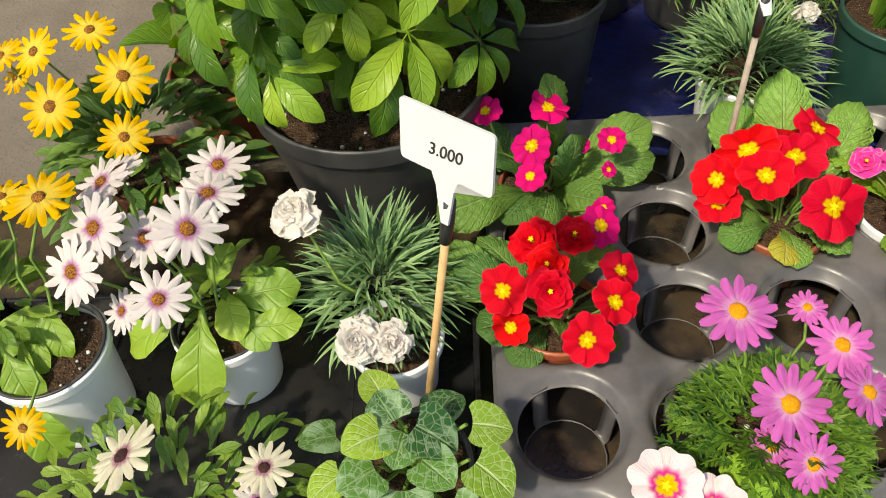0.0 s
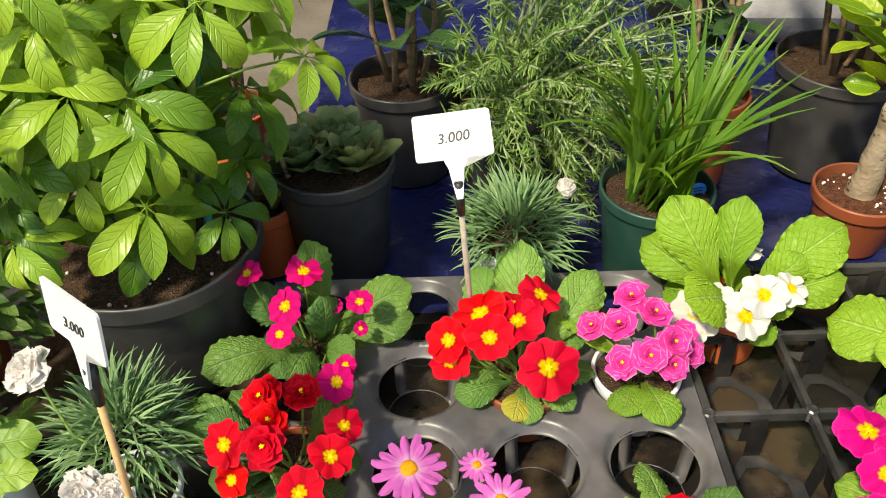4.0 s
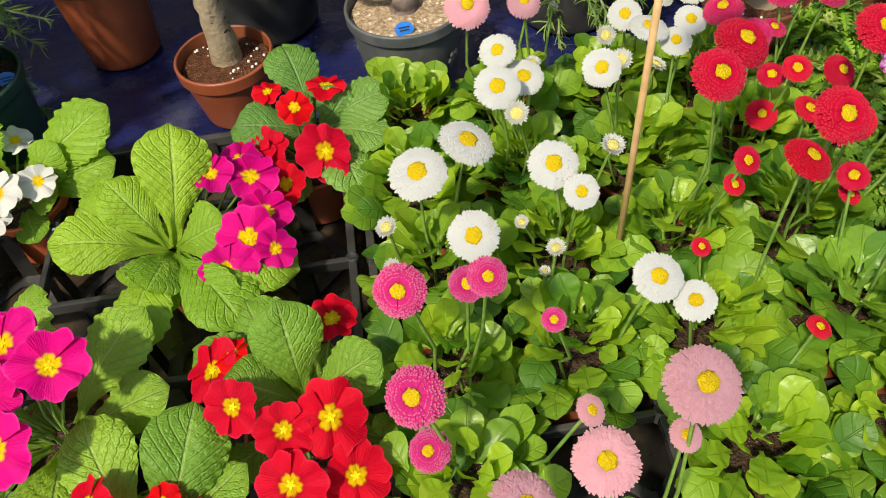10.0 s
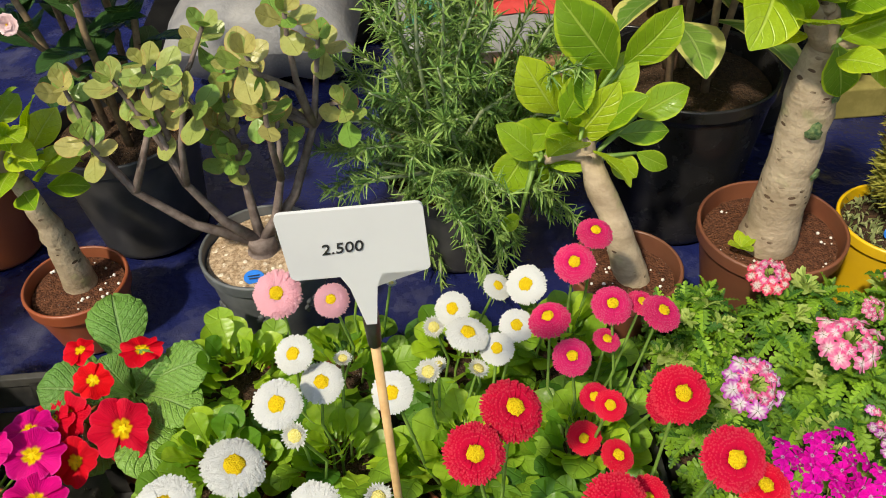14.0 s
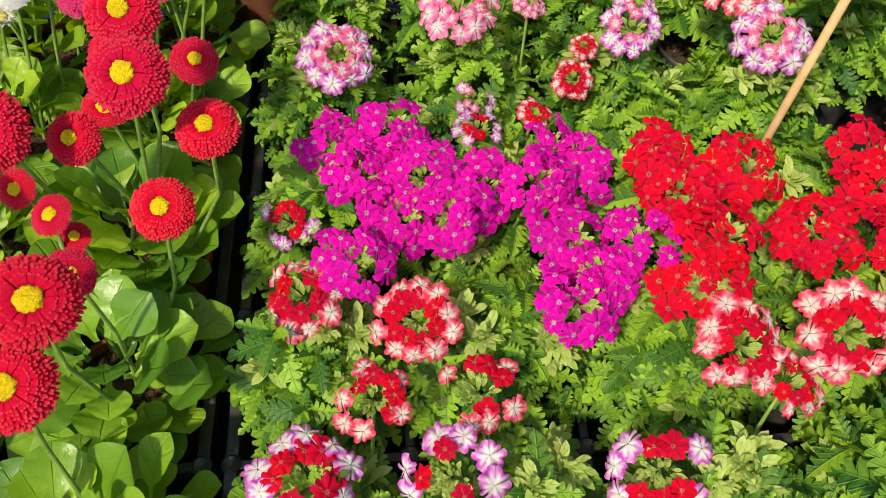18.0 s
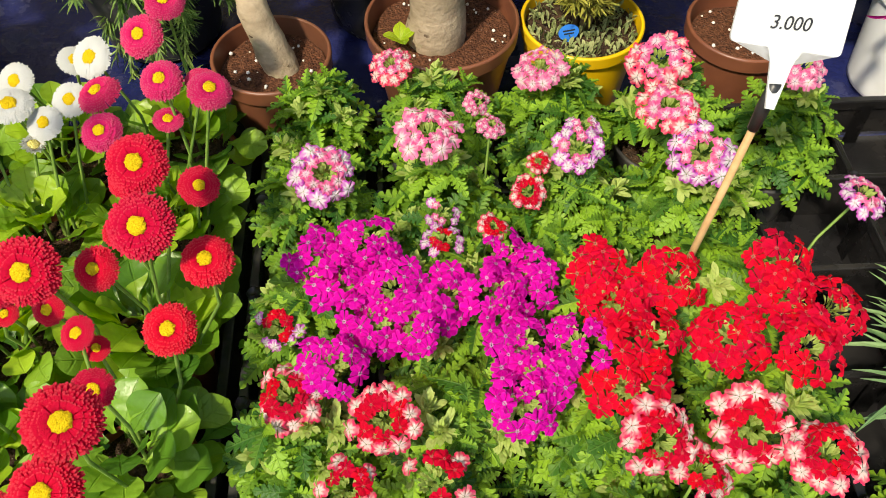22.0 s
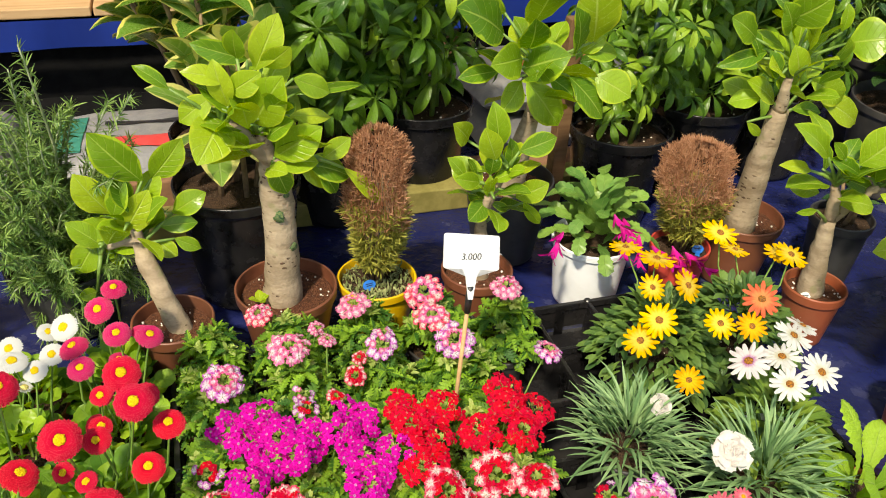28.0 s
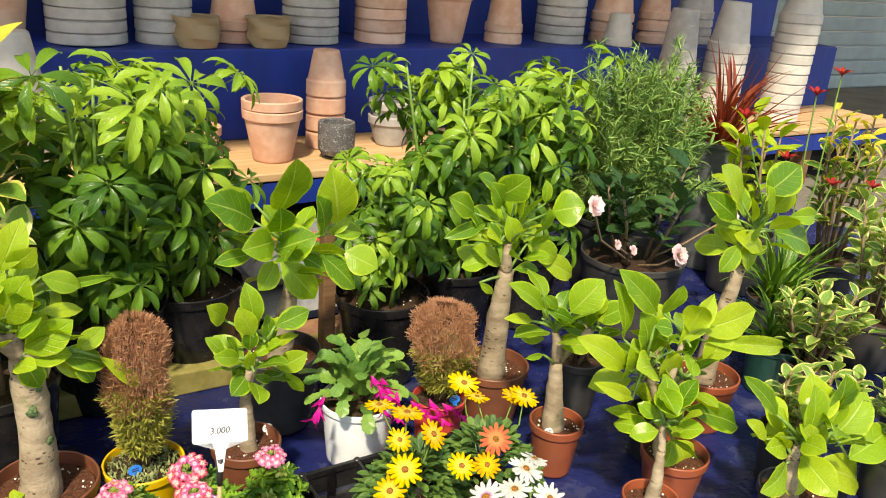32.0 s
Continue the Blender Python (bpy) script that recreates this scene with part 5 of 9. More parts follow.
def tuft_mesh():
    if "tuft" not in BLOOM:
        c = Clump()
        rng = random.Random(5)
        for _ in range(26):
            c.add(OSTEO_LEAF[0], aim((rng.uniform(-0.003, 0.003), rng.uniform(-0.003, 0.003), 0), rng.uniform(0, 6.28), rng.uniform(0.15, 1.4), rng.uniform(0.010, 0.017)))
        BLOOM["tuft"] = c.mesh("bud_tuft", M["verbena_bud"])
    return BLOOM["tuft"]


def flower_core():
    """The green buds in the middle of a flower head, of one unit radius."""
    if "core" not in BLOOM:
        c = Clump()
        rng = random.Random(3)
        for _ in range(46):
            a, q = rng.uniform(0, 6.28), 0.36 * math.sqrt(rng.random())
            c.add(OSTEO_LEAF[0], aim((q * math.cos(a), q * math.sin(a), 0.12), a + 1.57 * 3, rng.uniform(0.75, 1.5), rng.uniform(0.32, 0.52)))
        BLOOM["core"] = c.mesh("core", M["verbena_bud"])
    return BLOOM["core"]


def trunk_mesh(points, radii, mat="bark"):
    """A tapered trunk with an uneven skin."""
    P = [Vector(p) for p in points]
    fine, rads = [], []
    for k in range(len(P) - 1):
        for s in range(6):
            t = s / 6
            fine.append(P[k].lerp(P[k + 1], t) + Vector((jit(0.0012), jit(0.0012), 0)))
            rads.append((radii[k] + (radii[k + 1] - radii[k]) * t) * RNG.uniform(0.95, 1.06))
    fine.append(P[-1])
    rads.append(radii[-1])
    return tube("trunk", M[mat], fine, rads, 14)


FICUS = (0.02, 0.12, 0.22, 0.29, 0.33, 0.345, 0.335, 0.30, 0.235, 0.135, 0.01)


def ficus(x, y, r, h, trunk, tr, crown, label, leaf_len=0.085, pot="brown_plastic", limbs=4, lime=0.3, sprout=0, z0=0.012, up=0.8, slim=1.0, blades=(), scars=()):
    """A potted rubber fig: thick pale trunk, short limbs, glossy two-tone leaves. trunk: points in the world; crown: (x, y, z, radius)."""
    root = thing("potted_fig_tree", x, y, z0, label, "potted tree", "fig trees")
    potted(root, pot, r, h, "red_soil", 0.84, crumbs=26, taper=0.72, lip=0.016)
    o = Vector((x, y, z0))
    pts = [Vector(p) - o for p in trunk]
    k = len(pts)
    radii = [tr * (1.25 if i == 0 else 1.0 - 0.12 * i / k if i < k - 1 else 0.62) for i in range(k)]
    part("trunk", trunk_mesh(pts, radii), root)
    for cx, cy, cz, cr, cn in crown:
        c = Vector((cx, cy, cz)) - o
        near = min(pts[1:], key=lambda q: (q - c).length)
        low = c - (c - near).normalized() * cr * 0.35 if (c - near).length > 0.01 else c
        part("limb", trunk_mesh([near, near.lerp(low, 0.6) + Vector((jit(0.004), jit(0.004), 0.004)), low], [min(0.0105, tr * 0.62), min(0.0085, tr * 0.5), min(0.006, tr * 0.35)], "bark"), root)
        for i in range(limbs):
            a = 6.283 * i / limbs + jit(0.5)
            tip = low + Vector((math.cos(a) * cr * 0.5, math.sin(a) * cr * 0.5, cr * RNG.uniform(0.0, 0.5)))
            part("twig", tube("twig", M["stem"], [low, low.lerp(tip, 0.5) + Vector((0, 0, 0.006)), tip], [0.003, 0.0024, 0.0018], 6), root)
        for i in range(cn):
            a = i * 2.39996 + jit(0.4)
            t = (i + 0.5) / cn
            q = cr * 0.45 * (0.25 + 0.75 * RNG.random())
            z = -0.7 + 1.45 * t
            p = low + Vector((math.cos(a) * q, math.sin(a) * q, cr * z * 0.75))
            lime_one = RNG.random() < lime
            me = RNG.choice(leaf_set("leaf_ficus_lime" if lime_one else "leaf_ficus", "ficus_lime" if lime_one else "ficus_leaf", 4, 1.0, FICUS, nu=7, nv=12, fold=0.2, curl=0.6, ruffle=0.012, start=0.2, arch=0.08))
            part("leaf", me, root, aim(p, a - 1.5708 + jit(0.5), up * t * 1.5 - 0.15 + jit(0.55), leaf_len * RNG.uniform(0.6, 1.2), jit(0.9)) @ Matrix.Diagonal((slim, 1, 1, 1)))
    tops = [pts[-1], *[Vector(c[:3]) - o for c in crown]]
    for bx, bz, tx, ty, tz, wide in blades:
        y0 = (crown[0][1] if crown else y) + jit(0.015)
        b, t = Vector((bx, y0, bz)) - o, Vector((tx, ty + y0 - crown[0][1], tz)) - o
        lime_one = RNG.random() < lime
        me = RNG.choice(leaf_set("leaf_ficus_lime" if lime_one else "leaf_ficus", "ficus_lime" if lime_one else "ficus_leaf", 4, 1.0, FICUS, nu=7, nv=12, fold=0.2, curl=0.6, ruffle=0.012, start=0.2, arch=0.08))
        part("leaf", me, root, reach(me, b, t, wide * RNG.uniform(0.95, 1.08), (jit(0.4), -0.95 + jit(0.2), 0.5 + jit(0.3))))
        near = min(tops, key=lambda q: (q - b).length)
        if (near - b).length > 0.008:
            part("twig", tube("twig", M["stem"], [near - Vector((0, 0, 0.01)), near.lerp(b, 0.5) + Vector((0, 0, -0.003)), b], [0.0035, 0.0026, 0.0018], 6), root)
    for sx, sz, s in scars:
        k = min(range(len(pts) - 1), key=lambda i: abs((pts[i].z + pts[i + 1].z) / 2 + z0 - sz))
        mid = pts[k].lerp(pts[k + 1], (sz - z0 - pts[k].z) / (pts[k + 1].z - pts[k].z))
        part("moss_patch", mesh_of("moss_patch", *dome_arrays(s, 0.0022, 3, 11, 0.35, int(sz * 1000))[:2], M["scar"]), root, basis((mid.x + sx, mid.y - math.sqrt(max(0.0, tr * tr - sx * sx)) * 0.97, sz - z0), (sx / tr, -1, 0.05)), "dark green scar on the bark")
    if sprout:
        for i in range(4):
            part("sprout_leaf", leaf_set("leaf_ficus_lime", "ficus_lime", 4, 1.0, FICUS, nu=7, nv=12, fold=0.2, curl=0.6, ruffle=0.012, start=0.2, arch=0.08)[i], root, aim((-r * 0.55, -r * 0.35, h * 0.86 + 0.012), i * 1.7, 0.5, 0.019))
    return root


def palmate_mesh(v, mat, wide=1.0):
    """An umbrella leaf: seven to nine leaflets from one point."""
    key = ("palm", v, mat, wide)
    if key not in BLOOM:
        rng = random.Random(v)
        c = Clump()
        blade = [leaf_arrays(1.0, (0.02, 0.09, 0.15, 0.17, 0.16, 0.10, 0.01), 5, 8, 0.3, 1.15 + 0.35 * s, seed=s) for s in range(3)]
        n = rng.choice((7, 8, 9))
        for k in range(n):
            a = 2 * math.pi * (k + rng.uniform(-0.15, 0.15)) / n
            m = Matrix.Rotation(a, 4, "Z") @ Matrix.Rotation(rng.uniform(-0.25, 0.15), 4, "X")
            stalk = m @ Vector((0, 0.14, 0))
            c.add(tube_arrays([(0, 0, 0), stalk], [0.012, 0.010], 4, False), Matrix.Identity(4))
            s = rng.uniform(0.8, 1.05)
            c.add(rng.choice(blade), Matrix.Translation(stalk) @ m @ Matrix.Diagonal((s * wide, s, s, 1)))
        BLOOM[key] = c.mesh("umbrella_leaf", M[mat])
    return BLOOM[key]


def schefflera(x, y, r, h, stems, label, pot="jet_plastic", n=70, size=0.055, z0=0.012, height=0.5, width=0.16, lime=0.25, low=0.1, stake=False, wide=1.0, soil_fill=0.86):
    root = thing("umbrella_tree_plant", x, y, z0, label, "potted plant", "umbrella plants")
    potted(root, pot, r, h, "soil", soil_fill, crumbs=30, taper=0.74, lip=0.02, rim=0.012)
    tips = []
    for i in range(stems):
        a = 6.283 * i / stems + jit(0.4)
        q = width * RNG.uniform(0.2, 0.75)
        b = Vector((math.cos(a) * r * 0.35, math.sin(a) * r * 0.35, h * 0.85))
        t = Vector((math.cos(a) * q, math.sin(a) * q, h + height * RNG.uniform(0.75, 1.0)))
        m = b.lerp(t, 0.5) + Vector((jit(0.012), jit(0.012), 0))
        part("stem", tube("stem", M["stem"], [b, b.lerp(m, 0.5), m, m.lerp(t, 0.6), t], [0.0055, 0.005, 0.0042, 0.0035, 0.0025], 7), root)
        tips.append((b, m, t))
    if stake:
        part("stake", tube("stake", M["green_pot"], [(0.02, -0.02, h * 0.8), (0.02, -0.025, h + height * 0.8)], 0.0045, 8), root, label="dark green plastic stake")
    stalks = Clump()
    for i in range(n):
        b, m, t = tips[i % stems]
        k = low + (1 - low) * ((i // stems) + RNG.random()) / (n / stems)
        k = min(1.0, k)
        p = b.lerp(m, k * 2) if k < 0.5 else m.lerp(t, k * 2 - 1)
        a = i * 2.39996 + jit(0.5)
        reach = RNG.uniform(0.4, 1.1) * size * 1.5
        q = p + Vector((math.cos(a) * reach, math.sin(a) * reach, reach * RNG.uniform(0.1, 0.6)))
        top = k > 0.78
        me = palmate_mesh(RNG.randrange(4), "schefflera_lime" if (top and RNG.random() < 0.75) or RNG.random() < lime * 0.55 else "schefflera_leaf", wide)
        leaf = part("leaf", me, root, basis(q, (math.cos(a) * 0.55, math.sin(a) * 0.55 - 0.25, 0.9), RNG.uniform(0, 6.28), size * RNG.uniform(0.75, 1.15)))
        stalks.add(tube_arrays([p, p.lerp(q, 0.5) + Vector((0, 0, 0.004)), q], [0.0016, 0.0013, 0.0012], 5, False), Matrix.Identity(4))
    part("stalk", stalks.mesh("stalk", M["stem"]), root, kind="stuff")
    return root


def needles(root, mat, n, shape, size, name, rise=(0.2, 1.3), arrays=None):
    """Short needle sprays over a shape given as a function of random numbers that returns a place and an outward way."""
    c = Clump()
    arrays = arrays or GRASS_LEAF
    for _ in range(n):
        p, d = shape()
        yaw = math.atan2(d[1], d[0]) - math.pi / 2
        c.add(arrays[RNG.randrange(len(arrays))], aim(p, yaw + jit(0.9), math.atan2(d[2], math.hypot(d[0], d[1])) + jit(0.9), size * RNG.uniform(0.6, 1.2), jit(1.0)))
    return part(name, c.mesh(name, M[mat]), root, kind="stuff")


FAT_NEEDLE = [leaf_arrays(1.0, (0.05, 0.075, 0.07, 0.05, 0.01), 3, 4, 0.5, 0.3 + 0.4 * s, seed=s) for s in range(2)]


def conifer(x, y, r, h, pot, height, radius, label, moss=True, z0=0.012):
    """A small dried conifer: brown above, olive below, on a bundle of thin stems."""
    root = thing("dwarf_conifer", x, y, z0, label, "potted plant", "conifers")
    potted(root, pot, r, h, "soil", 0.88, taper=0.8, lip=0.014)
    for i in range(7):
        a = i * 0.9
        q = 0.012
        part("stem", tube("stem", M["woody_stem"], [(0.006 * math.cos(a), 0.006 * math.sin(a), h * 0.86), (q * 1.5 * math.cos(a), q * 1.5 * math.sin(a), h + height * 0.3), (radius * 0.4 * math.cos(a), radius * 0.4 * math.sin(a), h + height * 0.75)], [0.003, 0.0025, 0.0015], 6), root)

    def shell(lo, hi):
        def pick():
            t = RNG.uniform(lo, hi)
            a = RNG.uniform(0, 6.28)
            rad = radius * (0.5 + 0.5 * math.sin(min(1.0, t * 1.5) * math.pi / 2)) * (1 if t < 0.75 else math.sqrt(max(0.05, 1 - ((t - 0.75) / 0.27) ** 2)))
            q = rad * RNG.uniform(0.72, 1.0) * (1 + 0.14 * math.sin(a * 3 + t * 9) + 0.09 * math.sin(a * 7 - t * 17))
            return Vector((q * math.cos(a), q * math.sin(a), h + 0.012 + height * t)), (math.cos(a), math.sin(a), 0.9 + t)
        return pick
    needles(root, "brown_needle", 9500, shell(0.36, 1.0), 0.0092, "brown_foliage", arrays=FAT_NEEDLE)
    needles(root, "green_needle", 3000, shell(0.04, 0.52), 0.016, "olive_foliage", arrays=FAT_NEEDLE)
    if moss:
        def floor_spot():
            a, q = RNG.uniform(0, 6.28), r * 0.88 * math.sqrt(RNG.random())
            return Vector((q * math.cos(a), q * math.sin(a), h * 0.9)), (jit(1), jit(1), 1.2)
        needles(root, "moss", 420, floor_spot, 0.011, "moss_cover", arrays=OSTEO_LEAF)
    return root


def tag_stick(x, y, z, label, mat="blue_tag", yaw=0.0, s=1.0):
    root = thing("plant_label", x, y, z, label, "plant label", "plant labels")
    m = Matrix.Rotation(yaw, 4, "Z") @ Matrix.Rotation(-0.35, 4, "X") @ Matrix.Diagonal((s, s, s, 1))
    V, F = [], []
    n = 20
    for yy in (-0.0006, 0.0006):
        for i in range(n):
            a = 2 * math.pi * i / n
            V.append((0.0105 * math.cos(a), yy, 0.014 + 0.008 * math.sin(a)))
    F += [tuple(range(n)), tuple(range(2 * n - 1, n - 1, -1))] + [(i, (i + 1) % n + 0, (i + 1) % n + n, i + n) for i in range(n)]
    part("head", mesh_of("label_head", V, F, M[mat], smooth=False), root, m)
    part("spike", box("label_spike", M[mat], -0.004, -0.0006, -0.025, 0.004, 0.0006, 0.008), root, m)
    bars = Clump()
    for k, w in ((0.0155, 0.006), (0.0125, 0.005)):
        bars.add(box_arrays(-w, -0.0011, k, w, -0.0007, k + 0.0012), Matrix.Identity(4))
    part("writing", mesh_of("label_writing", np.concatenate(bars.V), bars.F, M["ink"], smooth=False), root, m)
    return root


def price_sign(base, centre, width, height, normal, along, text, text_size, label, stick="wood_stick", tr=0.0028, dx=0.0, dz=0.0):
    """A plastic price sign: plate and tapering neck, taped to a thin stick. All places in the world."""
    b, c = Vector(base), Vector(centre)
    root = thing("price_sign", b.x, b.y, b.z, label, "price sign", "price signs")
    nz = Vector(normal).normalized()
    nx = Vector(along)
    nx = (nx - nz * nx.dot(nz)).normalized()
    ny = nz.cross(nx)
    m = Matrix.Translation(c - b) @ Matrix((nx, ny, nz)).transposed().to_4x4()
    W, H, t = width / 2, height / 2, 0.0009
    outline = []
    for cx, cy, a0 in ((W, H, 0), (-W, H, 90), (-W, -H, 180)):
        rr = 0.003
        for k in range(4):
            a = radians(a0 + 30 * k)
            outline.append((cx - math.copysign(rr, cx) + rr * math.cos(a), cy - math.copysign(rr, cy) + rr * math.sin(a)))
    outline += [(-W * 0.3, -H), (-W * 0.2, -H * 1.4), (-W * 0.08, -H * 2.7), (W * 0.08, -H * 2.7), (W * 0.2, -H * 1.4), (W * 0.3, -H)]
    for k in range(4):
        a = radians(270 + 30 * k)
        outline.append((W - 0.003 + 0.003 * math.cos(a), -H + 0.003 + 0.003 * math.sin(a)))
    n = len(outline)
    V = [(x, y, t) for x, y in outline] + [(x, y, -t) for x, y in outline]
    bm = bmesh.new()
    vs = [bm.verts.new(v) for v in V]
    bm.faces.new(vs[:n])
    bm.faces.new(vs[:n - 1:-1])
    for i in range(n):
        k = (i + 1) % n
        bm.faces.new((vs[i], vs[i + n], vs[k + n], vs[k]))
    bmesh.ops.triangulate(bm, faces=bm.faces[:])
    me = bpy.data.meshes.new("sign_plate")
    bm.to_mesh(me)
    bm.free()
    me.materials.append(M["sign"])
    part("plate", me, root, m)
    neck = m @ Vector((0, -H * 2.2, -0.003))
    foot = Vector((0, 0, 0))
    top = neck + (neck - foot).normalized() * 0.004
    part("stick", tube("stick", M[stick], [foot, foot.lerp(top, 0.5), top], [tr, tr * 0.95, tr * 0.9], 10), root)
    lo = neck - (neck - foot).normalized() * 0.03
    part("tape", tube("tape", M["tape"], [lo, lo.lerp(top, 0.5), top + (top - lo).normalized() * 0.002], [tr * 1.25, tr * 1.5, tr * 1.35], 10), root, label="black tape")
    cu = bpy.data.curves.new("writing", "FONT")
    cu.shear = 0.2
    cu.body, cu.size, cu.extrude, cu.align_x, cu.align_y = text, text_size, 0.0002, "CENTER", "CENTER"
    cu.materials.append(M["ink"])
    w = new("writing", cu)
    w.parent = root
    w.matrix_basis = m @ Matrix.Translation((dx, dz, t + 0.0004)) @ Matrix.Rotation(0.06, 4, "Z")
    tagged(w, "black handwritten price")
    return root

# ---- price signs ----
price_sign((-0.055, 0.323, 0.010), (-0.016, 0.312, 0.348), 0.063, 0.037, (-0.638, -0.75, 0.18), (0.77, -0.64, 0.06), "3.000", 0.0105, "white plastic price sign on a bamboo stick reading 3.000", dx=0.0, dz=-0.004)
price_sign((0.228, 0.552, 0.040), (0.210, 0.556, 0.314), 0.066, 0.041, (-0.05, -0.62, 0.74), (1.0, 0.06, 0.06), "3.000", 0.0125, "white plastic price sign on a grey stick reading 3.000", "grey_stick", dz=-0.002)
price_sign((1.055, 0.393, 0.045), (1.055, 0.373, 0.459), 0.064, 0.040, (-0.03, -1.0, -0.02), (1.0, -0.02, 0.04), "2.500", 0.0086, "white plastic price sign on a bamboo stick reading 2.500", dx=-0.006, dz=-0.002)
price_sign((1.609, 0.410, 0.045), (1.630, 0.4385, 0.346), 0.066, 0.040, (0.0, -0.8, 0.6), (1.0, -0.1, -0.15), "3.000", 0.0108, "white plastic price sign on a bamboo stick reading 3.000", dx=-0.001, dz=-0.006)

# ---- primroses in the round-hole tray ----
primula(0.062, 0.556, "primula", "pink_petal", [(0.063, 0.558, 0.167, 0.0193), (0.047, 0.528, 0.150, 0.0187), (0.117, 0.533, 0.148, 0.0135), (0.044, 0.501, 0.140, 0.0126), (0.008, 0.560, 0.165, 0.0135), (0.100, 0.454, 0.125, 0.0158), (0.105, 0.478, 0.120, 0.0102), (0.116, 0.525, 0.120, 0.0069), (0.092, 0.537, 0.140, 0.0080)],
        [(0.063, 0.589, 0.180), (0.164, 0.587, 0.120), (0.166, 0.561, 0.100), (-0.003, 0.582, 0.130), (-0.041, 0.501, 0.090), (0.052, 0.466, 0.115), (0.109, 0.500, 0.105), (0.084, 0.528, 0.160)], "primula_dark", label="hot pink primrose with dark crinkled leaves in a tray hole")
primula(0.061, 0.404, "double", "red_petal", [(0.042, 0.424, 0.141, 0.0202), (0.074, 0.428, 0.140, 0.0180), (0.110, 0.407, 0.122, 0.0158), (0.051, 0.401, 0.140, 0.0165), (0.015, 0.381, 0.135, 0.0184), (0.050, 0.374, 0.143, 0.0191), (0.101, 0.376, 0.122, 0.0174), (0.020, 0.363, 0.112, 0.0150), (0.077, 0.349, 0.112, 0.0204)],
        [(-0.046, 0.450, 0.100), (-0.007, 0.377, 0.090), (0.058, 0.356, 0.108), (0.103, 0.355, 0.085), (-0.004, 0.468, 0.100), (0.109, 0.470, 0.100), (-0.025, 0.433, 0.110)], "primula_dark", label="double red primrose in full bloom in a tray hole", single=(2, 4, 6, 7, 8))
primula(0.272, 0.500, "primula", "red_petal", [(0.231, 0.516, 0.144, 0.0240), (0.264, 0.500, 0.149, 0.0234), (0.238, 0.484, 0.144, 0.0213), (0.289, 0.459, 0.130, 0.0250), (0.288, 0.525, 0.158, 0.0208), (0.201, 0.491, 0.135, 0.0208), (0.202, 0.478, 0.120, 0.0180), (0.264, 0.526, 0.145, 0.0181)],
        [(0.230, 0.602, 0.128), (0.273, 0.590, 0.172), (0.352, 0.582, 0.135), (0.204, 0.463, 0.090), (0.313, 0.446, 0.085), (0.289, 0.460, 0.100), (0.206, 0.486, 0.100), (0.335, 0.545, 0.100)], "primula_grey", yellow=[(0.257, 0.440, 0.080)], wide=0.86, label="bright red primrose with yellow eyes in a tray hole")
primula(0.383, 0.503, "double", "pink_double_petal", [(0.405, 0.483, 0.132, 0.0152), (0.383, 0.473, 0.126, 0.0158), (0.361, 0.505, 0.133, 0.0162), (0.425, 0.494, 0.108, 0.0156), (0.360, 0.477, 0.113, 0.0145), (0.375, 0.529, 0.145, 0.0161), (0.392, 0.510, 0.142, 0.0159), (0.405, 0.471, 0.115, 0.0143), (0.338, 0.518, 0.120, 0.0145), (0.420, 0.503, 0.120, 0.0142)],
        [(0.305, 0.545, 0.120), (0.396, 0.425, 0.085), (0.340, 0.545, 0.105)], "primula_leaf", "white_plastic", label="double pink primrose in a white-rimmed pot in the tray", fill=1)
primula(0.380, 0.303, "double", "deep_red_petal", [(0.370, 0.270, 0.104, 0.0185), (0.401, 0.304, 0.120, 0.0152), (0.353, 0.304, 0.114, 0.0166), (0.373, 0.315, 0.122, 0.0155), (0.397, 0.292, 0.110, 0.0145), (0.379, 0.291, 0.114, 0.0140), (0.356, 0.282, 0.104, 0.0145), (0.344, 0.315, 0.106, 0.0125)],
        [(0.357, 0.378, 0.100), (0.431, 0.352, 0.100), (0.465, 0.296, 0.095), (0.434, 0.262, 0.100), (0.374, 0.231, 0.085), (0.416, 0.232, 0.085), (0.312, 0.269, 0.085), (0.308, 0.312, 0.085), (0.326, 0.347, 0.085), (0.344, 0.240, 0.082)], "primula_dark", "black_plastic", label="deep red double primrose with a flat grey-green leaf rosette", fill=0, wide=0.85, single=(0,))
primula(0.168, 0.205, "primula", "blush_primrose", [(0.116, 0.232, 0.110, 0.024), (0.146, 0.218, 0.105, 0.020)], [(0.178, 0.252, 0.115), (0.115, 0.190, 0.09), (0.21, 0.21, 0.09), (0.19, 0.16, 0.09)], "primula_lime", label="white and pink primrose in a tray hole")

# ---- primroses in the square-cell tray ----
primula(0.500, 0.592, "primula", "white_petal", [(0.491, 0.534, 0.110, 0.0245), (0.510, 0.548, 0.126, 0.0242), (0.514, 0.618, 0.128, 0.0177), (0.468, 0.556, 0.104, 0.0215), (0.543, 0.563, 0.120, 0.0170), (0.450, 0.555, 0.098, 0.0245), (0.438, 0.540, 0.082, 0.0214)],
        [(0.435, 0.650, 0.175), (0.424, 0.522, 0.148), (0.612, 0.622, 0.150), (0.610, 0.587, 0.112), (0.563, 0.592, 0.138), (0.412, 0.650, 0.120), (0.505, 0.632, 0.185), (0.553, 0.560, 0.100)], "primula_lime", "orange_plastic", label="white primrose with yellow eyes and large lime leaves", wide=1.08)
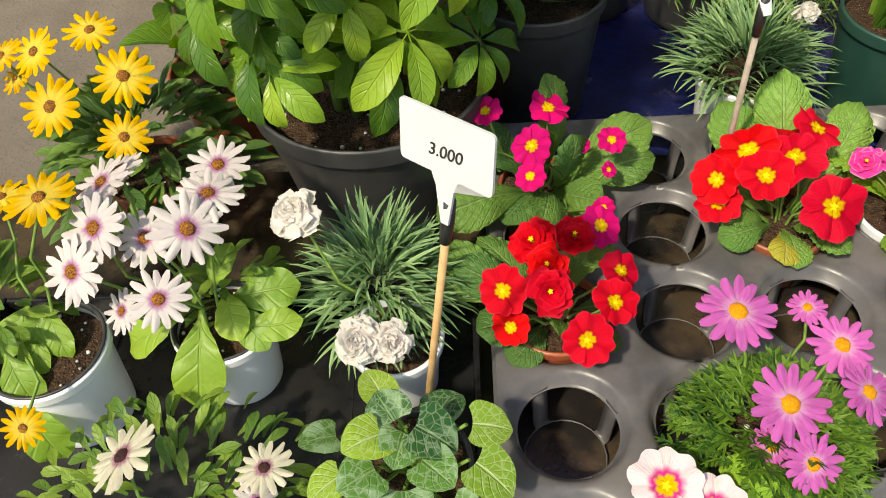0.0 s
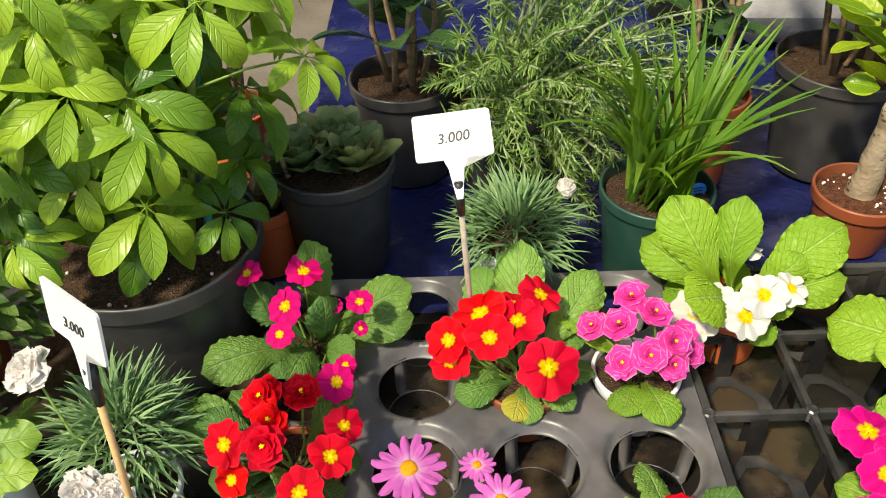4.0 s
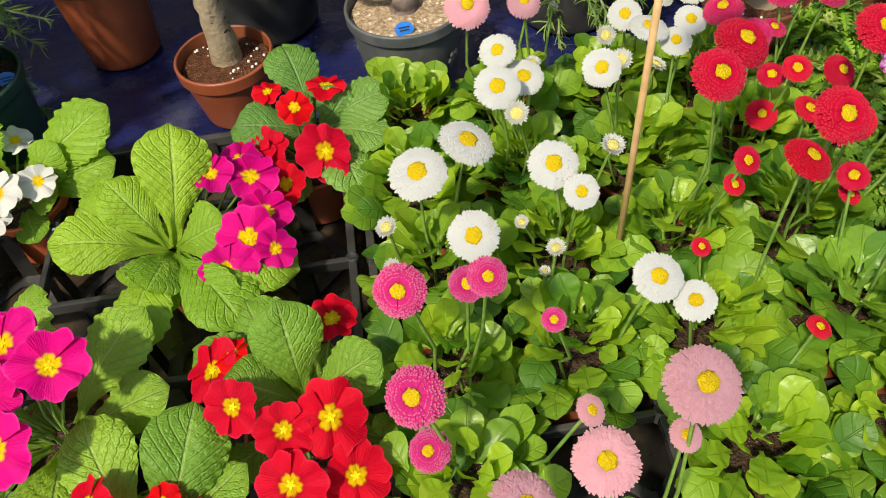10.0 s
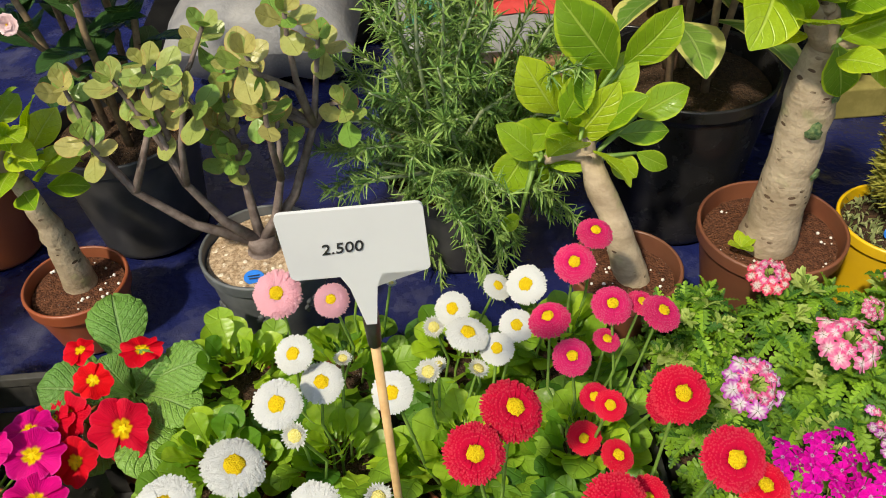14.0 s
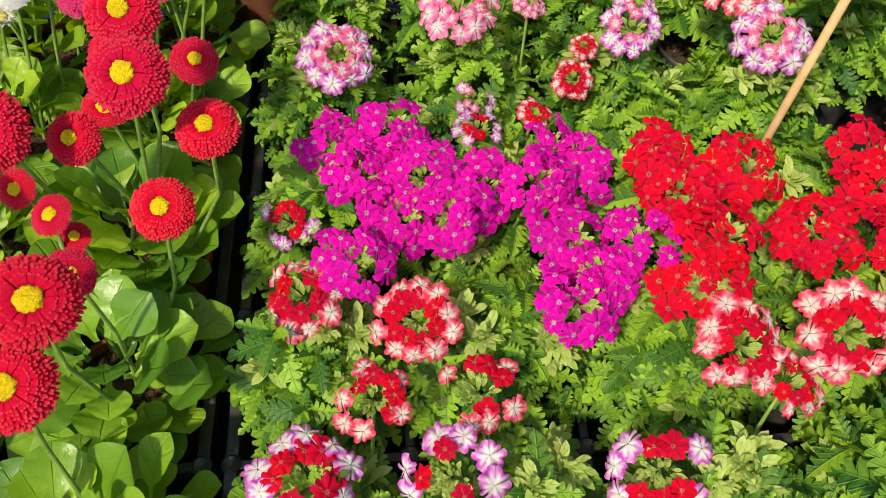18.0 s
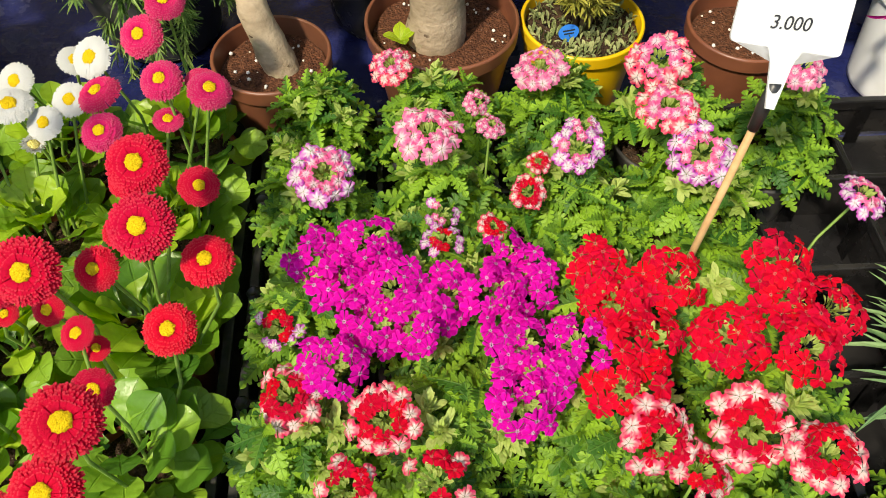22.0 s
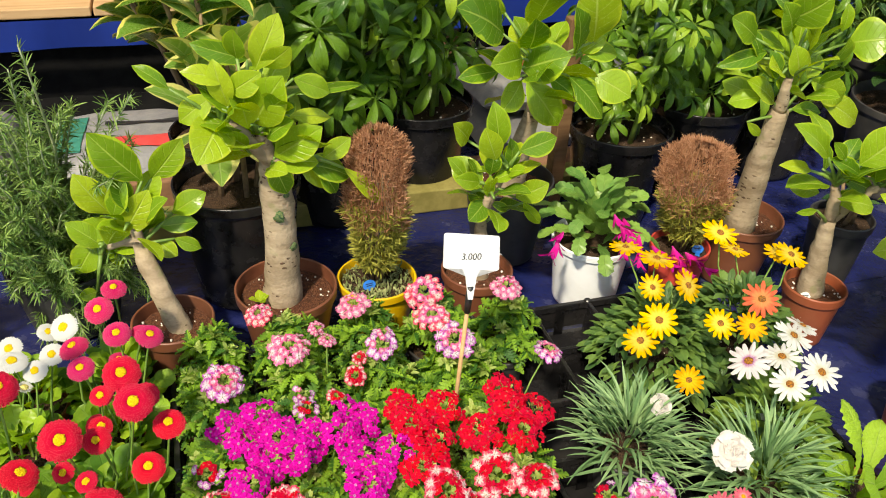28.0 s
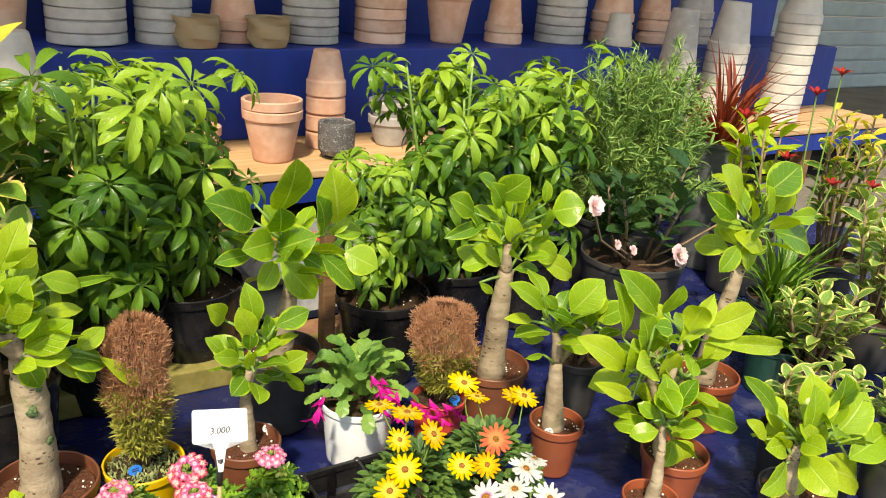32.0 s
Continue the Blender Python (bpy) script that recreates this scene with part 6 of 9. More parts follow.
primula(0.590, 0.310, "primula", "magenta_petal", [(0.539, 0.378, 0.133, 0.0243), (0.587, 0.329, 0.177, 0.0280), (0.627, 0.301, 0.181, 0.0274), (0.583, 0.292, 0.170, 0.0225), (0.536, 0.282, 0.173, 0.0215), (0.504, 0.282, 0.151, 0.0262), (0.596, 0.250, 0.170, 0.0267), (0.526, 0.325, 0.150, 0.0190), (0.505, 0.258, 0.112, 0.0170), (0.553, 0.355, 0.135, 0.0165)],
        [(0.574, 0.416, 0.140), (0.670, 0.374, 0.140), (0.688, 0.309, 0.120), (0.496, 0.284, 0.100), (0.607, 0.250, 0.092), (0.514, 0.246, 0.100), (0.505, 0.345, 0.110), (0.573, 0.206, 0.086), (0.618, 0.190, 0.118), (0.640, 0.268, 0.110)], "primula_leaf", label="magenta primrose with large flowers and lime leaves", wide=1.05)
primula(0.682, 0.478, "primula", "magenta_petal", [(0.750, 0.506, 0.136, 0.0235), (0.748, 0.440, 0.128, 0.0260), (0.718, 0.504, 0.148, 0.0192), (0.762, 0.468, 0.128, 0.0215), (0.729, 0.419, 0.116, 0.0253), (0.609, 0.536, 0.115, 0.0141), (0.768, 0.432, 0.118, 0.0180), (0.740, 0.532, 0.135, 0.0190)],
        [(0.691, 0.538, 0.184), (0.629, 0.503, 0.160), (0.577, 0.460, 0.137), (0.730, 0.456, 0.135), (0.648, 0.412, 0.120), (0.732, 0.382, 0.098), (0.784, 0.423, 0.095), (0.661, 0.398, 0.090), (0.575, 0.540, 0.100), (0.665, 0.400, 0.128), (0.739, 0.368, 0.100), (0.648, 0.360, 0.098)], "primula_lime", label="magenta primrose half hidden under big lime leaves", wide=1.3, heart=(0.673, 0.467, 0.100))
primula(0.672, 0.195, "primula", "red_petal", [(0.645, 0.220, 0.130, 0.0190), (0.691, 0.216, 0.122, 0.0140), (0.713, 0.205, 0.110, 0.0150), (0.633, 0.222, 0.102, 0.0170), (0.668, 0.180, 0.122, 0.0220), (0.700, 0.172, 0.118, 0.0220), (0.640, 0.175, 0.115, 0.0220)],
        [(0.629, 0.290, 0.128), (0.715, 0.282, 0.138), (0.745, 0.242, 0.110), (0.585, 0.232, 0.092), (0.745, 0.165, 0.095), (0.665, 0.115, 0.09), (0.60, 0.16, 0.09)], "primula_leaf", label="red primrose with crinkled green leaves in a tray cell", wide=1.15)
primula(0.776, 0.282, "primula", "red_petal", [(0.811, 0.249, 0.142, 0.0280), (0.780, 0.212, 0.127, 0.0245), (0.747, 0.262, 0.154, 0.0200), (0.779, 0.245, 0.142, 0.0195), (0.822, 0.217, 0.114, 0.0243), (0.814, 0.343, 0.126, 0.0200), (0.724, 0.310, 0.130, 0.0223), (0.741, 0.317, 0.138, 0.0150), (0.793, 0.206, 0.102, 0.0180)],
        [(0.784, 0.323, 0.185), (0.850, 0.297, 0.140), (0.738, 0.290, 0.148), (0.702, 0.340, 0.118), (0.744, 0.380, 0.120)], "primula_leaf", label="scarlet primrose with yellow eyes and upright green leaves", wide=1.25, heart=(0.787, 0.288, 0.100))
primula(0.795, 0.585, "primula", "red_petal", [(0.818, 0.529, 0.132, 0.0251), (0.778, 0.510, 0.117, 0.0190), (0.797, 0.557, 0.165, 0.0160), (0.825, 0.601, 0.150, 0.0190), (0.760, 0.555, 0.122, 0.0234), (0.769, 0.606, 0.150, 0.0150), (0.750, 0.550, 0.122, 0.0206)],
        [(0.783, 0.672, 0.155), (0.735, 0.574, 0.140), (0.884, 0.594, 0.140), (0.878, 0.548, 0.118), (0.845, 0.492, 0.105), (0.786, 0.600, 0.145), (0.845, 0.597, 0.145), (0.715, 0.630, 0.090)], "primula_grey", label="red primrose with grey-green crinkled leaves at the tray's back", wide=1.25, heart=(0.806, 0.588, 0.105))

# ---- cyclamen ----


def heart_arrays(seed):
    V, F, T = leaf_arrays(1.0, (0.42, 0.56, 0.62, 0.61, 0.56, 0.46, 0.30, 0.03), 9, 10, 0.12, 0.5, 0.012, seed=seed)
    V[:, 1] -= 0.24 * (V[:, 0] / 0.62) ** 2 * (1 - T[:, 1])
    return V, F, T


def cyclamen(x, y, leaves, label):
    root = thing("cyclamen_plant", x, y, 0.009, label, "potted plant")
    potted(root, "black_plastic", 0.045, 0.066, fill=0.9)
    dark = [mesh_of("heart_leaf", *heart_arrays(s)[:2], M["cyclamen_leaf"], heart_arrays(s)[2]) for s in range(2)]
    lime = [mesh_of("heart_leaf", *heart_arrays(s)[:2], M["cyclamen_lime"], heart_arrays(s)[2]) for s in range(2)]
    for k, (lx, ly, lz, s) in enumerate(leaves):
        p = Vector((lx - x, ly - y, lz - 0.009))
        yaw = math.atan2(p.y, p.x) - math.pi / 2
        back = Vector((-math.sin(yaw), math.cos(yaw), 0)) * s * 0.45
        part("leaf", RNG.choice(lime if (k * 7) % 10 > 5 else dark), root, aim(p - back * 0.8, yaw + jit(0.4), 0.05 + 0.25 * math.sin(yaw) + jit(0.25), s * 0.62, jit(0.35)))
        stem_to("stem", root, (p.x * 0.1, p.y * 0.1, 0.06), p - back, 0.0015)


cyclamen(-0.058, 0.272, [(-0.125, 0.277, 0.11, 0.045), (-0.092, 0.265, 0.125, 0.05), (-0.078, 0.293, 0.12, 0.046), (-0.030, 0.271, 0.13, 0.056), (0.006, 0.279, 0.12, 0.048), (-0.061, 0.253, 0.125, 0.044), (-0.037, 0.236, 0.12, 0.046),
                         (0.008, 0.239, 0.12, 0.055), (-0.117, 0.238, 0.11, 0.045), (-0.090, 0.234, 0.115, 0.048), (-0.030, 0.310, 0.10, 0.046), (-0.086, 0.326, 0.10, 0.042), (-0.06, 0.22, 0.10, 0.05), (-0.02, 0.21, 0.10, 0.05), (-0.1, 0.21, 0.1, 0.05)],
         "cyclamen with marbled heart-shaped leaves and no flowers")

# ---- daisies and carnations beside the first sign ----
osteospermum(-0.325, 0.585, "yellow_ray", [(-0.340, 0.618, 0.231, 0.92), (-0.294, 0.553, 0.227), (-0.292, 0.509, 0.198, 0.95), (-0.387, 0.598, 0.225, 1.03), (-0.355, 0.532, 0.215, 1.07), (-0.441, 0.631, 0.200, 0.92), (-0.434, 0.624, 0.180, 0.7)], 0.2, "bushy daisy with golden yellow flowers in a terracotta pot", "osteo_dark", "terracotta_plastic", n=300, spread=0.085, top=0.08, size=0.026)
osteospermum(-0.350, 0.362, "yellow_ray", [(-0.313, 0.404, 0.235), (-0.372, 0.442, 0.200, 0.9), (-0.330, 0.279, 0.130, 0.62)], 0.2, "leggy yellow daisy in a white plastic pot of dark soil", "osteo_leaf", "white_plastic", 0.049, 0.1, n=100, spread=0.042, top=0.07, size=0.028, leaf_size=0.036, shift=(-0.052, 0.022), rim="black_plastic",
             blades=[(-0.349, 0.390, 0.13, -0.368, 0.353, 0.1, 0.9), (-0.349, 0.390, 0.13, -0.331, 0.355, 0.1, 0.75), (-0.372, 0.350, 0.125, -0.349, 0.318, 0.09, 1.0), (-0.365, 0.325, 0.10, -0.343, 0.300, 0.04, 0.9), (-0.363, 0.392, 0.13, -0.393, 0.354, 0.1, 0.8), (-0.355, 0.37, 0.12, -0.349, 0.340, 0.1, 0.8)])
osteospermum(-0.217, 0.394, "blush_ray", [(-0.274, 0.386, 0.220), (-0.244, 0.390, 0.203, 0.97), (-0.209, 0.388, 0.213, 1.08), (-0.199, 0.419, 0.217, 1.03), (-0.291, 0.363, 0.200, 1.08), (-0.227, 0.343, 0.190, 0.92), (-0.200, 0.457, 0.210, 0.96), (-0.292, 0.449, 0.205, 1.0), (-0.265, 0.353, 0.165, 0.7), (-0.285, 0.468, 0.200, 0.8)], 0.185, "pale pink and white daisies in a white plastic pot", "osteo_leaf", "white_plastic", 0.043, 0.085, n=42, spread=0.030, top=0.055, size=0.026, leaf_size=0.028, shift=(0.012, 0.024), rim="black_plastic", up=0.85,
             blades=[(-0.195, 0.368, 0.110, -0.143, 0.376, 0.115, 0.9), (-0.205, 0.395, 0.120, -0.146, 0.403, 0.125, 1.05), (-0.208, 0.402, 0.125, -0.191, 0.360, 0.112, 1.1), (-0.216, 0.393, 0.13, -0.201, 0.430, 0.15, 0.9), (-0.225, 0.385, 0.12, -0.232, 0.330, 0.060, 0.9), (-0.239, 0.38, 0.12, -0.291, 0.37, 0.09, 0.9), (-0.20, 0.39, 0.12, -0.17, 0.355, 0.105, 1.0)])
osteospermum(-0.200, 0.205, "cream_ray", [(-0.242, 0.245, 0.150), (-0.153, 0.246, 0.125, 0.8), (-0.159, 0.228, 0.110, 0.72, "blush_ray")], 0.15, "cream daisy with dark centres and small green leaves", "osteo_leaf", "black_plastic", 0.043, 0.066, n=210, spread=0.105, top=0.035, size=0.027, eye="dark_eye", leaf_size=0.026, shift=(-0.035, 0.03))
dianthus(-0.074, 0.382, [(-0.137, 0.417, 0.190, 0.0213), (-0.097, 0.352, 0.118, 0.0205), (-0.072, 0.352, 0.116, 0.0180)], "white carnation with spiky blue-green leaves in a white pot", n=420, length=0.052, pot_h=0.072, top=0.065, spread=0.034, shift=(-0.012, 0.036))
osteospermum(0.200, 0.275, "pink_ray", [(0.170, 0.323, 0.178), (0.236, 0.302, 0.165, 0.82), (0.196, 0.267, 0.151, 1.0), (0.208, 0.236, 0.128, 0.85), (0.241, 0.266, 0.165, 0.78), (0.220, 0.330, 0.170, 0.55), (0.188, 0.253, 0.120, 0.6)], 0.176, "pink marguerite with orange centres and ferny leaves", "feather_leaf", "black_plastic", 0.044, 0.066, n=330, spread=0.056, top=0.062, size=0.0262, kind="marguerite", arrays=CUT, leaf_size=0.028, name="marguerite_plant")

# ---- double daisies ----
COLS_C = [0.897, 1.000, 1.104, 1.207]
ROWS_C = [0.602, 0.502, 0.402, 0.302, 0.202, 0.102]
W, P, R, L, D = "pompon_white", "pompon_pink", "pompon_rose", "pompon_pale", "pompon_red"


def blooms(mat, kind, places):
    return [(x, y, z, r, "flat_pompon" if kind == "pompon" and r < 0.0131 else kind, mat) for x, y, z, r in places]


POMPONS = blooms(W, "flat_pompon", [(0.897, 0.404, 0.206, 0.0228), (0.938, 0.435, 0.201, 0.0220), (0.998, 0.395, 0.203, 0.0187), (1.013, 0.368, 0.198, 0.0140), (0.930, 0.354, 0.184, 0.0185), (1.045, 0.285, 0.192, 0.0188), (1.068, 0.271, 0.178, 0.0155), (0.979, 0.519, 0.220, 0.0150), (0.998, 0.505, 0.200, 0.0170), (0.970, 0.472, 0.221, 0.0180)])
POMPONS += blooms(W, "flat_pompon", [(1.054, 0.471, 0.225, 0.0165), (1.105, 0.575, 0.197, 0.0150), (1.145, 0.597, 0.197, 0.0135), (1.168, 0.581, 0.213, 0.0180), (1.155, 0.546, 0.202, 0.0140), (1.114, 0.536, 0.207, 0.0170), (1.137, 0.529, 0.195, 0.0145)])
POMPONS += blooms(W, "half_open", [(1.042, 0.393, 0.215, 0.0095), (0.867, 0.392, 0.166, 0.0098), (0.988, 0.338, 0.175, 0.0075), (0.867, 0.359, 0.157, 0.0078), (0.973, 0.392, 0.148, 0.0065), (0.981, 0.342, 0.144, 0.0055), (0.982, 0.453, 0.208, 0.0108), (1.121, 0.526, 0.175, 0.0095), (1.081, 0.505, 0.203, 0.0098), (1.089, 0.529, 0.180, 0.0085), (1.088, 0.572, 0.180, 0.0094), (1.052, 0.630, 0.180, 0.0060), (1.012, 0.536, 0.190, 0.0075)])
POMPONS += blooms(P, "pompon", [(0.874, 0.269, 0.243, 0.0180), (0.916, 0.282, 0.222, 0.0122), (0.927, 0.265, 0.248, 0.0132), (0.874, 0.208, 0.220, 0.0176), (0.876, 0.204, 0.158, 0.0138), (0.969, 0.264, 0.193, 0.0092)])
POMPONS += blooms(L, "pompon", [(1.028, 0.174, 0.242, 0.0220), (0.971, 0.151, 0.218, 0.0185), (0.980, 0.208, 0.169, 0.0110), (1.023, 0.167, 0.199, 0.0108), (0.923, 0.141, 0.200, 0.0191), (0.963, 0.579, 0.227, 0.0195), (1.009, 0.557, 0.237, 0.0152), (1.029, 0.610, 0.220, 0.0181)])
POMPONS += blooms(R, "pompon", [(1.228, 0.605, 0.242, 0.0145), (1.209, 0.588, 0.226, 0.0165), (1.181, 0.541, 0.210, 0.0180), (1.230, 0.541, 0.222, 0.0158), (1.266, 0.529, 0.221, 0.0174), (1.257, 0.548, 0.214, 0.0128), (1.227, 0.533, 0.190, 0.0110), (1.191, 0.500, 0.212, 0.0152)])
POMPONS += blooms(D, "pompon", [(1.131, 0.407, 0.279, 0.0200), (1.105, 0.379, 0.278, 0.0198), (1.209, 0.487, 0.177, 0.0125), (1.199, 0.469, 0.150, 0.0135), (1.244, 0.421, 0.262, 0.0195), (1.257, 0.469, 0.185, 0.0158), (1.258, 0.365, 0.271, 0.0200), (1.286, 0.367, 0.232, 0.0173), (1.215, 0.373, 0.221, 0.0151), (1.263, 0.332, 0.212, 0.0158), (1.187, 0.354, 0.248, 0.0200), (1.229, 0.258, 0.248, 0.0195), (1.222, 0.227, 0.233, 0.0192), (1.152, 0.325, 0.240, 0.0174)])
POMPONS += blooms(D, "pompon", [(1.141, 0.376, 0.195, 0.0104), (1.098, 0.334, 0.154, 0.0084), (1.180, 0.359, 0.199, 0.0111), (1.203, 0.339, 0.201, 0.0113), (1.226, 0.293, 0.215, 0.0128), (1.136, 0.376, 0.170, 0.0090), (1.211, 0.425, 0.190, 0.0125), (1.207, 0.340, 0.180, 0.0085), (1.153, 0.252, 0.150, 0.0088), (1.212, 0.458, 0.205, 0.0127)])
BELLIS_LABEL = {W: "white double daisies with yellow centres over spoon leaves", P: "bright pink double daisies over spoon-shaped leaves", R: "rose-red double daisies on tall stems over green leaves", L: "pale pink double daisies over bright green leaves", D: "dark red double daisies with yellow centres on tall stems", None: "double daisy with fresh green leaves and no flowers"}
for cy in ROWS_C:
    for cx in COLS_C:
        if (cx, cy) == (1.000, 0.202):
            continue
        own = [f for f in POMPONS if min(((f[0] - a) ** 2 + (f[1] - b) ** 2, a, b) for a in COLS_C for b in ROWS_C if (a, b) != (1.000, 0.202))[1:] == (cx, cy)]
        kinds = [f[5] for f in own]
        bellis(cx + jit(0.004), cy + jit(0.004), own, BELLIS_LABEL[max(set(kinds), key=kinds.count) if kinds else None], 36 if cx > 1.15 and cy < 0.45 else 44, lush=1.25 if cx > 1.15 and cy < 0.45 else 1.0)

# ---- verbenas ----
COLS_D = [1.330, 1.436, 1.543, 1.649]
HEADS = [(x, y, 0.164 + 0.005 * math.sin(x * 90 + y * 70), 0.0178, "verbena_purple", None, 0.0) for x, y in [(1.342, 0.418), (1.378, 0.427), (1.361, 0.394), (1.395, 0.384), (1.381, 0.365), (1.411, 0.358), (1.432, 0.383), (1.475, 0.413), (1.491, 0.393), (1.465, 0.378), (1.355, 0.329), (1.478, 0.339), (1.516, 0.336), (1.476, 0.296), (1.491, 0.317)]]
HEADS += [(x, y, 0.172, 0.0190, "verbena_red", None, 0.0) for x, y in [(1.543, 0.389), (1.545, 0.365), (1.588, 0.377), (1.563, 0.331), (1.617, 0.331), (1.542, 0.300), (1.666, 0.386), (1.662, 0.361), (1.664, 0.322), (1.69, 0.35)]]
HEADS += [(x, y, z, r, "verbena_candy", "verbena_crimson", gap) for x, y, z, r, gap in [(1.388, 0.290, 0.166, 0.0185, 0.3), (1.327, 0.313, 0.156, 0.0175, 0.3), (1.556, 0.267, 0.167, 0.0190, 0.3), (1.614, 0.270, 0.170, 0.0205, 0.3), (1.650, 0.247, 0.176, 0.0180, 0.3), (1.582, 0.250, 0.152, 0.0150, 0.85), (1.418, 0.251, 0.158, 0.0180, 0.7), (1.365, 0.247, 0.163, 0.0165, 0.85)]]
HEADS += [(x, y, z, r, "verbena_lilac", "verbena_rose" if y > 0.45 else "verbena_crimson", gap) for x, y, z, r, gap in [(1.343, 0.500, 0.160, 0.0195, 0.3), (1.332, 0.207, 0.162, 0.0200, 0.3), (1.503, 0.206, 0.158, 0.0195, 0.75), (1.402, 0.206, 0.162, 0.0190, 0.75), (1.638, 0.496, 0.171, 0.0200, 0.3), (1.433, 0.462, 0.155, 0.0105, 0.8), (1.433, 0.430, 0.160, 0.0115, 0.8), (1.315, 0.372, 0.148, 0.0130, 0.75), (1.752, 0.452, 0.165, 0.0150, 0.3), (1.541, 0.500, 0.178, 0.0150, 0.9), (1.548, 0.521, 0.180, 0.0110, 0.9)]]
HEADS += [(x, y, z, r, "verbena_blush", "verbena_rose", 0.3) for x, y, z, r in [(1.426, 0.521, 0.178, 0.0195), (1.467, 0.561, 0.173, 0.0085), (1.476, 0.531, 0.175, 0.0090), (1.525, 0.602, 0.169, 0.0165)]]
HEADS += [(x, y, z, r, "verbena_candy", "verbena_crimson" if y < 0.53 else "verbena_rose", 0.3) for x, y, z, r in [(1.625, 0.596, 0.179, 0.0205), (1.618, 0.536, 0.182, 0.0185), (1.399, 0.617, 0.165, 0.0145), (1.503, 0.481, 0.152, 0.0110), (1.513, 0.503, 0.162, 0.0075), (1.470, 0.440, 0.162, 0.0090)]]
for cy in ROWS_C:
    for cx in COLS_D:
        own = [h for h in HEADS if min(((h[0] - a) ** 2 + (h[1] - b) ** 2, a, b) for a in COLS_D for b in ROWS_C)[1:] == (cx, cy)]
        kinds = {h[4] for h in own}
        word = "purple-pink" if "verbena_purple" in kinds else "scarlet" if "verbena_red" in kinds else "red and white" if "verbena_candy" in kinds else "pink and white" if kinds else ""
        verbena(cx, cy, own, (word + " verbena in bloom over toothed green leaves") if word else "verbena in bud with toothed green leaves", buds=6 if own else 10, spread=0.040 if cx < 1.35 else 0.049)
verbena(1.755, 0.205, [(1.755, 0.187, 0.178, 0.022, "verbena_lilac", "verbena_rose", 0.3), (1.724, 0.221, 0.159, 0.014, "verbena_lilac", "verbena_crimson", 0.7)], "purple and white ringed verbena over green leaves")
verbena(1.742, 0.575, [(1.747, 0.590, 0.170, 0.0175, "verbena_blush", "verbena_rose", 0.3)], "pink verbena over toothed leaves at the tray's back", n=380, spread=0.045, buds=4)

# ---- daisies and carnations past the verbenas ----
osteospermum(1.930, 0.470, "yellow_ray", [(1.910, 0.559, 0.234), (1.939, 0.523, 0.234, 1.1), (1.880, 0.437, 0.255, 0.75), (1.944, 0.450, 0.238), (1.858, 0.380, 0.250, 0.95), (1.834, 0.375, 0.227, 0.95), (1.946, 0.375, 0.232, 0.9), (1.905, 0.355, 0.164, 0.8, "amber_ray")], 0.243, "tall daisy with golden yellow flowers and dark leaves", "osteo_dark", "black_plastic", 0.05, 0.09, n=620, spread=0.080, top=0.10, size=0.0255, leaf_size=0.029)
osteospermum(2.060, 0.470, "yellow_ray", [(2.065, 0.559, 0.236, 1.12), (2.066, 0.521, 0.231, 0.8), (2.134, 0.486, 0.235, 1.05), (2.130, 0.505, 0.225, 0.9), (2.009, 0.386, 0.251, 0.95, "coral_ray"), (1.967, 0.345, 0.247, 0.8, "amber_ray")], 0.24, "daisy with yellow and coral flowers and dark leaves", "osteo_dark", "black_plastic", 0.05, 0.09, n=620, spread=0.080, top=0.10, size=0.0255, leaf_size=0.029)
osteospermum(2.010, 0.300, "blush_ray", [(1.944, 0.310, 0.226), (1.990, 0.308, 0.225, 0.9, "ivory_ray"), (1.973, 0.268, 0.220, 0.9, "ivory_ray"), (2.036, 0.344, 0.220, 1.0, "ivory_ray"), (2.035, 0.285, 0.210, 1.0, "ivory_ray"), (2.066, 0.363, 0.215, 0.9, "ivory_ray")], 0.22, "white daisies with orange centres over green leaves", "osteo_leaf", "white_plastic", 0.045, 0.08, n=300, spread=0.06, top=0.07, size=0.0265, leaf_size=0.034)
dianthus(1.820, 0.335, [(1.856, 0.337, 0.150, 0.016)], "spiky blue-green carnation plant with one fading bloom", "black_plastic", n=240, length=0.070, top=0.05, spread=0.040)
dianthus(1.950, 0.240, [(1.878, 0.227, 0.177, 0.0235)], "spiky blue-green carnation plant with a white bloom", "black_plastic", n=290, length=0.074, top=0.055, spread=0.045)
primula(2.075, 0.205, "primula", "pink_petal", [], [(2.075 + 0.075 * math.cos(k * 0.75), 0.205 + 0.075 * math.sin(k * 0.75), 0.11 + 0.05 * (k % 3) / 2) for k in range(8)], "primula_lime", label="primrose with long lime leaves and no flowers")
osteospermum(1.880, 0.125, "salmon_ray", [(1.822, 0.125, 0.192, 1.1), (1.825, 0.165, 0.178, 0.62), (1.859, 0.173, 0.170, 0.5), (1.90, 0.10, 0.15, 0.9)], 0.14, "pink marguerite with small salmon flowers and fine leaves", "feather_leaf", "black_plastic", 0.044, 0.066, n=260, spread=0.06, top=0.04, size=0.0235, kind="marguerite", arrays=CUT, leaf_size=0.028, name="marguerite_plant")

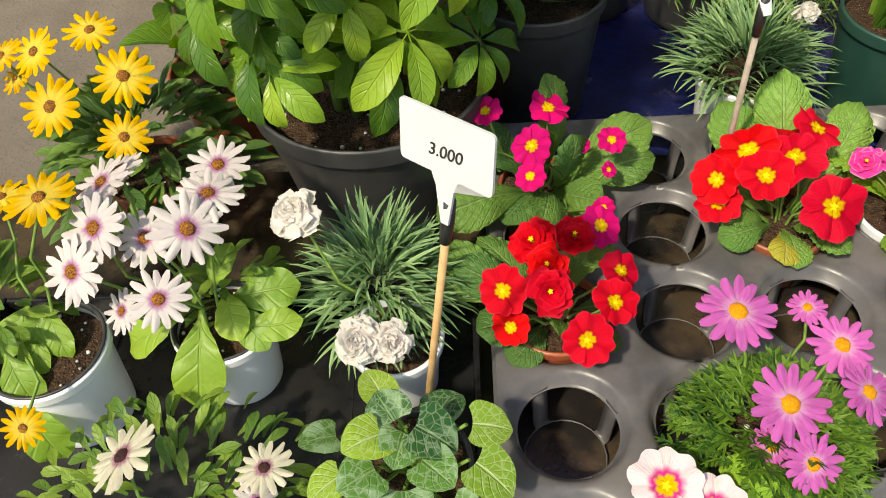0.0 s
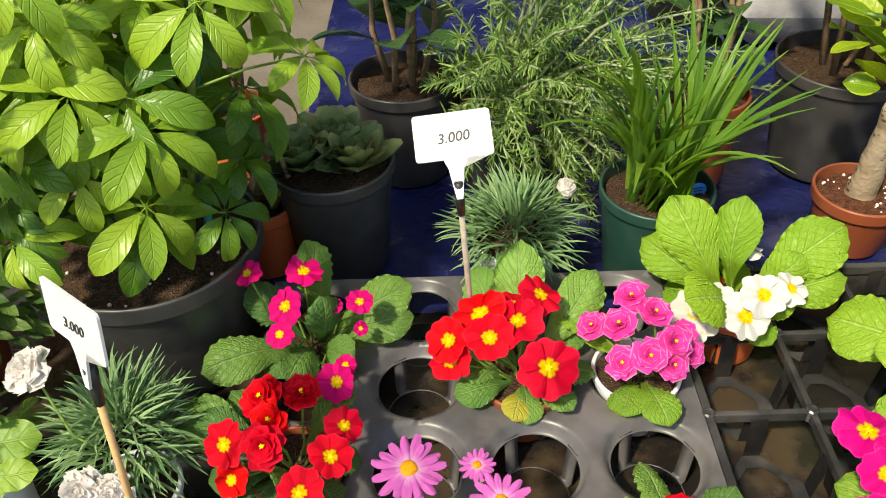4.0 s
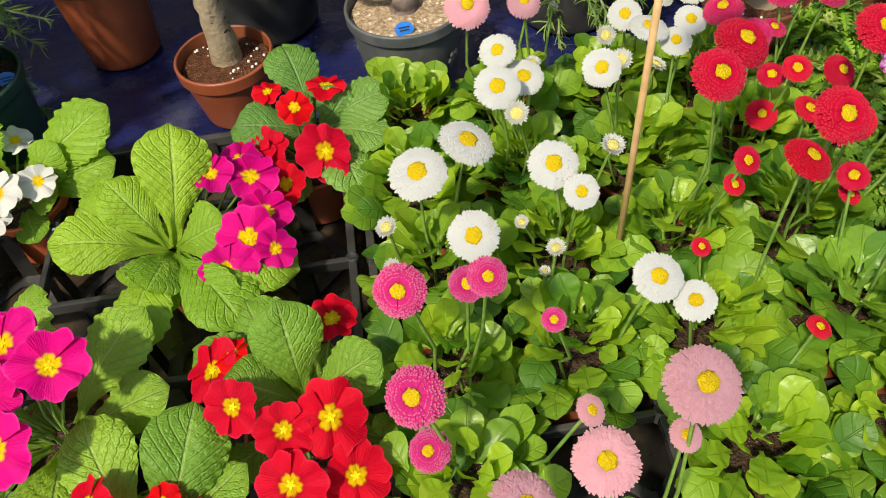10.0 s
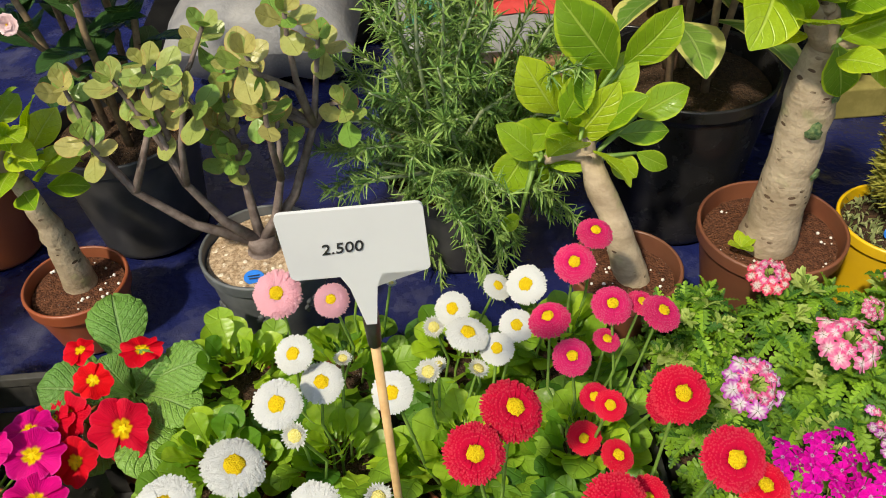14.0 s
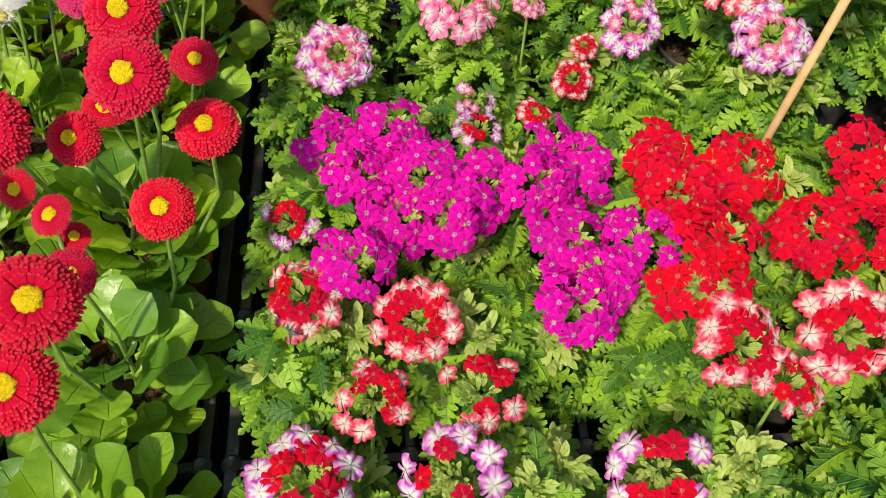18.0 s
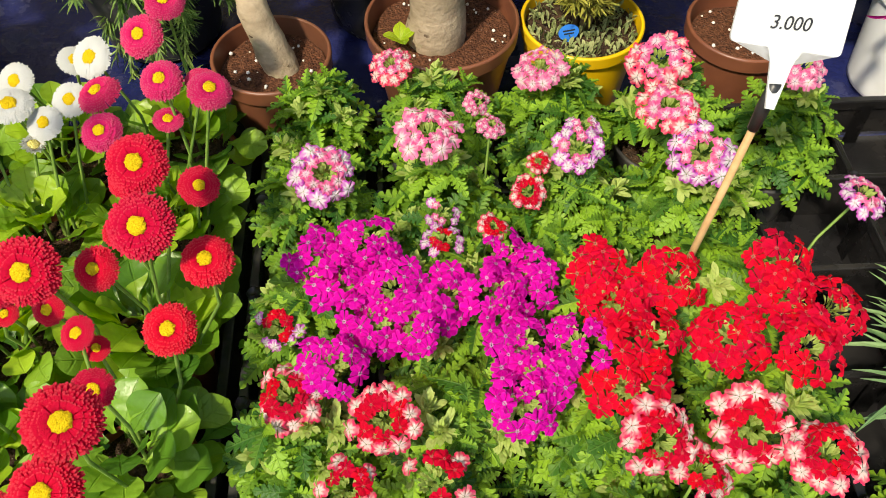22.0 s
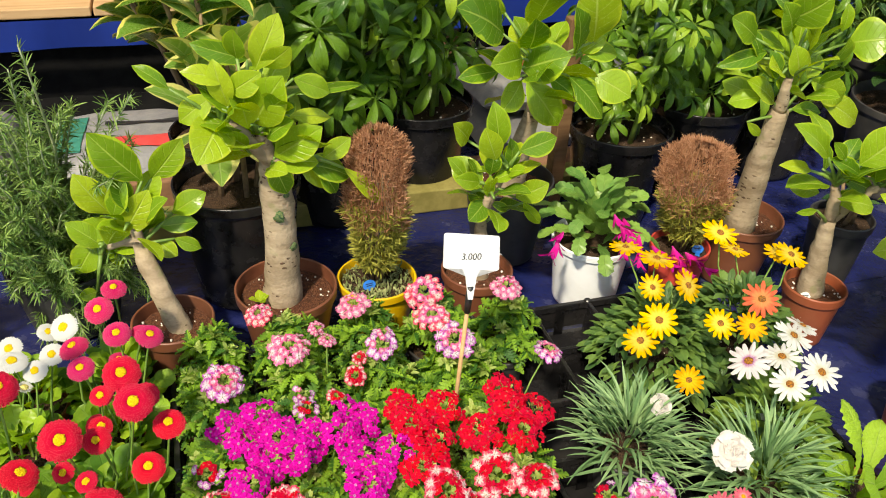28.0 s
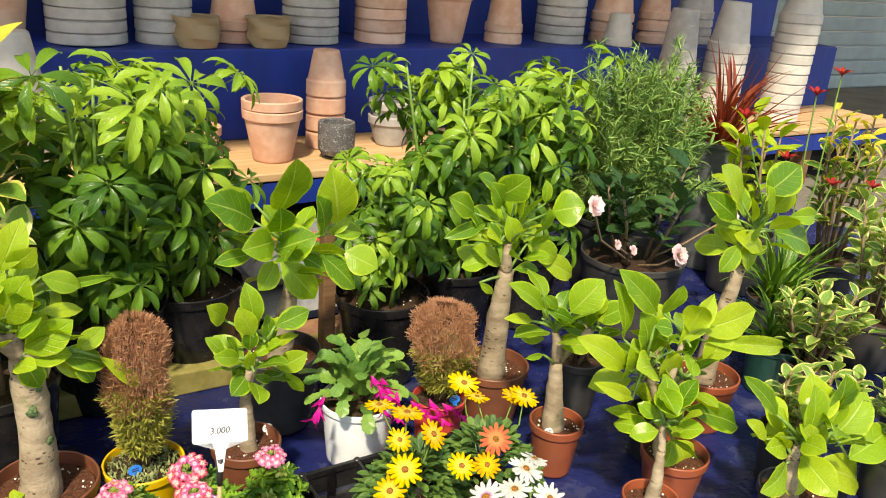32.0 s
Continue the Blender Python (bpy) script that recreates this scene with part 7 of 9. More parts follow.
# ---- fig trees ----
ficus(0.703, 0.762, 0.056, 0.082, [(0.706, 0.766, 0.070), (0.706, 0.762, 0.150), (0.702, 0.756, 0.215)], 0.015, [(0.706, 0.755, 0.27, 0.055, 19), (0.67, 0.77, 0.315, 0.06, 16)], "small fig tree with a bare pale trunk in a terracotta pot", leaf_len=0.055, pot="terracotta_plastic", lime=0.5)
ficus(1.285, 0.680, 0.056, 0.118, [(1.297, 0.675, 0.10), (1.277, 0.690, 0.16), (1.260, 0.725, 0.203), (1.253, 0.748, 0.220)], 0.0145, [(1.244, 0.755, 0.264, 0.05, 11), (1.200, 0.755, 0.210, 0.03, 3)], "small fig tree with a leaning forked trunk in a brown pot", leaf_len=0.06, lime=0.3, slim=0.8, up=1.0,
      blades=[(1.271, 0.311, 1.215, 0.755, 0.387, 0.77), (1.283, 0.308, 1.329, 0.755, 0.364, 0.82), (1.222, 0.260, 1.186, 0.755, 0.325, 0.86), (1.234, 0.232, 1.277, 0.755, 0.298, 0.78), (1.226, 0.261, 1.250, 0.755, 0.317, 0.73), (1.231, 0.237, 1.171, 0.755, 0.238, 0.84), (1.197, 0.218, 1.165, 0.739, 0.175, 1.10), (1.284, 0.234, 1.335, 0.755, 0.234, 0.77), (1.303, 0.248, 1.351, 0.755, 0.276, 0.88), (1.301, 0.219, 1.335, 0.755, 0.198, 0.74), (1.279, 0.213, 1.302, 0.738, 0.195, 1.17), (1.210, 0.217, 1.225, 0.755, 0.165, 0.62), (1.267, 0.225, 1.288, 0.744, 0.267, 0.80), (1.187, 0.148, 1.164, 0.741, 0.151, 1.09)])
ficus(1.448, 0.720, 0.075, 0.12, [(1.440, 0.712, 0.09), (1.446, 0.715, 0.20), (1.443, 0.712, 0.31), (1.438, 0.705, 0.345)], 0.0245, [(1.415, 0.70, 0.42, 0.09, 22), (1.49, 0.70, 0.36, 0.04, 4), (1.380, 0.70, 0.42, 0.04, 5)], "thick-trunked fig tree with glossy two-tone leaves in a pot", leaf_len=0.06, sprout=1, lime=0.45, scars=[(-0.002, 0.268, 0.008), (0.014, 0.214, 0.006), (0.010, 0.30, 0.004)],
      blades=[(1.427, 0.479, 1.459, 0.700, 0.548, 0.74), (1.420, 0.484, 1.354, 0.700, 0.509, 0.56), (1.394, 0.466, 1.339, 0.700, 0.481, 0.64), (1.391, 0.433, 1.378, 0.700, 0.495, 0.72), (1.393, 0.450, 1.433, 0.685, 0.480, 0.88), (1.422, 0.400, 1.456, 0.647, 0.482, 0.84), (1.443, 0.358, 1.503, 0.676, 0.406, 0.89), (1.384, 0.415, 1.345, 0.635, 0.380, 0.95), (1.439, 0.354, 1.456, 0.700, 0.303, 0.87), (1.473, 0.344, 1.529, 0.700, 0.299, 0.83), (1.501, 0.331, 1.524, 0.700, 0.290, 0.79)]
      + [(1.507, 0.344, 1.546, 0.699, 0.372, 0.89), (1.535, 0.330, 1.588, 0.710, 0.262, 0.37), (1.411, 0.375, 1.381, 0.686, 0.407, 0.83), (1.436, 0.482, 1.469, 0.676, 0.513, 0.92), (1.472, 0.467, 1.519, 0.710, 0.441, 0.83), (1.475, 0.437, 1.566, 0.710, 0.440, 0.21), (1.466, 0.412, 1.521, 0.710, 0.401, 0.53), (1.375, 0.447, 1.330, 0.710, 0.411, 0.82), (1.407, 0.493, 1.404, 0.677, 0.537, 0.82), (1.324, 0.462, 1.286, 0.710, 0.490, 0.58)])
ficus(1.743, 0.700, 0.056, 0.118, [(1.748, 0.698, 0.10), (1.745, 0.70, 0.16), (1.742, 0.70, 0.22)], 0.0125, [(1.755, 0.70, 0.28, 0.055, 12), (1.78, 0.70, 0.31, 0.04, 5)], "small fig tree behind a price sign in a brown pot", leaf_len=0.055, lime=0.5,
      blades=[(1.758, 0.334, 1.744, 0.700, 0.412, 0.70), (1.752, 0.325, 1.729, 0.693, 0.380, 0.84), (1.715, 0.349, 1.681, 0.668, 0.392, 0.77), (1.784, 0.290, 1.781, 0.700, 0.346, 0.80), (1.750, 0.295, 1.749, 0.689, 0.341, 0.81), (1.791, 0.330, 1.848, 0.700, 0.347, 0.83), (1.797, 0.247, 1.843, 0.685, 0.274, 0.98), (1.732, 0.288, 1.688, 0.683, 0.308, 0.80), (1.748, 0.249, 1.713, 0.672, 0.235, 1.07), (1.758, 0.243, 1.788, 0.700, 0.225, 0.61), (1.813, 0.234, 1.847, 0.700, 0.190, 0.50), (1.748, 0.260, 1.750, 0.700, 0.295, 0.74), (1.708, 0.301, 1.680, 0.700, 0.335, 0.71)])
ficus(1.870, 0.900, 0.08, 0.16, [(1.868, 0.895, 0.12), (1.868, 0.87, 0.22), (1.868, 0.83, 0.33)], 0.0205, [(1.862, 0.81, 0.42, 0.09, 10)], "fig tree with very large glossy leaves on a pale trunk", leaf_len=0.08, lime=0.2, pot="black_plastic", up=0.6,
      blades=[(1.842, 0.475, 1.846, 0.745, 0.581, 0.88), (1.798, 0.463, 1.704, 0.752, 0.524, 0.79), (1.801, 0.492, 1.747, 0.800, 0.519, 0.75), (1.942, 0.447, 1.914, 0.778, 0.557, 0.84), (1.912, 0.430, 1.886, 0.775, 0.514, 0.82), (1.830, 0.426, 1.758, 0.752, 0.441, 0.83), (1.836, 0.406, 1.887, 0.756, 0.443, 1.11), (1.839, 0.441, 1.821, 0.755, 0.504, 0.84), (1.933, 0.428, 1.994, 0.800, 0.418, 0.83), (1.959, 0.389, 2.009, 0.777, 0.362, 1.19), (1.910, 0.394, 1.974, 0.800, 0.323, 0.83), (1.843, 0.390, 1.902, 0.800, 0.312, 0.80), (1.838, 0.385, 1.797, 0.781, 0.349, 0.96), (1.796, 0.404, 1.730, 0.800, 0.401, 0.60), (1.934, 0.423, 1.968, 0.800, 0.451, 0.79), (1.879, 0.392, 1.916, 0.789, 0.366, 1.06)])
ficus(2.250, 0.735, 0.072, 0.13, [(2.240, 0.725, 0.11), (2.232, 0.71, 0.24), (2.226, 0.69, 0.36)], 0.0225, [(2.215, 0.68, 0.45, 0.10, 20)], "fig tree with a straight grey trunk in a brown pot", leaf_len=0.065, lime=0.4,
      blades=[(2.170, 0.458, 2.087, 0.680, 0.440, 0.45), (2.160, 0.449, 2.130, 0.680, 0.491, 0.75), (2.231, 0.417, 2.207, 0.680, 0.470, 0.86), (2.264, 0.430, 2.266, 0.650, 0.491, 0.98), (2.317, 0.462, 2.359, 0.640, 0.479, 1.60), (2.263, 0.409, 2.337, 0.680, 0.369, 0.77), (2.296, 0.374, 2.386, 0.680, 0.322, 0.58), (2.180, 0.517, 2.131, 0.669, 0.552, 0.78), (2.182, 0.507, 2.215, 0.641, 0.551, 1.28), (2.143, 0.480, 2.077, 0.658, 0.521, 0.75), (2.198, 0.486, 2.154, 0.659, 0.540, 0.77), (2.212, 0.372, 2.150, 0.680, 0.414, 0.76), (2.189, 0.421, 2.163, 0.680, 0.464, 0.84), (2.300, 0.479, 2.295, 0.680, 0.524, 0.72), (2.231, 0.494, 2.233, 0.645, 0.515, 1.43), (2.170, 0.344, 2.202, 0.680, 0.317, 0.50)])
ficus(2.268, 0.548, 0.049, 0.105, [(2.262, 0.548, 0.09), (2.256, 0.55, 0.16), (2.250, 0.55, 0.24)], 0.0172, [(2.230, 0.545, 0.32, 0.055, 9), (2.33, 0.545, 0.30, 0.05, 7)], "forked fig tree in a terracotta plastic pot", leaf_len=0.06, lime=0.3, pot="terracotta_plastic",
      blades=[(2.190, 0.359, 2.114, 0.545, 0.417, 0.51), (2.251, 0.341, 2.291, 0.521, 0.405, 1.06), (2.258, 0.324, 2.195, 0.545, 0.358, 0.50), (2.186, 0.329, 2.127, 0.545, 0.344, 0.44), (2.311, 0.317, 2.324, 0.529, 0.365, 0.98), (2.248, 0.310, 2.318, 0.545, 0.279, 0.47), (2.281, 0.316, 2.269, 0.525, 0.359, 0.88), (2.319, 0.311, 2.365, 0.545, 0.320, 0.70), (2.206, 0.269, 2.168, 0.545, 0.270, 0.44), (2.219, 0.355, 2.189, 0.545, 0.384, 0.65)])
ficus(2.400, 0.385, 0.058, 0.105, [(2.372, 0.38, 0.085), (2.350, 0.38, 0.15), (2.335, 0.38, 0.21)], 0.0115, [(2.280, 0.38, 0.33, 0.07, 12), (2.39, 0.38, 0.28, 0.06, 9), (2.36, 0.38, 0.36, 0.06, 9)], "leafy young fig tree in a terracotta plastic pot", leaf_len=0.065, lime=0.6, pot="terracotta_plastic",
      blades=[(2.280, 0.406, 2.188, 0.380, 0.491, 0.53), (2.228, 0.367, 2.189, 0.380, 0.472, 0.60), (2.290, 0.329, 2.240, 0.357, 0.416, 0.76), (2.239, 0.319, 2.131, 0.380, 0.393, 0.48), (2.241, 0.294, 2.222, 0.357, 0.363, 0.83), (2.250, 0.268, 2.163, 0.380, 0.318, 0.35), (2.302, 0.212, 2.226, 0.380, 0.238, 0.37), (2.312, 0.199, 2.245, 0.380, 0.203, 0.41), (2.275, 0.388, 2.305, 0.369, 0.380, 1.42), (2.345, 0.270, 2.318, 0.357, 0.338, 0.82), (2.338, 0.225, 2.266, 0.380, 0.270, 0.54), (2.323, 0.234, 2.303, 0.357, 0.302, 0.84), (2.369, 0.171, 2.322, 0.380, 0.254, 0.74), (2.312, 0.392, 2.317, 0.356, 0.449, 1.09)]
      + [(2.347, 0.335, 2.411, 0.380, 0.414, 0.54), (2.380, 0.359, 2.512, 0.380, 0.371, 0.67), (2.399, 0.335, 2.616, 0.380, 0.279, 0.21), (2.411, 0.290, 2.449, 0.370, 0.355, 0.95), (2.392, 0.208, 2.540, 0.380, 0.134, 0.44), (2.364, 0.160, 2.335, 0.362, 0.125, 1.21), (2.395, 0.140, 2.417, 0.369, 0.088, 1.22)])
ficus(2.275, 0.315, 0.045, 0.10, [(2.275, 0.315, 0.08), (2.28, 0.315, 0.14), (2.285, 0.32, 0.19)], 0.0105, [(2.29, 0.33, 0.25, 0.05, 14)], "small fig cutting in a terracotta plastic pot", leaf_len=0.06, lime=0.6, pot="terracotta_plastic")
ficus(2.500, 0.215, 0.06, 0.11, [(2.495, 0.22, 0.09), (2.475, 0.22, 0.15), (2.475, 0.22, 0.19)], 0.0135, [(2.48, 0.22, 0.23, 0.06, 10), (2.56, 0.22, 0.22, 0.06, 9)], "branching young fig tree with yellow-green leaves", leaf_len=0.07, lime=0.65, pot="black_plastic",
      blades=[(2.402, 0.284, 2.303, 0.220, 0.374, 0.33), (2.491, 0.223, 2.476, 0.220, 0.319, 0.89), (2.566, 0.234, 2.539, 0.195, 0.326, 0.88), (2.582, 0.175, 2.658, 0.220, 0.254, 0.89), (2.636, 0.136, 2.735, 0.220, 0.166, 0.89), (2.460, 0.211, 2.386, 0.204, 0.233, 0.71), (2.528, 0.180, 2.450, 0.220, 0.261, 0.50), (2.559, 0.138, 2.722, 0.220, 0.050, 0.51), (2.457, 0.180, 2.376, 0.200, 0.167, 0.85), (2.493, 0.158, 2.475, 0.207, 0.118, 1.34), (2.397, 0.240, 2.337, 0.220, 0.291, 0.43)])
ficus(2.645, 0.540, 0.065, 0.12, [(2.637, 0.54, 0.10), (2.642, 0.54, 0.22), (2.665, 0.53, 0.37)], 0.0185, [(2.68, 0.53, 0.45, 0.08, 14)], "fig tree with a smooth leaning trunk in a terracotta pot", leaf_len=0.07, lime=0.45, pot="terracotta_plastic",
      blades=[(2.639, 0.495, 2.564, 0.530, 0.571, 0.87), (2.681, 0.513, 2.732, 0.509, 0.569, 1.19), (2.687, 0.445, 2.654, 0.514, 0.537, 0.83), (2.742, 0.427, 2.867, 0.530, 0.380, 0.82), (2.661, 0.425, 2.662, 0.507, 0.362, 1.27), (2.631, 0.418, 2.591, 0.530, 0.368, 0.89), (2.634, 0.462, 2.539, 0.530, 0.521, 0.62), (2.730, 0.463, 2.759, 0.508, 0.512, 1.28), (2.765, 0.459, 2.846, 0.530, 0.452, 0.66), (2.702, 0.397, 2.608, 0.530, 0.443, 0.62)])

# ---- conifers, cactus, jade ----
conifer(1.588, 0.725, 0.061, 0.11, "yellow_plastic", 0.232, 0.046, "dried brown dwarf conifer in a bright yellow pot of moss")
conifer(2.110, 0.700, 0.05, 0.11, "red_plastic", 0.172, 0.056, "dried brown dwarf conifer in a red plastic pot", moss=False)
tag_stick(1.572, 0.700, 0.108, "round blue plastic plant label stuck in moss", yaw=0.2)
tag_stick(2.128, 0.672, 0.108, "round blue plastic plant label in a red pot", yaw=-0.2)
tag_stick(0.910, 0.705, 0.112, "round blue plastic plant label in gravel", yaw=0.1)
tag_stick(0.488, 0.712, 0.119, "round blue plastic plant label in a green pot", yaw=0.2)

for tx, ty, tz, yaw in ((2.234, 0.778, 0.125, 0.3), (2.239, 0.530, 0.095, -0.2), (2.405, 0.440, 0.10, 0.1), (1.790, 0.725, 0.11, 0.2)):
    tag_stick(tx, ty, tz, "small white plastic plant label in a fig pot", "white_tag", yaw, 0.9)


M["jade_stem"] = plain_mat("jade_stem", (0.11, 0.08, 0.07), (0.22, 0.17, 0.15), 90, 0.75, 0.6, 0.002, spec=0.2)


def jade(x, y, label):
    root = thing("jade_plant", x, y, 0.012, label, "succulent")
    potted(root, "grey_pot", 0.067, 0.118, "gravel", 0.9, taper=0.76, lip=0.014)
    motif = Clump()
    motif.add(dome_arrays(0.0045, 0.003, 2, 8), Matrix.Identity(4))
    for k in range(6):
        motif.add(dome_arrays(0.0042, 0.0025, 2, 8), Matrix.Translation((0.0072 * math.cos(k * 1.047), 0.0072 * math.sin(k * 1.047), 0)))
    relief = motif.mesh("pot_relief", M["grey_pot"])
    for k in range(7):
        a = k * 0.898 + 0.2
        part("relief", relief, root, basis((0.0590 * math.cos(a), 0.0590 * math.sin(a), 0.062), (math.cos(a), math.sin(a), -0.12)))
    base = Vector((0, 0, 0.10))
    part("trunk", trunk_mesh([base, base + Vector((0, 0, 0.028))], [0.018, 0.014], "jade_stem"), root)
    tips = [(0.788, 0.294), (0.771, 0.325), (0.900, 0.358), (0.908, 0.302), (0.958, 0.283), (0.957, 0.323), (0.903, 0.244), (0.897, 0.268), (1.004, 0.346), (1.018, 0.286), (0.853, 0.310), (0.825, 0.343), (0.862, 0.364), (0.887, 0.334), (0.922, 0.330), (0.938, 0.308), (0.95, 0.372), (0.985, 0.395)]
    blades = [leaf_mesh("jade_leaf", M["jade_leaf"], 1.0, (0.07, 0.13, 0.23, 0.31, 0.345, 0.33, 0.25, 0.06), 7, 14, 0.06, -0.25, seed=s) for s in range(2)]
    b = base + Vector((0, 0, 0.02))
    mains = []
    for k, (tx, tz) in enumerate(tips):
        t = Vector((tx - x, jit(0.045), tz - 0.012))
        if k in (0, 3, 4, 8, 10):
            start, r0 = b, 0.0065
            bend = [b.lerp(t, 0.3) + Vector((t.x * 0.18, jit(0.01), -0.012)), b.lerp(t, 0.65) + Vector((t.x * 0.16, jit(0.01), -0.014))]
            mains.append(bend)
        else:
            bend = min(mains + [[b, b + Vector((0.004, 0.01, 0.05))]], key=lambda m: (m[1] - t).length)
            start, r0 = bend[1], 0.0042
            bend = [start.lerp(t, 0.4) + Vector((jit(0.012), jit(0.012), 0.004)), start.lerp(t, 0.75) + Vector((jit(0.006), jit(0.006), 0.004))]
        part("branch", tube("branch", M["jade_stem"], [start, *bend, t], [r0, r0 * 0.75, r0 * 0.55, 0.002], 8), root)
        lean = Vector((jit(0.5), -0.5 + jit(0.3), 1.0))
        for lv in range(4):
            for i in range(2 if lv < 3 else 3):
                a = i * (3.14 if lv < 3 else 2.09) + lv * 1.57 + jit(0.35)
                m = basis(t - lean.normalized() * 0.010 * (3 - lv), lean, a, 1.0)
                part("leaf", RNG.choice(blades), root, m @ aim((0, 0, 0), 0, 0.0 + 0.28 * lv + jit(0.25), RNG.uniform(0.025, 0.033) * (1.1 - 0.14 * lv), jit(0.35)))


jade(0.915, 0.755, "jade plant with red-edged leaves in a grey embossed pot")


def holiday_cactus(x, y, label):
    """Flat toothed segments in arching chains with hanging tube-shaped flowers at their ends."""
    root = thing("holiday_cactus", x, y, 0.012, label, "potted plant")
    potted(root, "white_plastic", 0.068, 0.125, "soil", 0.9, taper=0.8, lip=0.012)
    blade = [leaf_mesh("segment", M["cactus_leaf"], 1.0, (0.2, 0.3, 0.38, 0.36, 0.42, 0.34, 0.12), 5, 10, 0.15, 0.3, teeth=1, tooth=0.18, seed=s) for s in range(3)]
    for k in range(30):
        a = k * 2.39996
        q = 0.05 * math.sqrt((k + 1) / 30)
        p = Vector((math.cos(a) * q * 0.6, math.sin(a) * q * 0.6, 0.115 + 0.05 * (1 - k / 30)))
        rise = 1.45 - 0.75 * k / 30 + jit(0.25)
        for step in range(3):
            ln = RNG.uniform(0.034, 0.044) * (1 - 0.1 * step)
            yaw = a - 1.57 + jit(0.35)
            part("leaf_segment", RNG.choice(blade), root, aim(p, yaw, rise, ln, jit(0.6)))
            p = p + Matrix.Rotation(yaw, 3, "Z") @ Vector((0, math.cos(rise) * ln * 0.92, math.sin(rise) * ln * 0.92))
            rise -= RNG.uniform(0.45, 0.75)
    pet = leaf_arrays(1.0, (0.04, 0.10, 0.13, 0.11, 0.01), 3, 6, 0.3, 0.5)
    tube_of = Clump()
    for i in range(12):
        t = i / 11
        tube_of.add(pet, aim((0, 0, 0.55 * (i % 3)), i * 2.4, 1.35 - 0.5 * t, 0.75))
    for fx, fz in ((1.944, 0.225), (1.978, 0.200), (1.858, 0.210), (2.023, 0.156), (2.085, 0.138), (2.055, 0.157), (1.992, 0.185), (1.955, 0.206)):
        part("flower", tube_of.mesh("cactus_flower", M["cactus_petal"]), root, basis((fx - x, -0.070 + jit(0.02), fz - 0.012), (jit(0.4) + (fx - x) * 4, -0.8, -0.5 + jit(0.3)), 0, 0.036))
    return root


holiday_cactus(1.960, 0.735, "flowering holiday cactus with magenta blooms in a white pot")


def bush(x, y, r, h, pot, name, label, category, mat, shape, n, size, arrays, stems=0, stem_mat="woody_stem", fill=0.88, z0=0.012, group=""):
    """A shrub of joined small leaves over bare stems."""
    root = thing(name, x, y, z0, label, category, group)
    potted(root, pot, r, h, "soil", fill, taper=0.76, lip=0.016)
    lines = []
    for k in range(stems):
        a = k * 2.39996
        tip, out = shape()
        tip = tip + Vector(out) * (0.05 if k % 5 == 0 else 0.0)
        b = Vector((math.cos(a) * r * 0.3, math.sin(a) * r * 0.3, h * fill))
        mid = b.lerp(tip, 0.5) + Vector((jit(0.02), jit(0.02), 0.02))
        part("stem", tube("stem", M[stem_mat], [b, b.lerp(mid, 0.5), mid, mid.lerp(tip, 0.5) + Vector((0, 0, 0.008)), tip], [0.003, 0.0026, 0.0022, 0.0016, 0.001], 5), root)
        lines.append((b, mid, tip))
    c = Clump()
    for i in range(n):
        if lines:
            b, mid, tip = lines[i % len(lines)]
            k = RNG.uniform(0.15, 1.0)
            p = b.lerp(mid, k * 2) if k < 0.5 else mid.lerp(tip, k * 2 - 1) + Vector((0, 0, 0.008 * math.sin((k - 0.5) * 6.28)))
            d = (tip - mid).normalized() * 0.75 + Vector((jit(1), jit(1), jit(1)))
        else:
            p, d = shape()
        c.add(arrays[RNG.randrange(len(arrays))], aim(p, math.atan2(d.y, d.x) - math.pi / 2, math.atan2(d.z, math.hypot(d.x, d.y)), size * RNG.uniform(0.7, 1.2), jit(1.0)))
    part("foliage", c.mesh("foliage", M[mat]), root, kind="stuff")
    return root


def ball(cx, cy, cz, rx, ry, rz, shell=0.55):
    def pick():
        while True:
            p = Vector((jit(1), jit(1), jit(1)))
            if shell < p.length < 1:
                return Vector((cx + p.x * rx, cy + p.y * ry, cz + p.z * rz)), p
    return pick


ROSEMARY = [leaf_arrays(1.0, (0.038, 0.052, 0.05, 0.038, 0.01), 3, 4, 0.5, 0.3 + 0.4 * s, seed=s) for s in range(2)]
bush(1.130, 0.870, 0.085, 0.12, "black_plastic", "rosemary_bush", "sprawling rosemary bush with thin grey-green needles", "potted plant", "rosemary_leaf", ball(0.01, -0.06, 0.225, 0.15, 0.13, 0.23, 0.15), 26000, 0.019, ROSEMARY, 150, "pale_stem")
bush(0.290, 0.930, 0.085, 0.14, "black_plastic", "rosemary_bush", "trailing rosemary bush behind a price sign", "potted plant", "rosemary_leaf", ball(0.075, -0.10, 0.20, 0.20, 0.12, 0.20, 0.2), 15000, 0.019, ROSEMARY, 140, "pale_stem")
bush(2.945, 1.180, 0.12, 0.22, "black_plastic", "rosemary_bush", "large rounded rosemary bush in a black tub", "potted plant", "rosemary_leaf", ball(0.05, 0, 0.44, 0.24, 0.18, 0.27, 0.35), 38000, 0.034, ROSEMARY, 240, "stem")
dianthus(0.280, 0.690, [(0.335, 0.705, 0.15, 0.012), (0.34, 0.73, 0.13, 0.012)], "blue-green carnation plant in a white pot behind the tray", n=380, length=0.055, pot_r=0.05, pot_h=0.085, z0=0.012, top=0.035, spread=0.045)


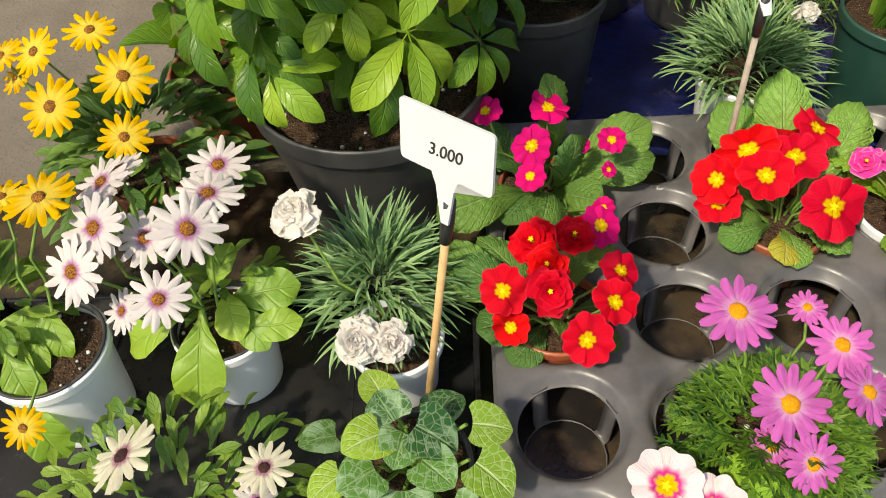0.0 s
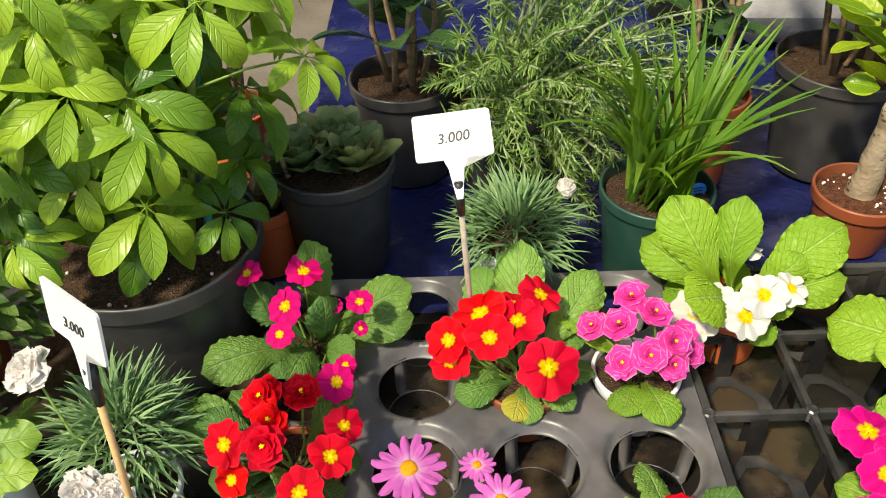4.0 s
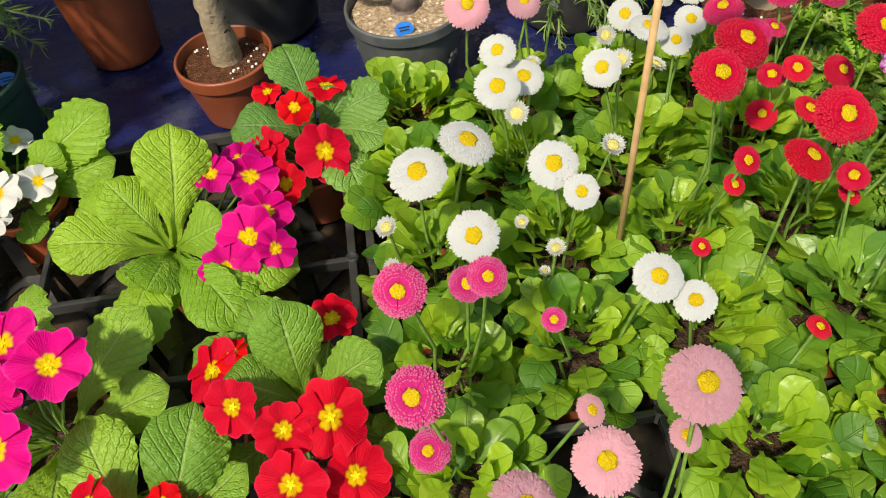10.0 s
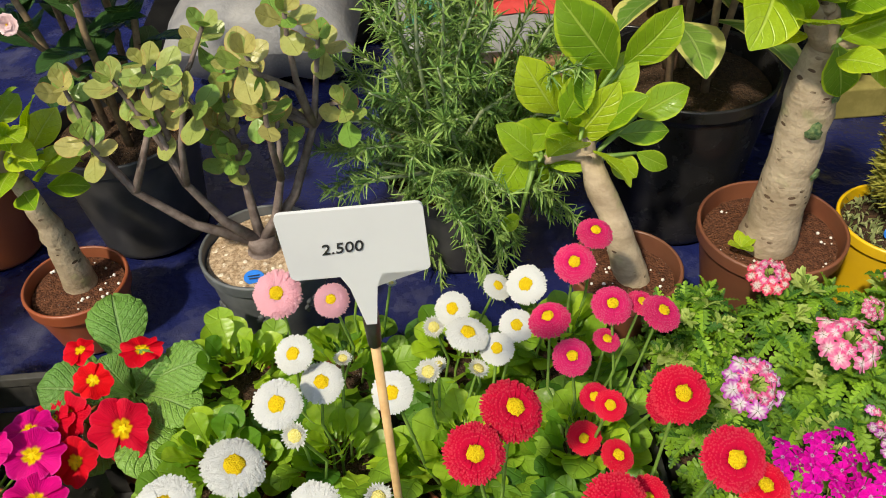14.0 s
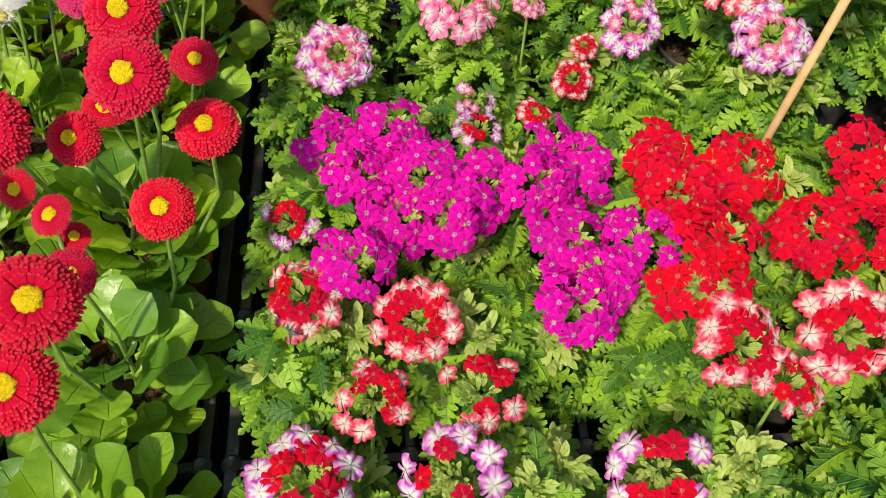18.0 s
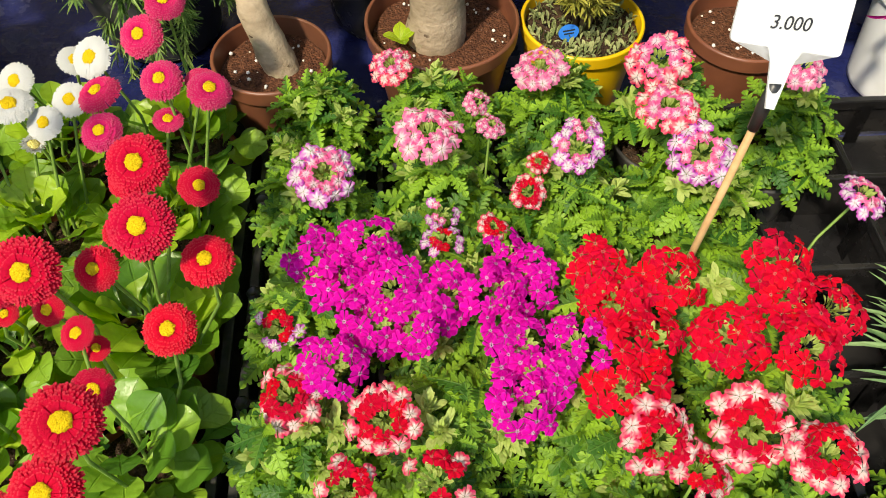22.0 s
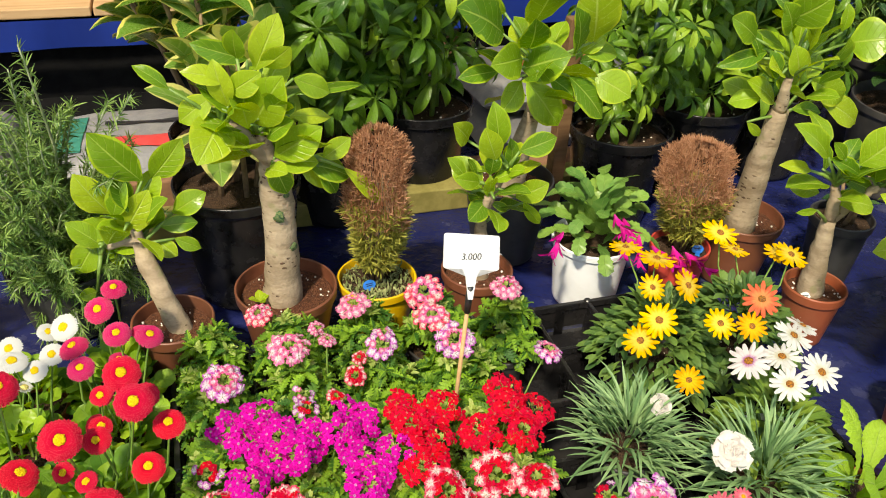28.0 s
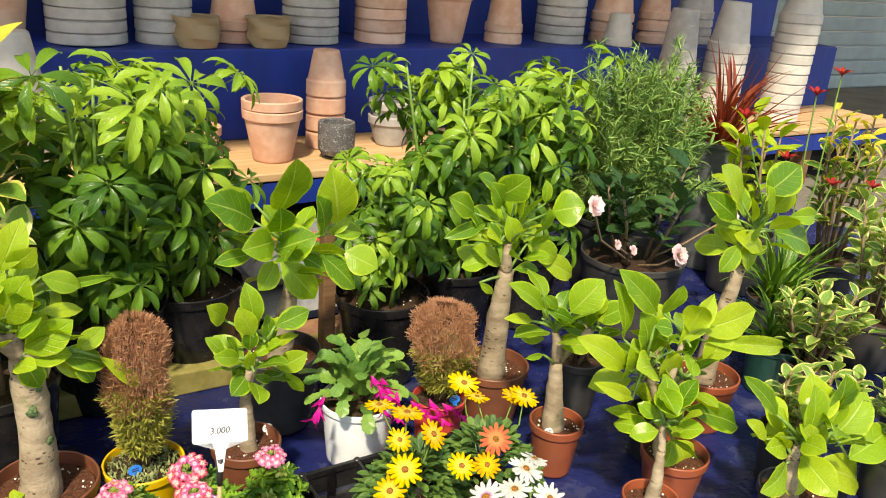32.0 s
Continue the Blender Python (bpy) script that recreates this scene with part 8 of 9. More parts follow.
def strap_plant(x, y, r, h, pot, name, label, mat, n, length, rise, width=1.0, z0=0.012, soil="soil", spread=0.02):
    """A tuft of strap leaves, each blade a part."""
    root = thing(name, x, y, z0, label, "potted plant")
    potted(root, pot, r, h, soil, 0.88, taper=0.78, lip=0.014)
    blades = [leaf_mesh("blade", M[mat], 1.0, tuple(width * w for w in (0.02, 0.028, 0.03, 0.028, 0.022, 0.012, 0.002)), 3, 11, 0.5, 0.25 + 0.5 * s, seed=s) for s in range(3)]
    for k in range(n):
        a = k * 2.39996 + jit(0.3)
        q = spread * math.sqrt(RNG.random())
        part("blade", RNG.choice(blades), root, aim((math.cos(a) * q, math.sin(a) * q, h * 0.88), a, rise[0] + (rise[1] - rise[0]) * RNG.random(), length * RNG.uniform(0.55, 1.1), jit(0.3)))
    return root


def leafy(x, y, r, h, pot, name, label, leaf, crown, n, leaf_len, profile, z0=0.012, stems=5, young=None, up=0.6, curl=0.7, low=0.3, fresh_from=0.8):
    """A plant with single leaves, each a part, along several stems. crown: (centre x, y, z, radius x, radius z)."""
    root = thing(name, x, y, z0, label, "potted plant")
    potted(root, pot, r, h, "soil", 0.88, taper=0.76, lip=0.016)
    blades = leaf_set("leaf_" + leaf + str(curl), leaf, 4, 1.0, profile, nu=5, nv=9, fold=0.25, curl=curl, ruffle=0.006, start=0.2)
    fresh = leaf_set("leaf_" + young, young, 3, 1.0, profile, nu=5, nv=9, fold=0.25, curl=curl, ruffle=0.006, start=0.2) if young else blades
    cx, cy, cz, rx, rz = crown
    c = Vector((cx - x, cy - y, cz - z0))
    for s in range(stems):
        a = 6.283 * s / stems + jit(0.5)
        b = Vector((math.cos(a) * r * 0.3, math.sin(a) * r * 0.3, h * 0.86))
        t = c + Vector((math.cos(a) * rx * 0.55, math.sin(a) * rx * 0.45, rz * RNG.uniform(0.2, 0.9)))
        m = b.lerp(t, 0.5) + Vector((jit(0.015), jit(0.015), 0))
        part("stem", tube("stem", M["woody_stem"], [b, m, t], [0.005, 0.004, 0.0025], 7), root)
        each = n // stems
        for i in range(each):
            k = low + (1 - low) * (i + 0.5) / each
            p = b.lerp(m, k * 2) if k < 0.5 else m.lerp(t, k * 2 - 1)
            yaw = i * 2.39996 + s + jit(0.3)
            part("leaf", RNG.choice(fresh if (young and k > fresh_from and s % 3 != 2) else blades), root, aim(p, yaw, up * (k * 1.4 - 0.2) + jit(0.3), leaf_len * RNG.uniform(0.75, 1.15), jit(0.4)))
    return root


strap_plant(0.440, 0.715, 0.064, 0.13, "green_pot", "grass_plant", "strappy dark green leaves in a dark green pot", "grass_leaf", 90, 0.21, (1.0, 1.52), 0.95, spread=0.035)
# echeveria in a black pot
root = thing("echeveria_plant", 0.070, 0.765, 0.006, "olive succulent rosettes in a black plastic pot", "succulent")
potted(root, "black_plastic", 0.073, 0.155, "soil", 0.93, taper=0.76, lip=0.016)
FAT = [leaf_mesh("succulent_leaf", M["echeveria_leaf"], 1.0, (0.16, 0.24, 0.32, 0.34, 0.28, 0.1), 5, 7, 0.35, -0.5, seed=s) for s in range(2)]
for ox, oy in ((-0.032, -0.01), (0.03, -0.012), (0.0, 0.03)):
    for k in range(22):
        part("leaf", RNG.choice(FAT), root, aim((ox, oy, 0.145), k * 2.39996, 0.25 + 0.045 * k, 0.060 * (1.1 - 0.02 * k)))
tag_stick(0.124, 0.770, 0.150, "blue plastic plant label on a black pot", yaw=0.9)

# ---- umbrella plants ----
schefflera(-0.098, 0.612, 0.112, 0.165, 7, "umbrella plant with bright green fingered leaves in a large black pot", pot="black_plastic", n=84, size=0.060, height=0.30, width=0.17, lime=0.5, low=0.22, wide=1.2)
for sx, lean, mat, label in ((-0.042, 0.050, "teal_plastic", "teal plastic plant stake pushed into the soil"), (-0.061, 0.064, "lime_cane", "yellow-green cane tied beside the umbrella plant's stake")):
    stake = thing("plant_stake", sx, 0.630, 0.145, label, "plant stake", "plant stakes")
    part("stake", tube("stake", M[mat], [(-lean * 0.08, 0, 0), (0.0, 0, 0.028), (lean * 0.45, -0.002, 0.175), (lean, -0.003, 0.355)], 0.0043, 10), stake)
schefflera(1.600, 1.130, 0.12, 0.20, 8, "tall umbrella plant with dark fingered leaves in a black tub", n=118, size=0.072, height=0.485, width=0.21, low=0.08, wide=0.92, lime=0.12)
schefflera(1.780, 1.180, 0.11, 0.20, 5, "umbrella plant with lime young leaves in a black tub", n=60, size=0.068, height=0.43, width=0.13, low=0.1, wide=0.92, lime=0.12)
schefflera(2.130, 0.985, 0.10, 0.20, 5, "umbrella plant on thin stems in a wide black pot", n=60, size=0.052, height=0.29, width=0.12, low=0.18, lime=0.05, stake=True)
schefflera(2.360, 1.080, 0.11, 0.20, 8, "dense umbrella plant with fingered leaves in a black tub", n=150, size=0.064, height=0.51, width=0.21, low=0.08, wide=0.92, lime=0.1)
schefflera(2.580, 1.100, 0.10, 0.20, 6, "umbrella plant crowded beside the rosemary", n=110, size=0.062, height=0.46, width=0.18, low=0.1, wide=0.92, lime=0.1)

# ---- other pots behind the trays ----
LANCE = (0.02, 0.10, 0.15, 0.17, 0.16, 0.12, 0.07, 0.01)
OVAL = (0.02, 0.14, 0.22, 0.26, 0.26, 0.22, 0.14, 0.01)
leafy(1.400, 1.110, 0.10, 0.20, "jet_plastic", "dracaena_plant", "gold-edged strap-leaved plant in a tall black pot", "gold_leaf", (1.330, 1.02, 0.53, 0.19, 0.17), 144, 0.12, (0.02, 0.09, 0.17, 0.215, 0.22, 0.19, 0.12, 0.01), young="gold_young", up=0.75, curl=1.15, stems=9, low=0.42, fresh_from=0.84)
leafy(1.400, 0.900, 0.10, 0.21, "jet_plastic", "rubber_plant", "dark leathery plant in a large black pot", "variegated_leaf", (1.40, 0.93, 0.38, 0.09, 0.10), 30, 0.11, OVAL, up=0.5)
CAMELLIA = [leafy(0.735, 0.945, 0.09, 0.16, "black_plastic", "camellia_shrub", "dark-leaved camellia with pink buds in a black pot", "camellia_leaf", (0.72, 0.97, 0.37, 0.15, 0.11), 60, 0.08, OVAL)]
CAMELLIA.append(leafy(2.820, 0.960, 0.13, 0.20, "black_plastic", "camellia_shrub", "camellia with pale pink flowers in a wide black tub", "camellia_leaf", (2.80, 0.92, 0.34, 0.20, 0.12), 70, 0.075, OVAL))
leafy(2.430, 0.690, 0.055, 0.13, "black_plastic", "small_shrub", "small dark shrub in a black pot", "camellia_leaf", (2.43, 0.69, 0.2, 0.05, 0.05), 16, 0.045, OVAL)
leafy(2.920, 0.500, 0.06, 0.11, "black_plastic", "euonymus_shrub", "variegated shrub with cream-edged leaves in a black pot", "variegated_leaf", (2.90, 0.48, 0.20, 0.15, 0.11), 150, 0.05, OVAL, stems=12)
leafy(2.640, 0.330, 0.06, 0.11, "black_plastic", "euonymus_shrub", "small-leaved variegated shrub in a black pot", "variegated_leaf", (2.66, 0.30, 0.18, 0.13, 0.09), 120, 0.045, OVAL, stems=10)
leafy(2.470, 0.500, 0.05, 0.10, "black_plastic", "euonymus_shrub", "low variegated shrub between fig trees", "variegated_leaf", (2.47, 0.50, 0.17, 0.09, 0.07), 80, 0.036, OVAL, stems=8)
leafy(3.240, 0.560, 0.08, 0.13, "black_plastic", "euonymus_shrub", "tall variegated shrub with cream leaves", "variegated_leaf", (3.24, 0.56, 0.30, 0.17, 0.16), 130, 0.06, OVAL, stems=10)
leafy(0.545, 0.920, 0.06, 0.135, "terracotta_plastic", "small_shrub", "small shrub in a brown plastic pot", "camellia_leaf", (0.545, 0.94, 0.28, 0.07, 0.07), 26, 0.06, OVAL)
leafy(-0.090, 0.960, 0.05, 0.11, "orange_plastic", "small_shrub", "thin-stemmed shrub in an orange plastic pot", "schefflera_leaf", (-0.09, 0.96, 0.30, 0.06, 0.08), 20, 0.05, OVAL)
leafy(-0.020, 0.752, 0.042, 0.10, "orange_plastic", "small_shrub", "seedling in an orange plastic pot", "schefflera_leaf", (0.0, 0.72, 0.18, 0.04, 0.03), 10, 0.05, LANCE)
leafy(0.150, 0.960, 0.075, 0.15, "black_plastic", "rubber_plant", "plant with big dark grey-green leaves in a black pot", "camellia_leaf", (0.15, 0.95, 0.28, 0.07, 0.07), 16, 0.11, OVAL)
leafy(-0.270, 0.720, 0.06, 0.10, "terracotta_plastic", "small_shrub", "leafy shrub in a terracotta plastic pot behind the daisies", "schefflera_leaf", (-0.27, 0.72, 0.19, 0.07, 0.05), 34, 0.06, LANCE)
strap_plant(2.900, 0.575, 0.06, 0.12, "green_pot", "flowering_grass", "grassy plant in a dark green pot", "grass_leaf", 60, 0.19, (0.5, 1.4), 0.7)
strap_plant(3.360, 1.200, 0.09, 0.40, "grey_pot", "cordyline_plant", "spiky red-bronze sword-leaved plant", "red_leaf", 84, 0.33, (0.7, 1.55), 0.7)
PAW = strap_plant(3.080, 0.720, 0.07, 0.14, "black_plastic", "kangaroo_paw", "kangaroo paw with tall stems and strap leaves", "grass_leaf", 50, 0.25, (0.7, 1.5), 1.0)

leafy(3.420, 0.820, 0.09, 0.16, "black_plastic", "euonymus_shrub", "tall golden variegated shrub at the display's end", "gold_leaf", (3.42, 0.82, 0.42, 0.16, 0.18), 150, 0.06, OVAL, stems=12, young="gold_young")
leafy(3.060, 0.330, 0.07, 0.12, "black_plastic", "euonymus_shrub", "spreading variegated shrub with cream-edged leaves", "variegated_leaf", (3.02, 0.33, 0.21, 0.15, 0.12), 140, 0.055, OVAL, stems=12)
leafy(2.780, 0.200, 0.07, 0.12, "black_plastic", "euonymus_shrub", "bushy variegated shrub beside the fig trees", "variegated_leaf", (2.78, 0.20, 0.19, 0.12, 0.09), 130, 0.042, OVAL, stems=12)
leafy(3.640, 0.560, 0.09, 0.16, "black_plastic", "euonymus_shrub", "tall pale variegated shrub", "variegated_leaf", (3.64, 0.56, 0.36, 0.18, 0.18), 140, 0.06, OVAL, stems=12)
leafy(3.300, 1.020, 0.09, 0.18, "black_plastic", "small_shrub", "lime-leaved shrub in front of the clay pots", "ficus_lime", (3.30, 1.02, 0.42, 0.12, 0.12), 50, 0.08, OVAL, stems=6)
# camellia blooms and buds
for bx, by, bz, s in ((2.444, 0.72, 0.45, 0.022), (2.80, 0.80, 0.265, 0.026), (3.02, 0.85, 0.32, 0.024), (0.70, 0.86, 0.345, 0.012), (2.65, 0.80, 0.30, 0.013), (2.62, 0.82, 0.31, 0.012)):
    root = CAMELLIA[0] if bx < 1 else CAMELLIA[1]
    o = root.matrix_basis.translation
    flower(root, "double", "camellia_petal", (bx - o.x, by - o.y, bz - o.z), s, (0.1, -0.8, 0.4), "lemon_eye")
    stem_to("stem", root, (0.0, 0.0, 0.15), (bx - o.x, by - o.y + 0.003, bz - o.z - 0.003), 0.003, "woody_stem", 0.03)
# kangaroo paw flowers
for bx, by, bz in ((3.10, 0.70, 0.69), (3.026, 0.70, 0.649), (2.808, 0.70, 0.609), (3.34, 0.70, 0.406), (3.0, 0.72, 0.5), (3.2, 0.72, 0.42)):
    c = Clump()
    for i in range(7):
        c.add(OSTEO_LEAF[i % 3], aim((0, 0, 0), i * 0.9, 0.8, 0.03))
    part("flower", c.mesh("paw_petals", M["paw_petal"]), PAW, Matrix.Translation((bx - 3.08, by - 0.72, bz - 0.012)), "dark red furry flower")
    stem_to("stem", PAW, (0, 0, 0.12), (bx - 3.08, by - 0.72, bz - 0.012), 0.002, "stem", 0.03)

# ---- stepped shelf with blue cloth, planks and clay pots ----
SH = thing("display_shelf", 1.0, 1.72, 0.0, "stepped display shelf of pine planks under blue cloth", "shelf", kind="")
for x0, x1 in ((-1.2, 1.15), (1.155, 3.10), (3.105, 5.2)):
    part("plank", box("plank", M["wood"], x0 - 1.0, 0.0, 0.235, x1 - 1.0, 0.40, 0.258, 0.003), SH)


def drape(x0, x1, y, z0, z1, sag, seed, folds=22):
    """A hanging strip of cloth with soft folds and a wavy hem."""
    nx, nz = 150, 8
    V = []
    for j in range(nz):
        t = j / (nz - 1)
        for i in range(nx):
            x = x0 + (x1 - x0) * i / (nx - 1)
            w = noise.noise(Vector((x * folds * 0.3, seed, 0.2)))
            V.append((x, y + 0.012 * t * w - 0.002, z1 + (z0 - z1 + sag * noise.noise(Vector((x * 2.0, seed, 5)))) * t))
    return mesh_of("cloth", V, grid_faces(nx, nz), M["cloth"])


part("cloth", drape(-2.2, 4.2, -0.006, 0.165, 0.234, 0.02, 1), SH, label="blue cloth hanging below the plank")
part("cloth", drape(-2.2, 4.2, 0.398, 0.26, 0.54, 0.0, 2, 12), SH, label="blue cloth riser")
part("step", box("step", M["cloth"], -2.2, 0.40, 0.50, 4.2, 0.80, 0.545, 0.006), SH, label="blue cloth covered step")
part("cloth", drape(-2.2, 4.2, 0.80, 0.5, 1.25, 0.0, 3, 8), SH, label="blue cloth backdrop behind the pots")
for px in (-1.9, -0.6, 1.02, 2.2, 3.6):
    part("leg", box("leg", M["old_wood"], px - 0.03, 0.02, 0.0, px + 0.03, 0.08, 0.234, 0.003), SH)
    part("leg", box("leg", M["old_wood"], px - 0.03, 0.72, 0.0, px + 0.03, 0.78, 0.5, 0.003), SH)


def clay_profile(r, h, rim):
    rb = r * 0.66
    return [(0.0, 0.003), (0.012, 0.0), (rb - 0.003, 0.0), (rb, 0.004), (r * 0.93, h - rim), (r, h - rim + 0.003), (r + 0.001, h - 0.003), (r - 0.003, h), (r - 0.010, h - 0.003), (r - 0.013, h - rim), (rb - 0.01, 0.012), (0.0, 0.012)]


def clay_stack(x, y, z, r, h, n, mat, label, upside=True, step=0.03, rim=0.03, lean=0.0, wide=1.0):
    """Clay pots nested in one another, upside down or upright; each pot is a part."""
    root = thing("clay_pot_stack" if n > 1 else "clay_pot", x, y, z, label, "clay pots" if n > 1 else "clay pot", "clay pots")
    me = lathe("clay_pot", M[mat], clay_profile(r, h, rim), 36)
    for k in range(n):
        m = Matrix.Translation((lean * k * step, 0, k * step)) @ Matrix.Rotation(jit(0.02) + 0.0, 4, "X")
        if upside:
            m = m @ Matrix.Translation((0, 0, h)) @ Matrix.Rotation(math.pi, 4, "X")
        part("pot", me, root, m)
    return root


LOW, HIGH, TY = 0.2585, 0.546, 2.28
clay_stack(2.205, 1.87, LOW, 0.088, 0.155, 2, "terracotta", "two nested terracotta clay pots on the pine plank", False, 0.028)
clay_stack(2.420, 1.98, LOW, 0.062, 0.14, 4, "terracotta", "tall stack of upturned terracotta pots", True, 0.055, rim=0.05)
clay_stack(1.545, 1.95, LOW, 0.072, 0.15, 6, "white_clay", "tall stack of upturned whitewashed clay pots", True, 0.042, rim=0.040)
clay_stack(1.79, 1.95, LOW, 0.075, 0.15, 1, "terracotta", "terracotta pot half hidden by leaves", False)
clay_stack(2.02, 1.97, LOW, 0.06, 0.09, 1, "terracotta", "low terracotta pot standing behind leaves", False)
clay_stack(2.64, 1.95, LOW, 0.075, 0.10, 2, "grey_clay", "two low grey clay bowls stacked", False, 0.05)
clay_stack(1.20, 1.93, LOW, 0.10, 0.14, 1, "terracotta", "wide terracotta pot on the plank", False)
clay_stack(1.00, 1.95, LOW, 0.08, 0.14, 1, "white_clay", "whitewashed clay pot on the plank", False)
clay_stack(4.55, 1.90, LOW, 0.088, 0.17, 11, "white_clay", "very tall leaning stack of whitewashed pots", True, 0.042, rim=0.040, lean=0.05)
clay_stack(4.575, 1.90, LOW + 0.465, 0.070, 0.20, 1, "white_clay", "pale pot turned over on a tall stack", True)
clay_stack(4.20, 1.95, LOW, 0.085, 0.20, 8, "white_clay", "tall stack of pale clay pots", True, 0.042, rim=0.040, lean=0.03)
clay_stack(3.92, 1.95, LOW, 0.08, 0.26, 5, "grey_clay", "stack of tall blue-grey clay pots", True, 0.05, rim=0.045, lean=0.02)
# pebble-dash pot on small feet
root = thing("pebble_pot", 2.395, 1.835, LOW, "rough grey pebble-dash pot on small feet", "clay pot", "clay pots")
part("pot", lathe("pebble_pot", M["pebble_pot"], [(0.0, 0.010), (0.03, 0.009), (0.046, 0.014), (0.056, 0.03), (0.057, 0.10), (0.055, 0.112), (0.050, 0.114), (0.047, 0.108), (0.047, 0.03), (0.0, 0.025)], 36), root)
for k in range(3):
    part("foot", lathe("foot", M["pebble_pot"], [(0, 0), (0.008, 0), (0.011, 0.014), (0, 0.016)], 10), root, Matrix.Translation((0.036 * math.cos(k * 2.1 + 0.5), 0.036 * math.sin(k * 2.1 + 0.5), 0)))
TOP_ROW = [("terracotta", 1.55, 0.085, 3, 0.045, "stack of terracotta pots on the blue step"), ("grey_clay", 1.775, 0.112, 5, 0.036, "wide stack of grey clay pots"), ("grey_clay", 2.000, 0.086, 5, 0.036, "stack of grey clay pots"), ("terracotta", 2.225, 0.080, 2, 0.04, "upturned terracotta pots on the step"),
           ("grey_clay", 2.485, 0.095, 6, 0.030, "stack of ribbed grey clay pots"), ("terracotta", 2.760, 0.092, 4, 0.040, "stack of wide terracotta pots"), ("terracotta", 3.035, 0.090, 1, 0.05, "large terracotta pot on the step"), ("terracotta", 3.285, 0.074, 2, 0.04, "upturned pale terracotta pots on the step"),
           ("grey_clay", 3.575, 0.100, 5, 0.036, "stack of grey clay pots on the step"), ("terracotta", 3.845, 0.090, 3, 0.045, "stack of terracotta pots by the shelf end"), ("terracotta", 4.08, 0.070, 3, 0.05, "stack of narrow terracotta pots"), ("grey_clay", 4.33, 0.085, 4, 0.036, "grey clay pots at the shelf end"),
           ("terracotta", 1.29, 0.090, 3, 0.045, "terracotta pots on the blue step"), ("grey_clay", 1.04, 0.095, 4, 0.036, "grey clay pots on the blue step"), ("terracotta", 0.80, 0.085, 3, 0.045, "terracotta pots on the blue step")]
for k, (mat, x, r, n, step, label) in enumerate(TOP_ROW):
    clay_stack(x, TY + jit(0.02), HIGH, r, 0.19, n, mat, label, k not in (0, 6, 12), step, rim=step - 0.002 if n > 3 else 0.035)
clay_stack(3.80, 2.18, HIGH, 0.062, 0.13, 1, "white_clay", "small upturned white pot on the step", True)


def burlap_bag(x, y, z, label):
    root = thing("burlap_planter", x, y, z, label, "planter bag", "planter bags")
    part("bag", lathe("bag", M["burlap"], [(0.0, 0.0), (0.055, 0.0), (0.068, 0.03), (0.064, 0.07), (0.07, 0.092), (0.062, 0.088), (0.058, 0.05), (0.0, 0.03)], 18, 0.06), root)


burlap_bag(2.075, 2.17, HIGH, "crumpled burlap planter bag on the blue step")
burlap_bag(2.30, 2.17, HIGH, "crumpled burlap planter bag beside clay pots")

# ---- sacks, bricks and timber behind the pots ----


def sack(x, y, z, w, d, h, yaw, label, prints):
    root = thing("compost_sack", x, y, z, label, "sack", "sacks")
    root.matrix_basis = Matrix.Translation((x, y, z)) @ Matrix.Rotation(yaw, 4, "Z")
    nx, ny = 26, 18
    V, F = [], []
    for side in (1, -1):
        for j in range(ny):
            for i in range(nx):
                u, v = -1 + 2 * i / (nx - 1), -1 + 2 * j / (ny - 1)
                b = max(0.0, (1 - u ** 4) * (1 - v ** 4)) ** 0.5
                q = noise.noise(Vector((u * 3 + x * 9, v * 3, side)))
                V.append((u * w / 2, v * d / 2, h / 2 + side * b * h / 2 * (1 + 0.16 * q)))
    F = grid_faces(nx, ny) + [f[::-1] for f in grid_faces(nx, ny, nx * ny)]
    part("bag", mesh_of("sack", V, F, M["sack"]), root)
    for mat, u0, v0, u1, v1 in prints:
        V = []
        for j in range(8):
            for i in range(12):
                u, v = u0 + (u1 - u0) * i / 11, v0 + (v1 - v0) * j / 7
                b = max(0.0, (1 - u ** 4) * (1 - v ** 4)) ** 0.5
                q = noise.noise(Vector((u * 3 + x * 9, v * 3, 1)))
                V.append((u * w / 2, v * d / 2, h / 2 + b * h / 2 * (1 + 0.16 * q) + 0.003))
        part("print", mesh_of("sack_print", V, grid_faces(12, 8), M[mat]), root)


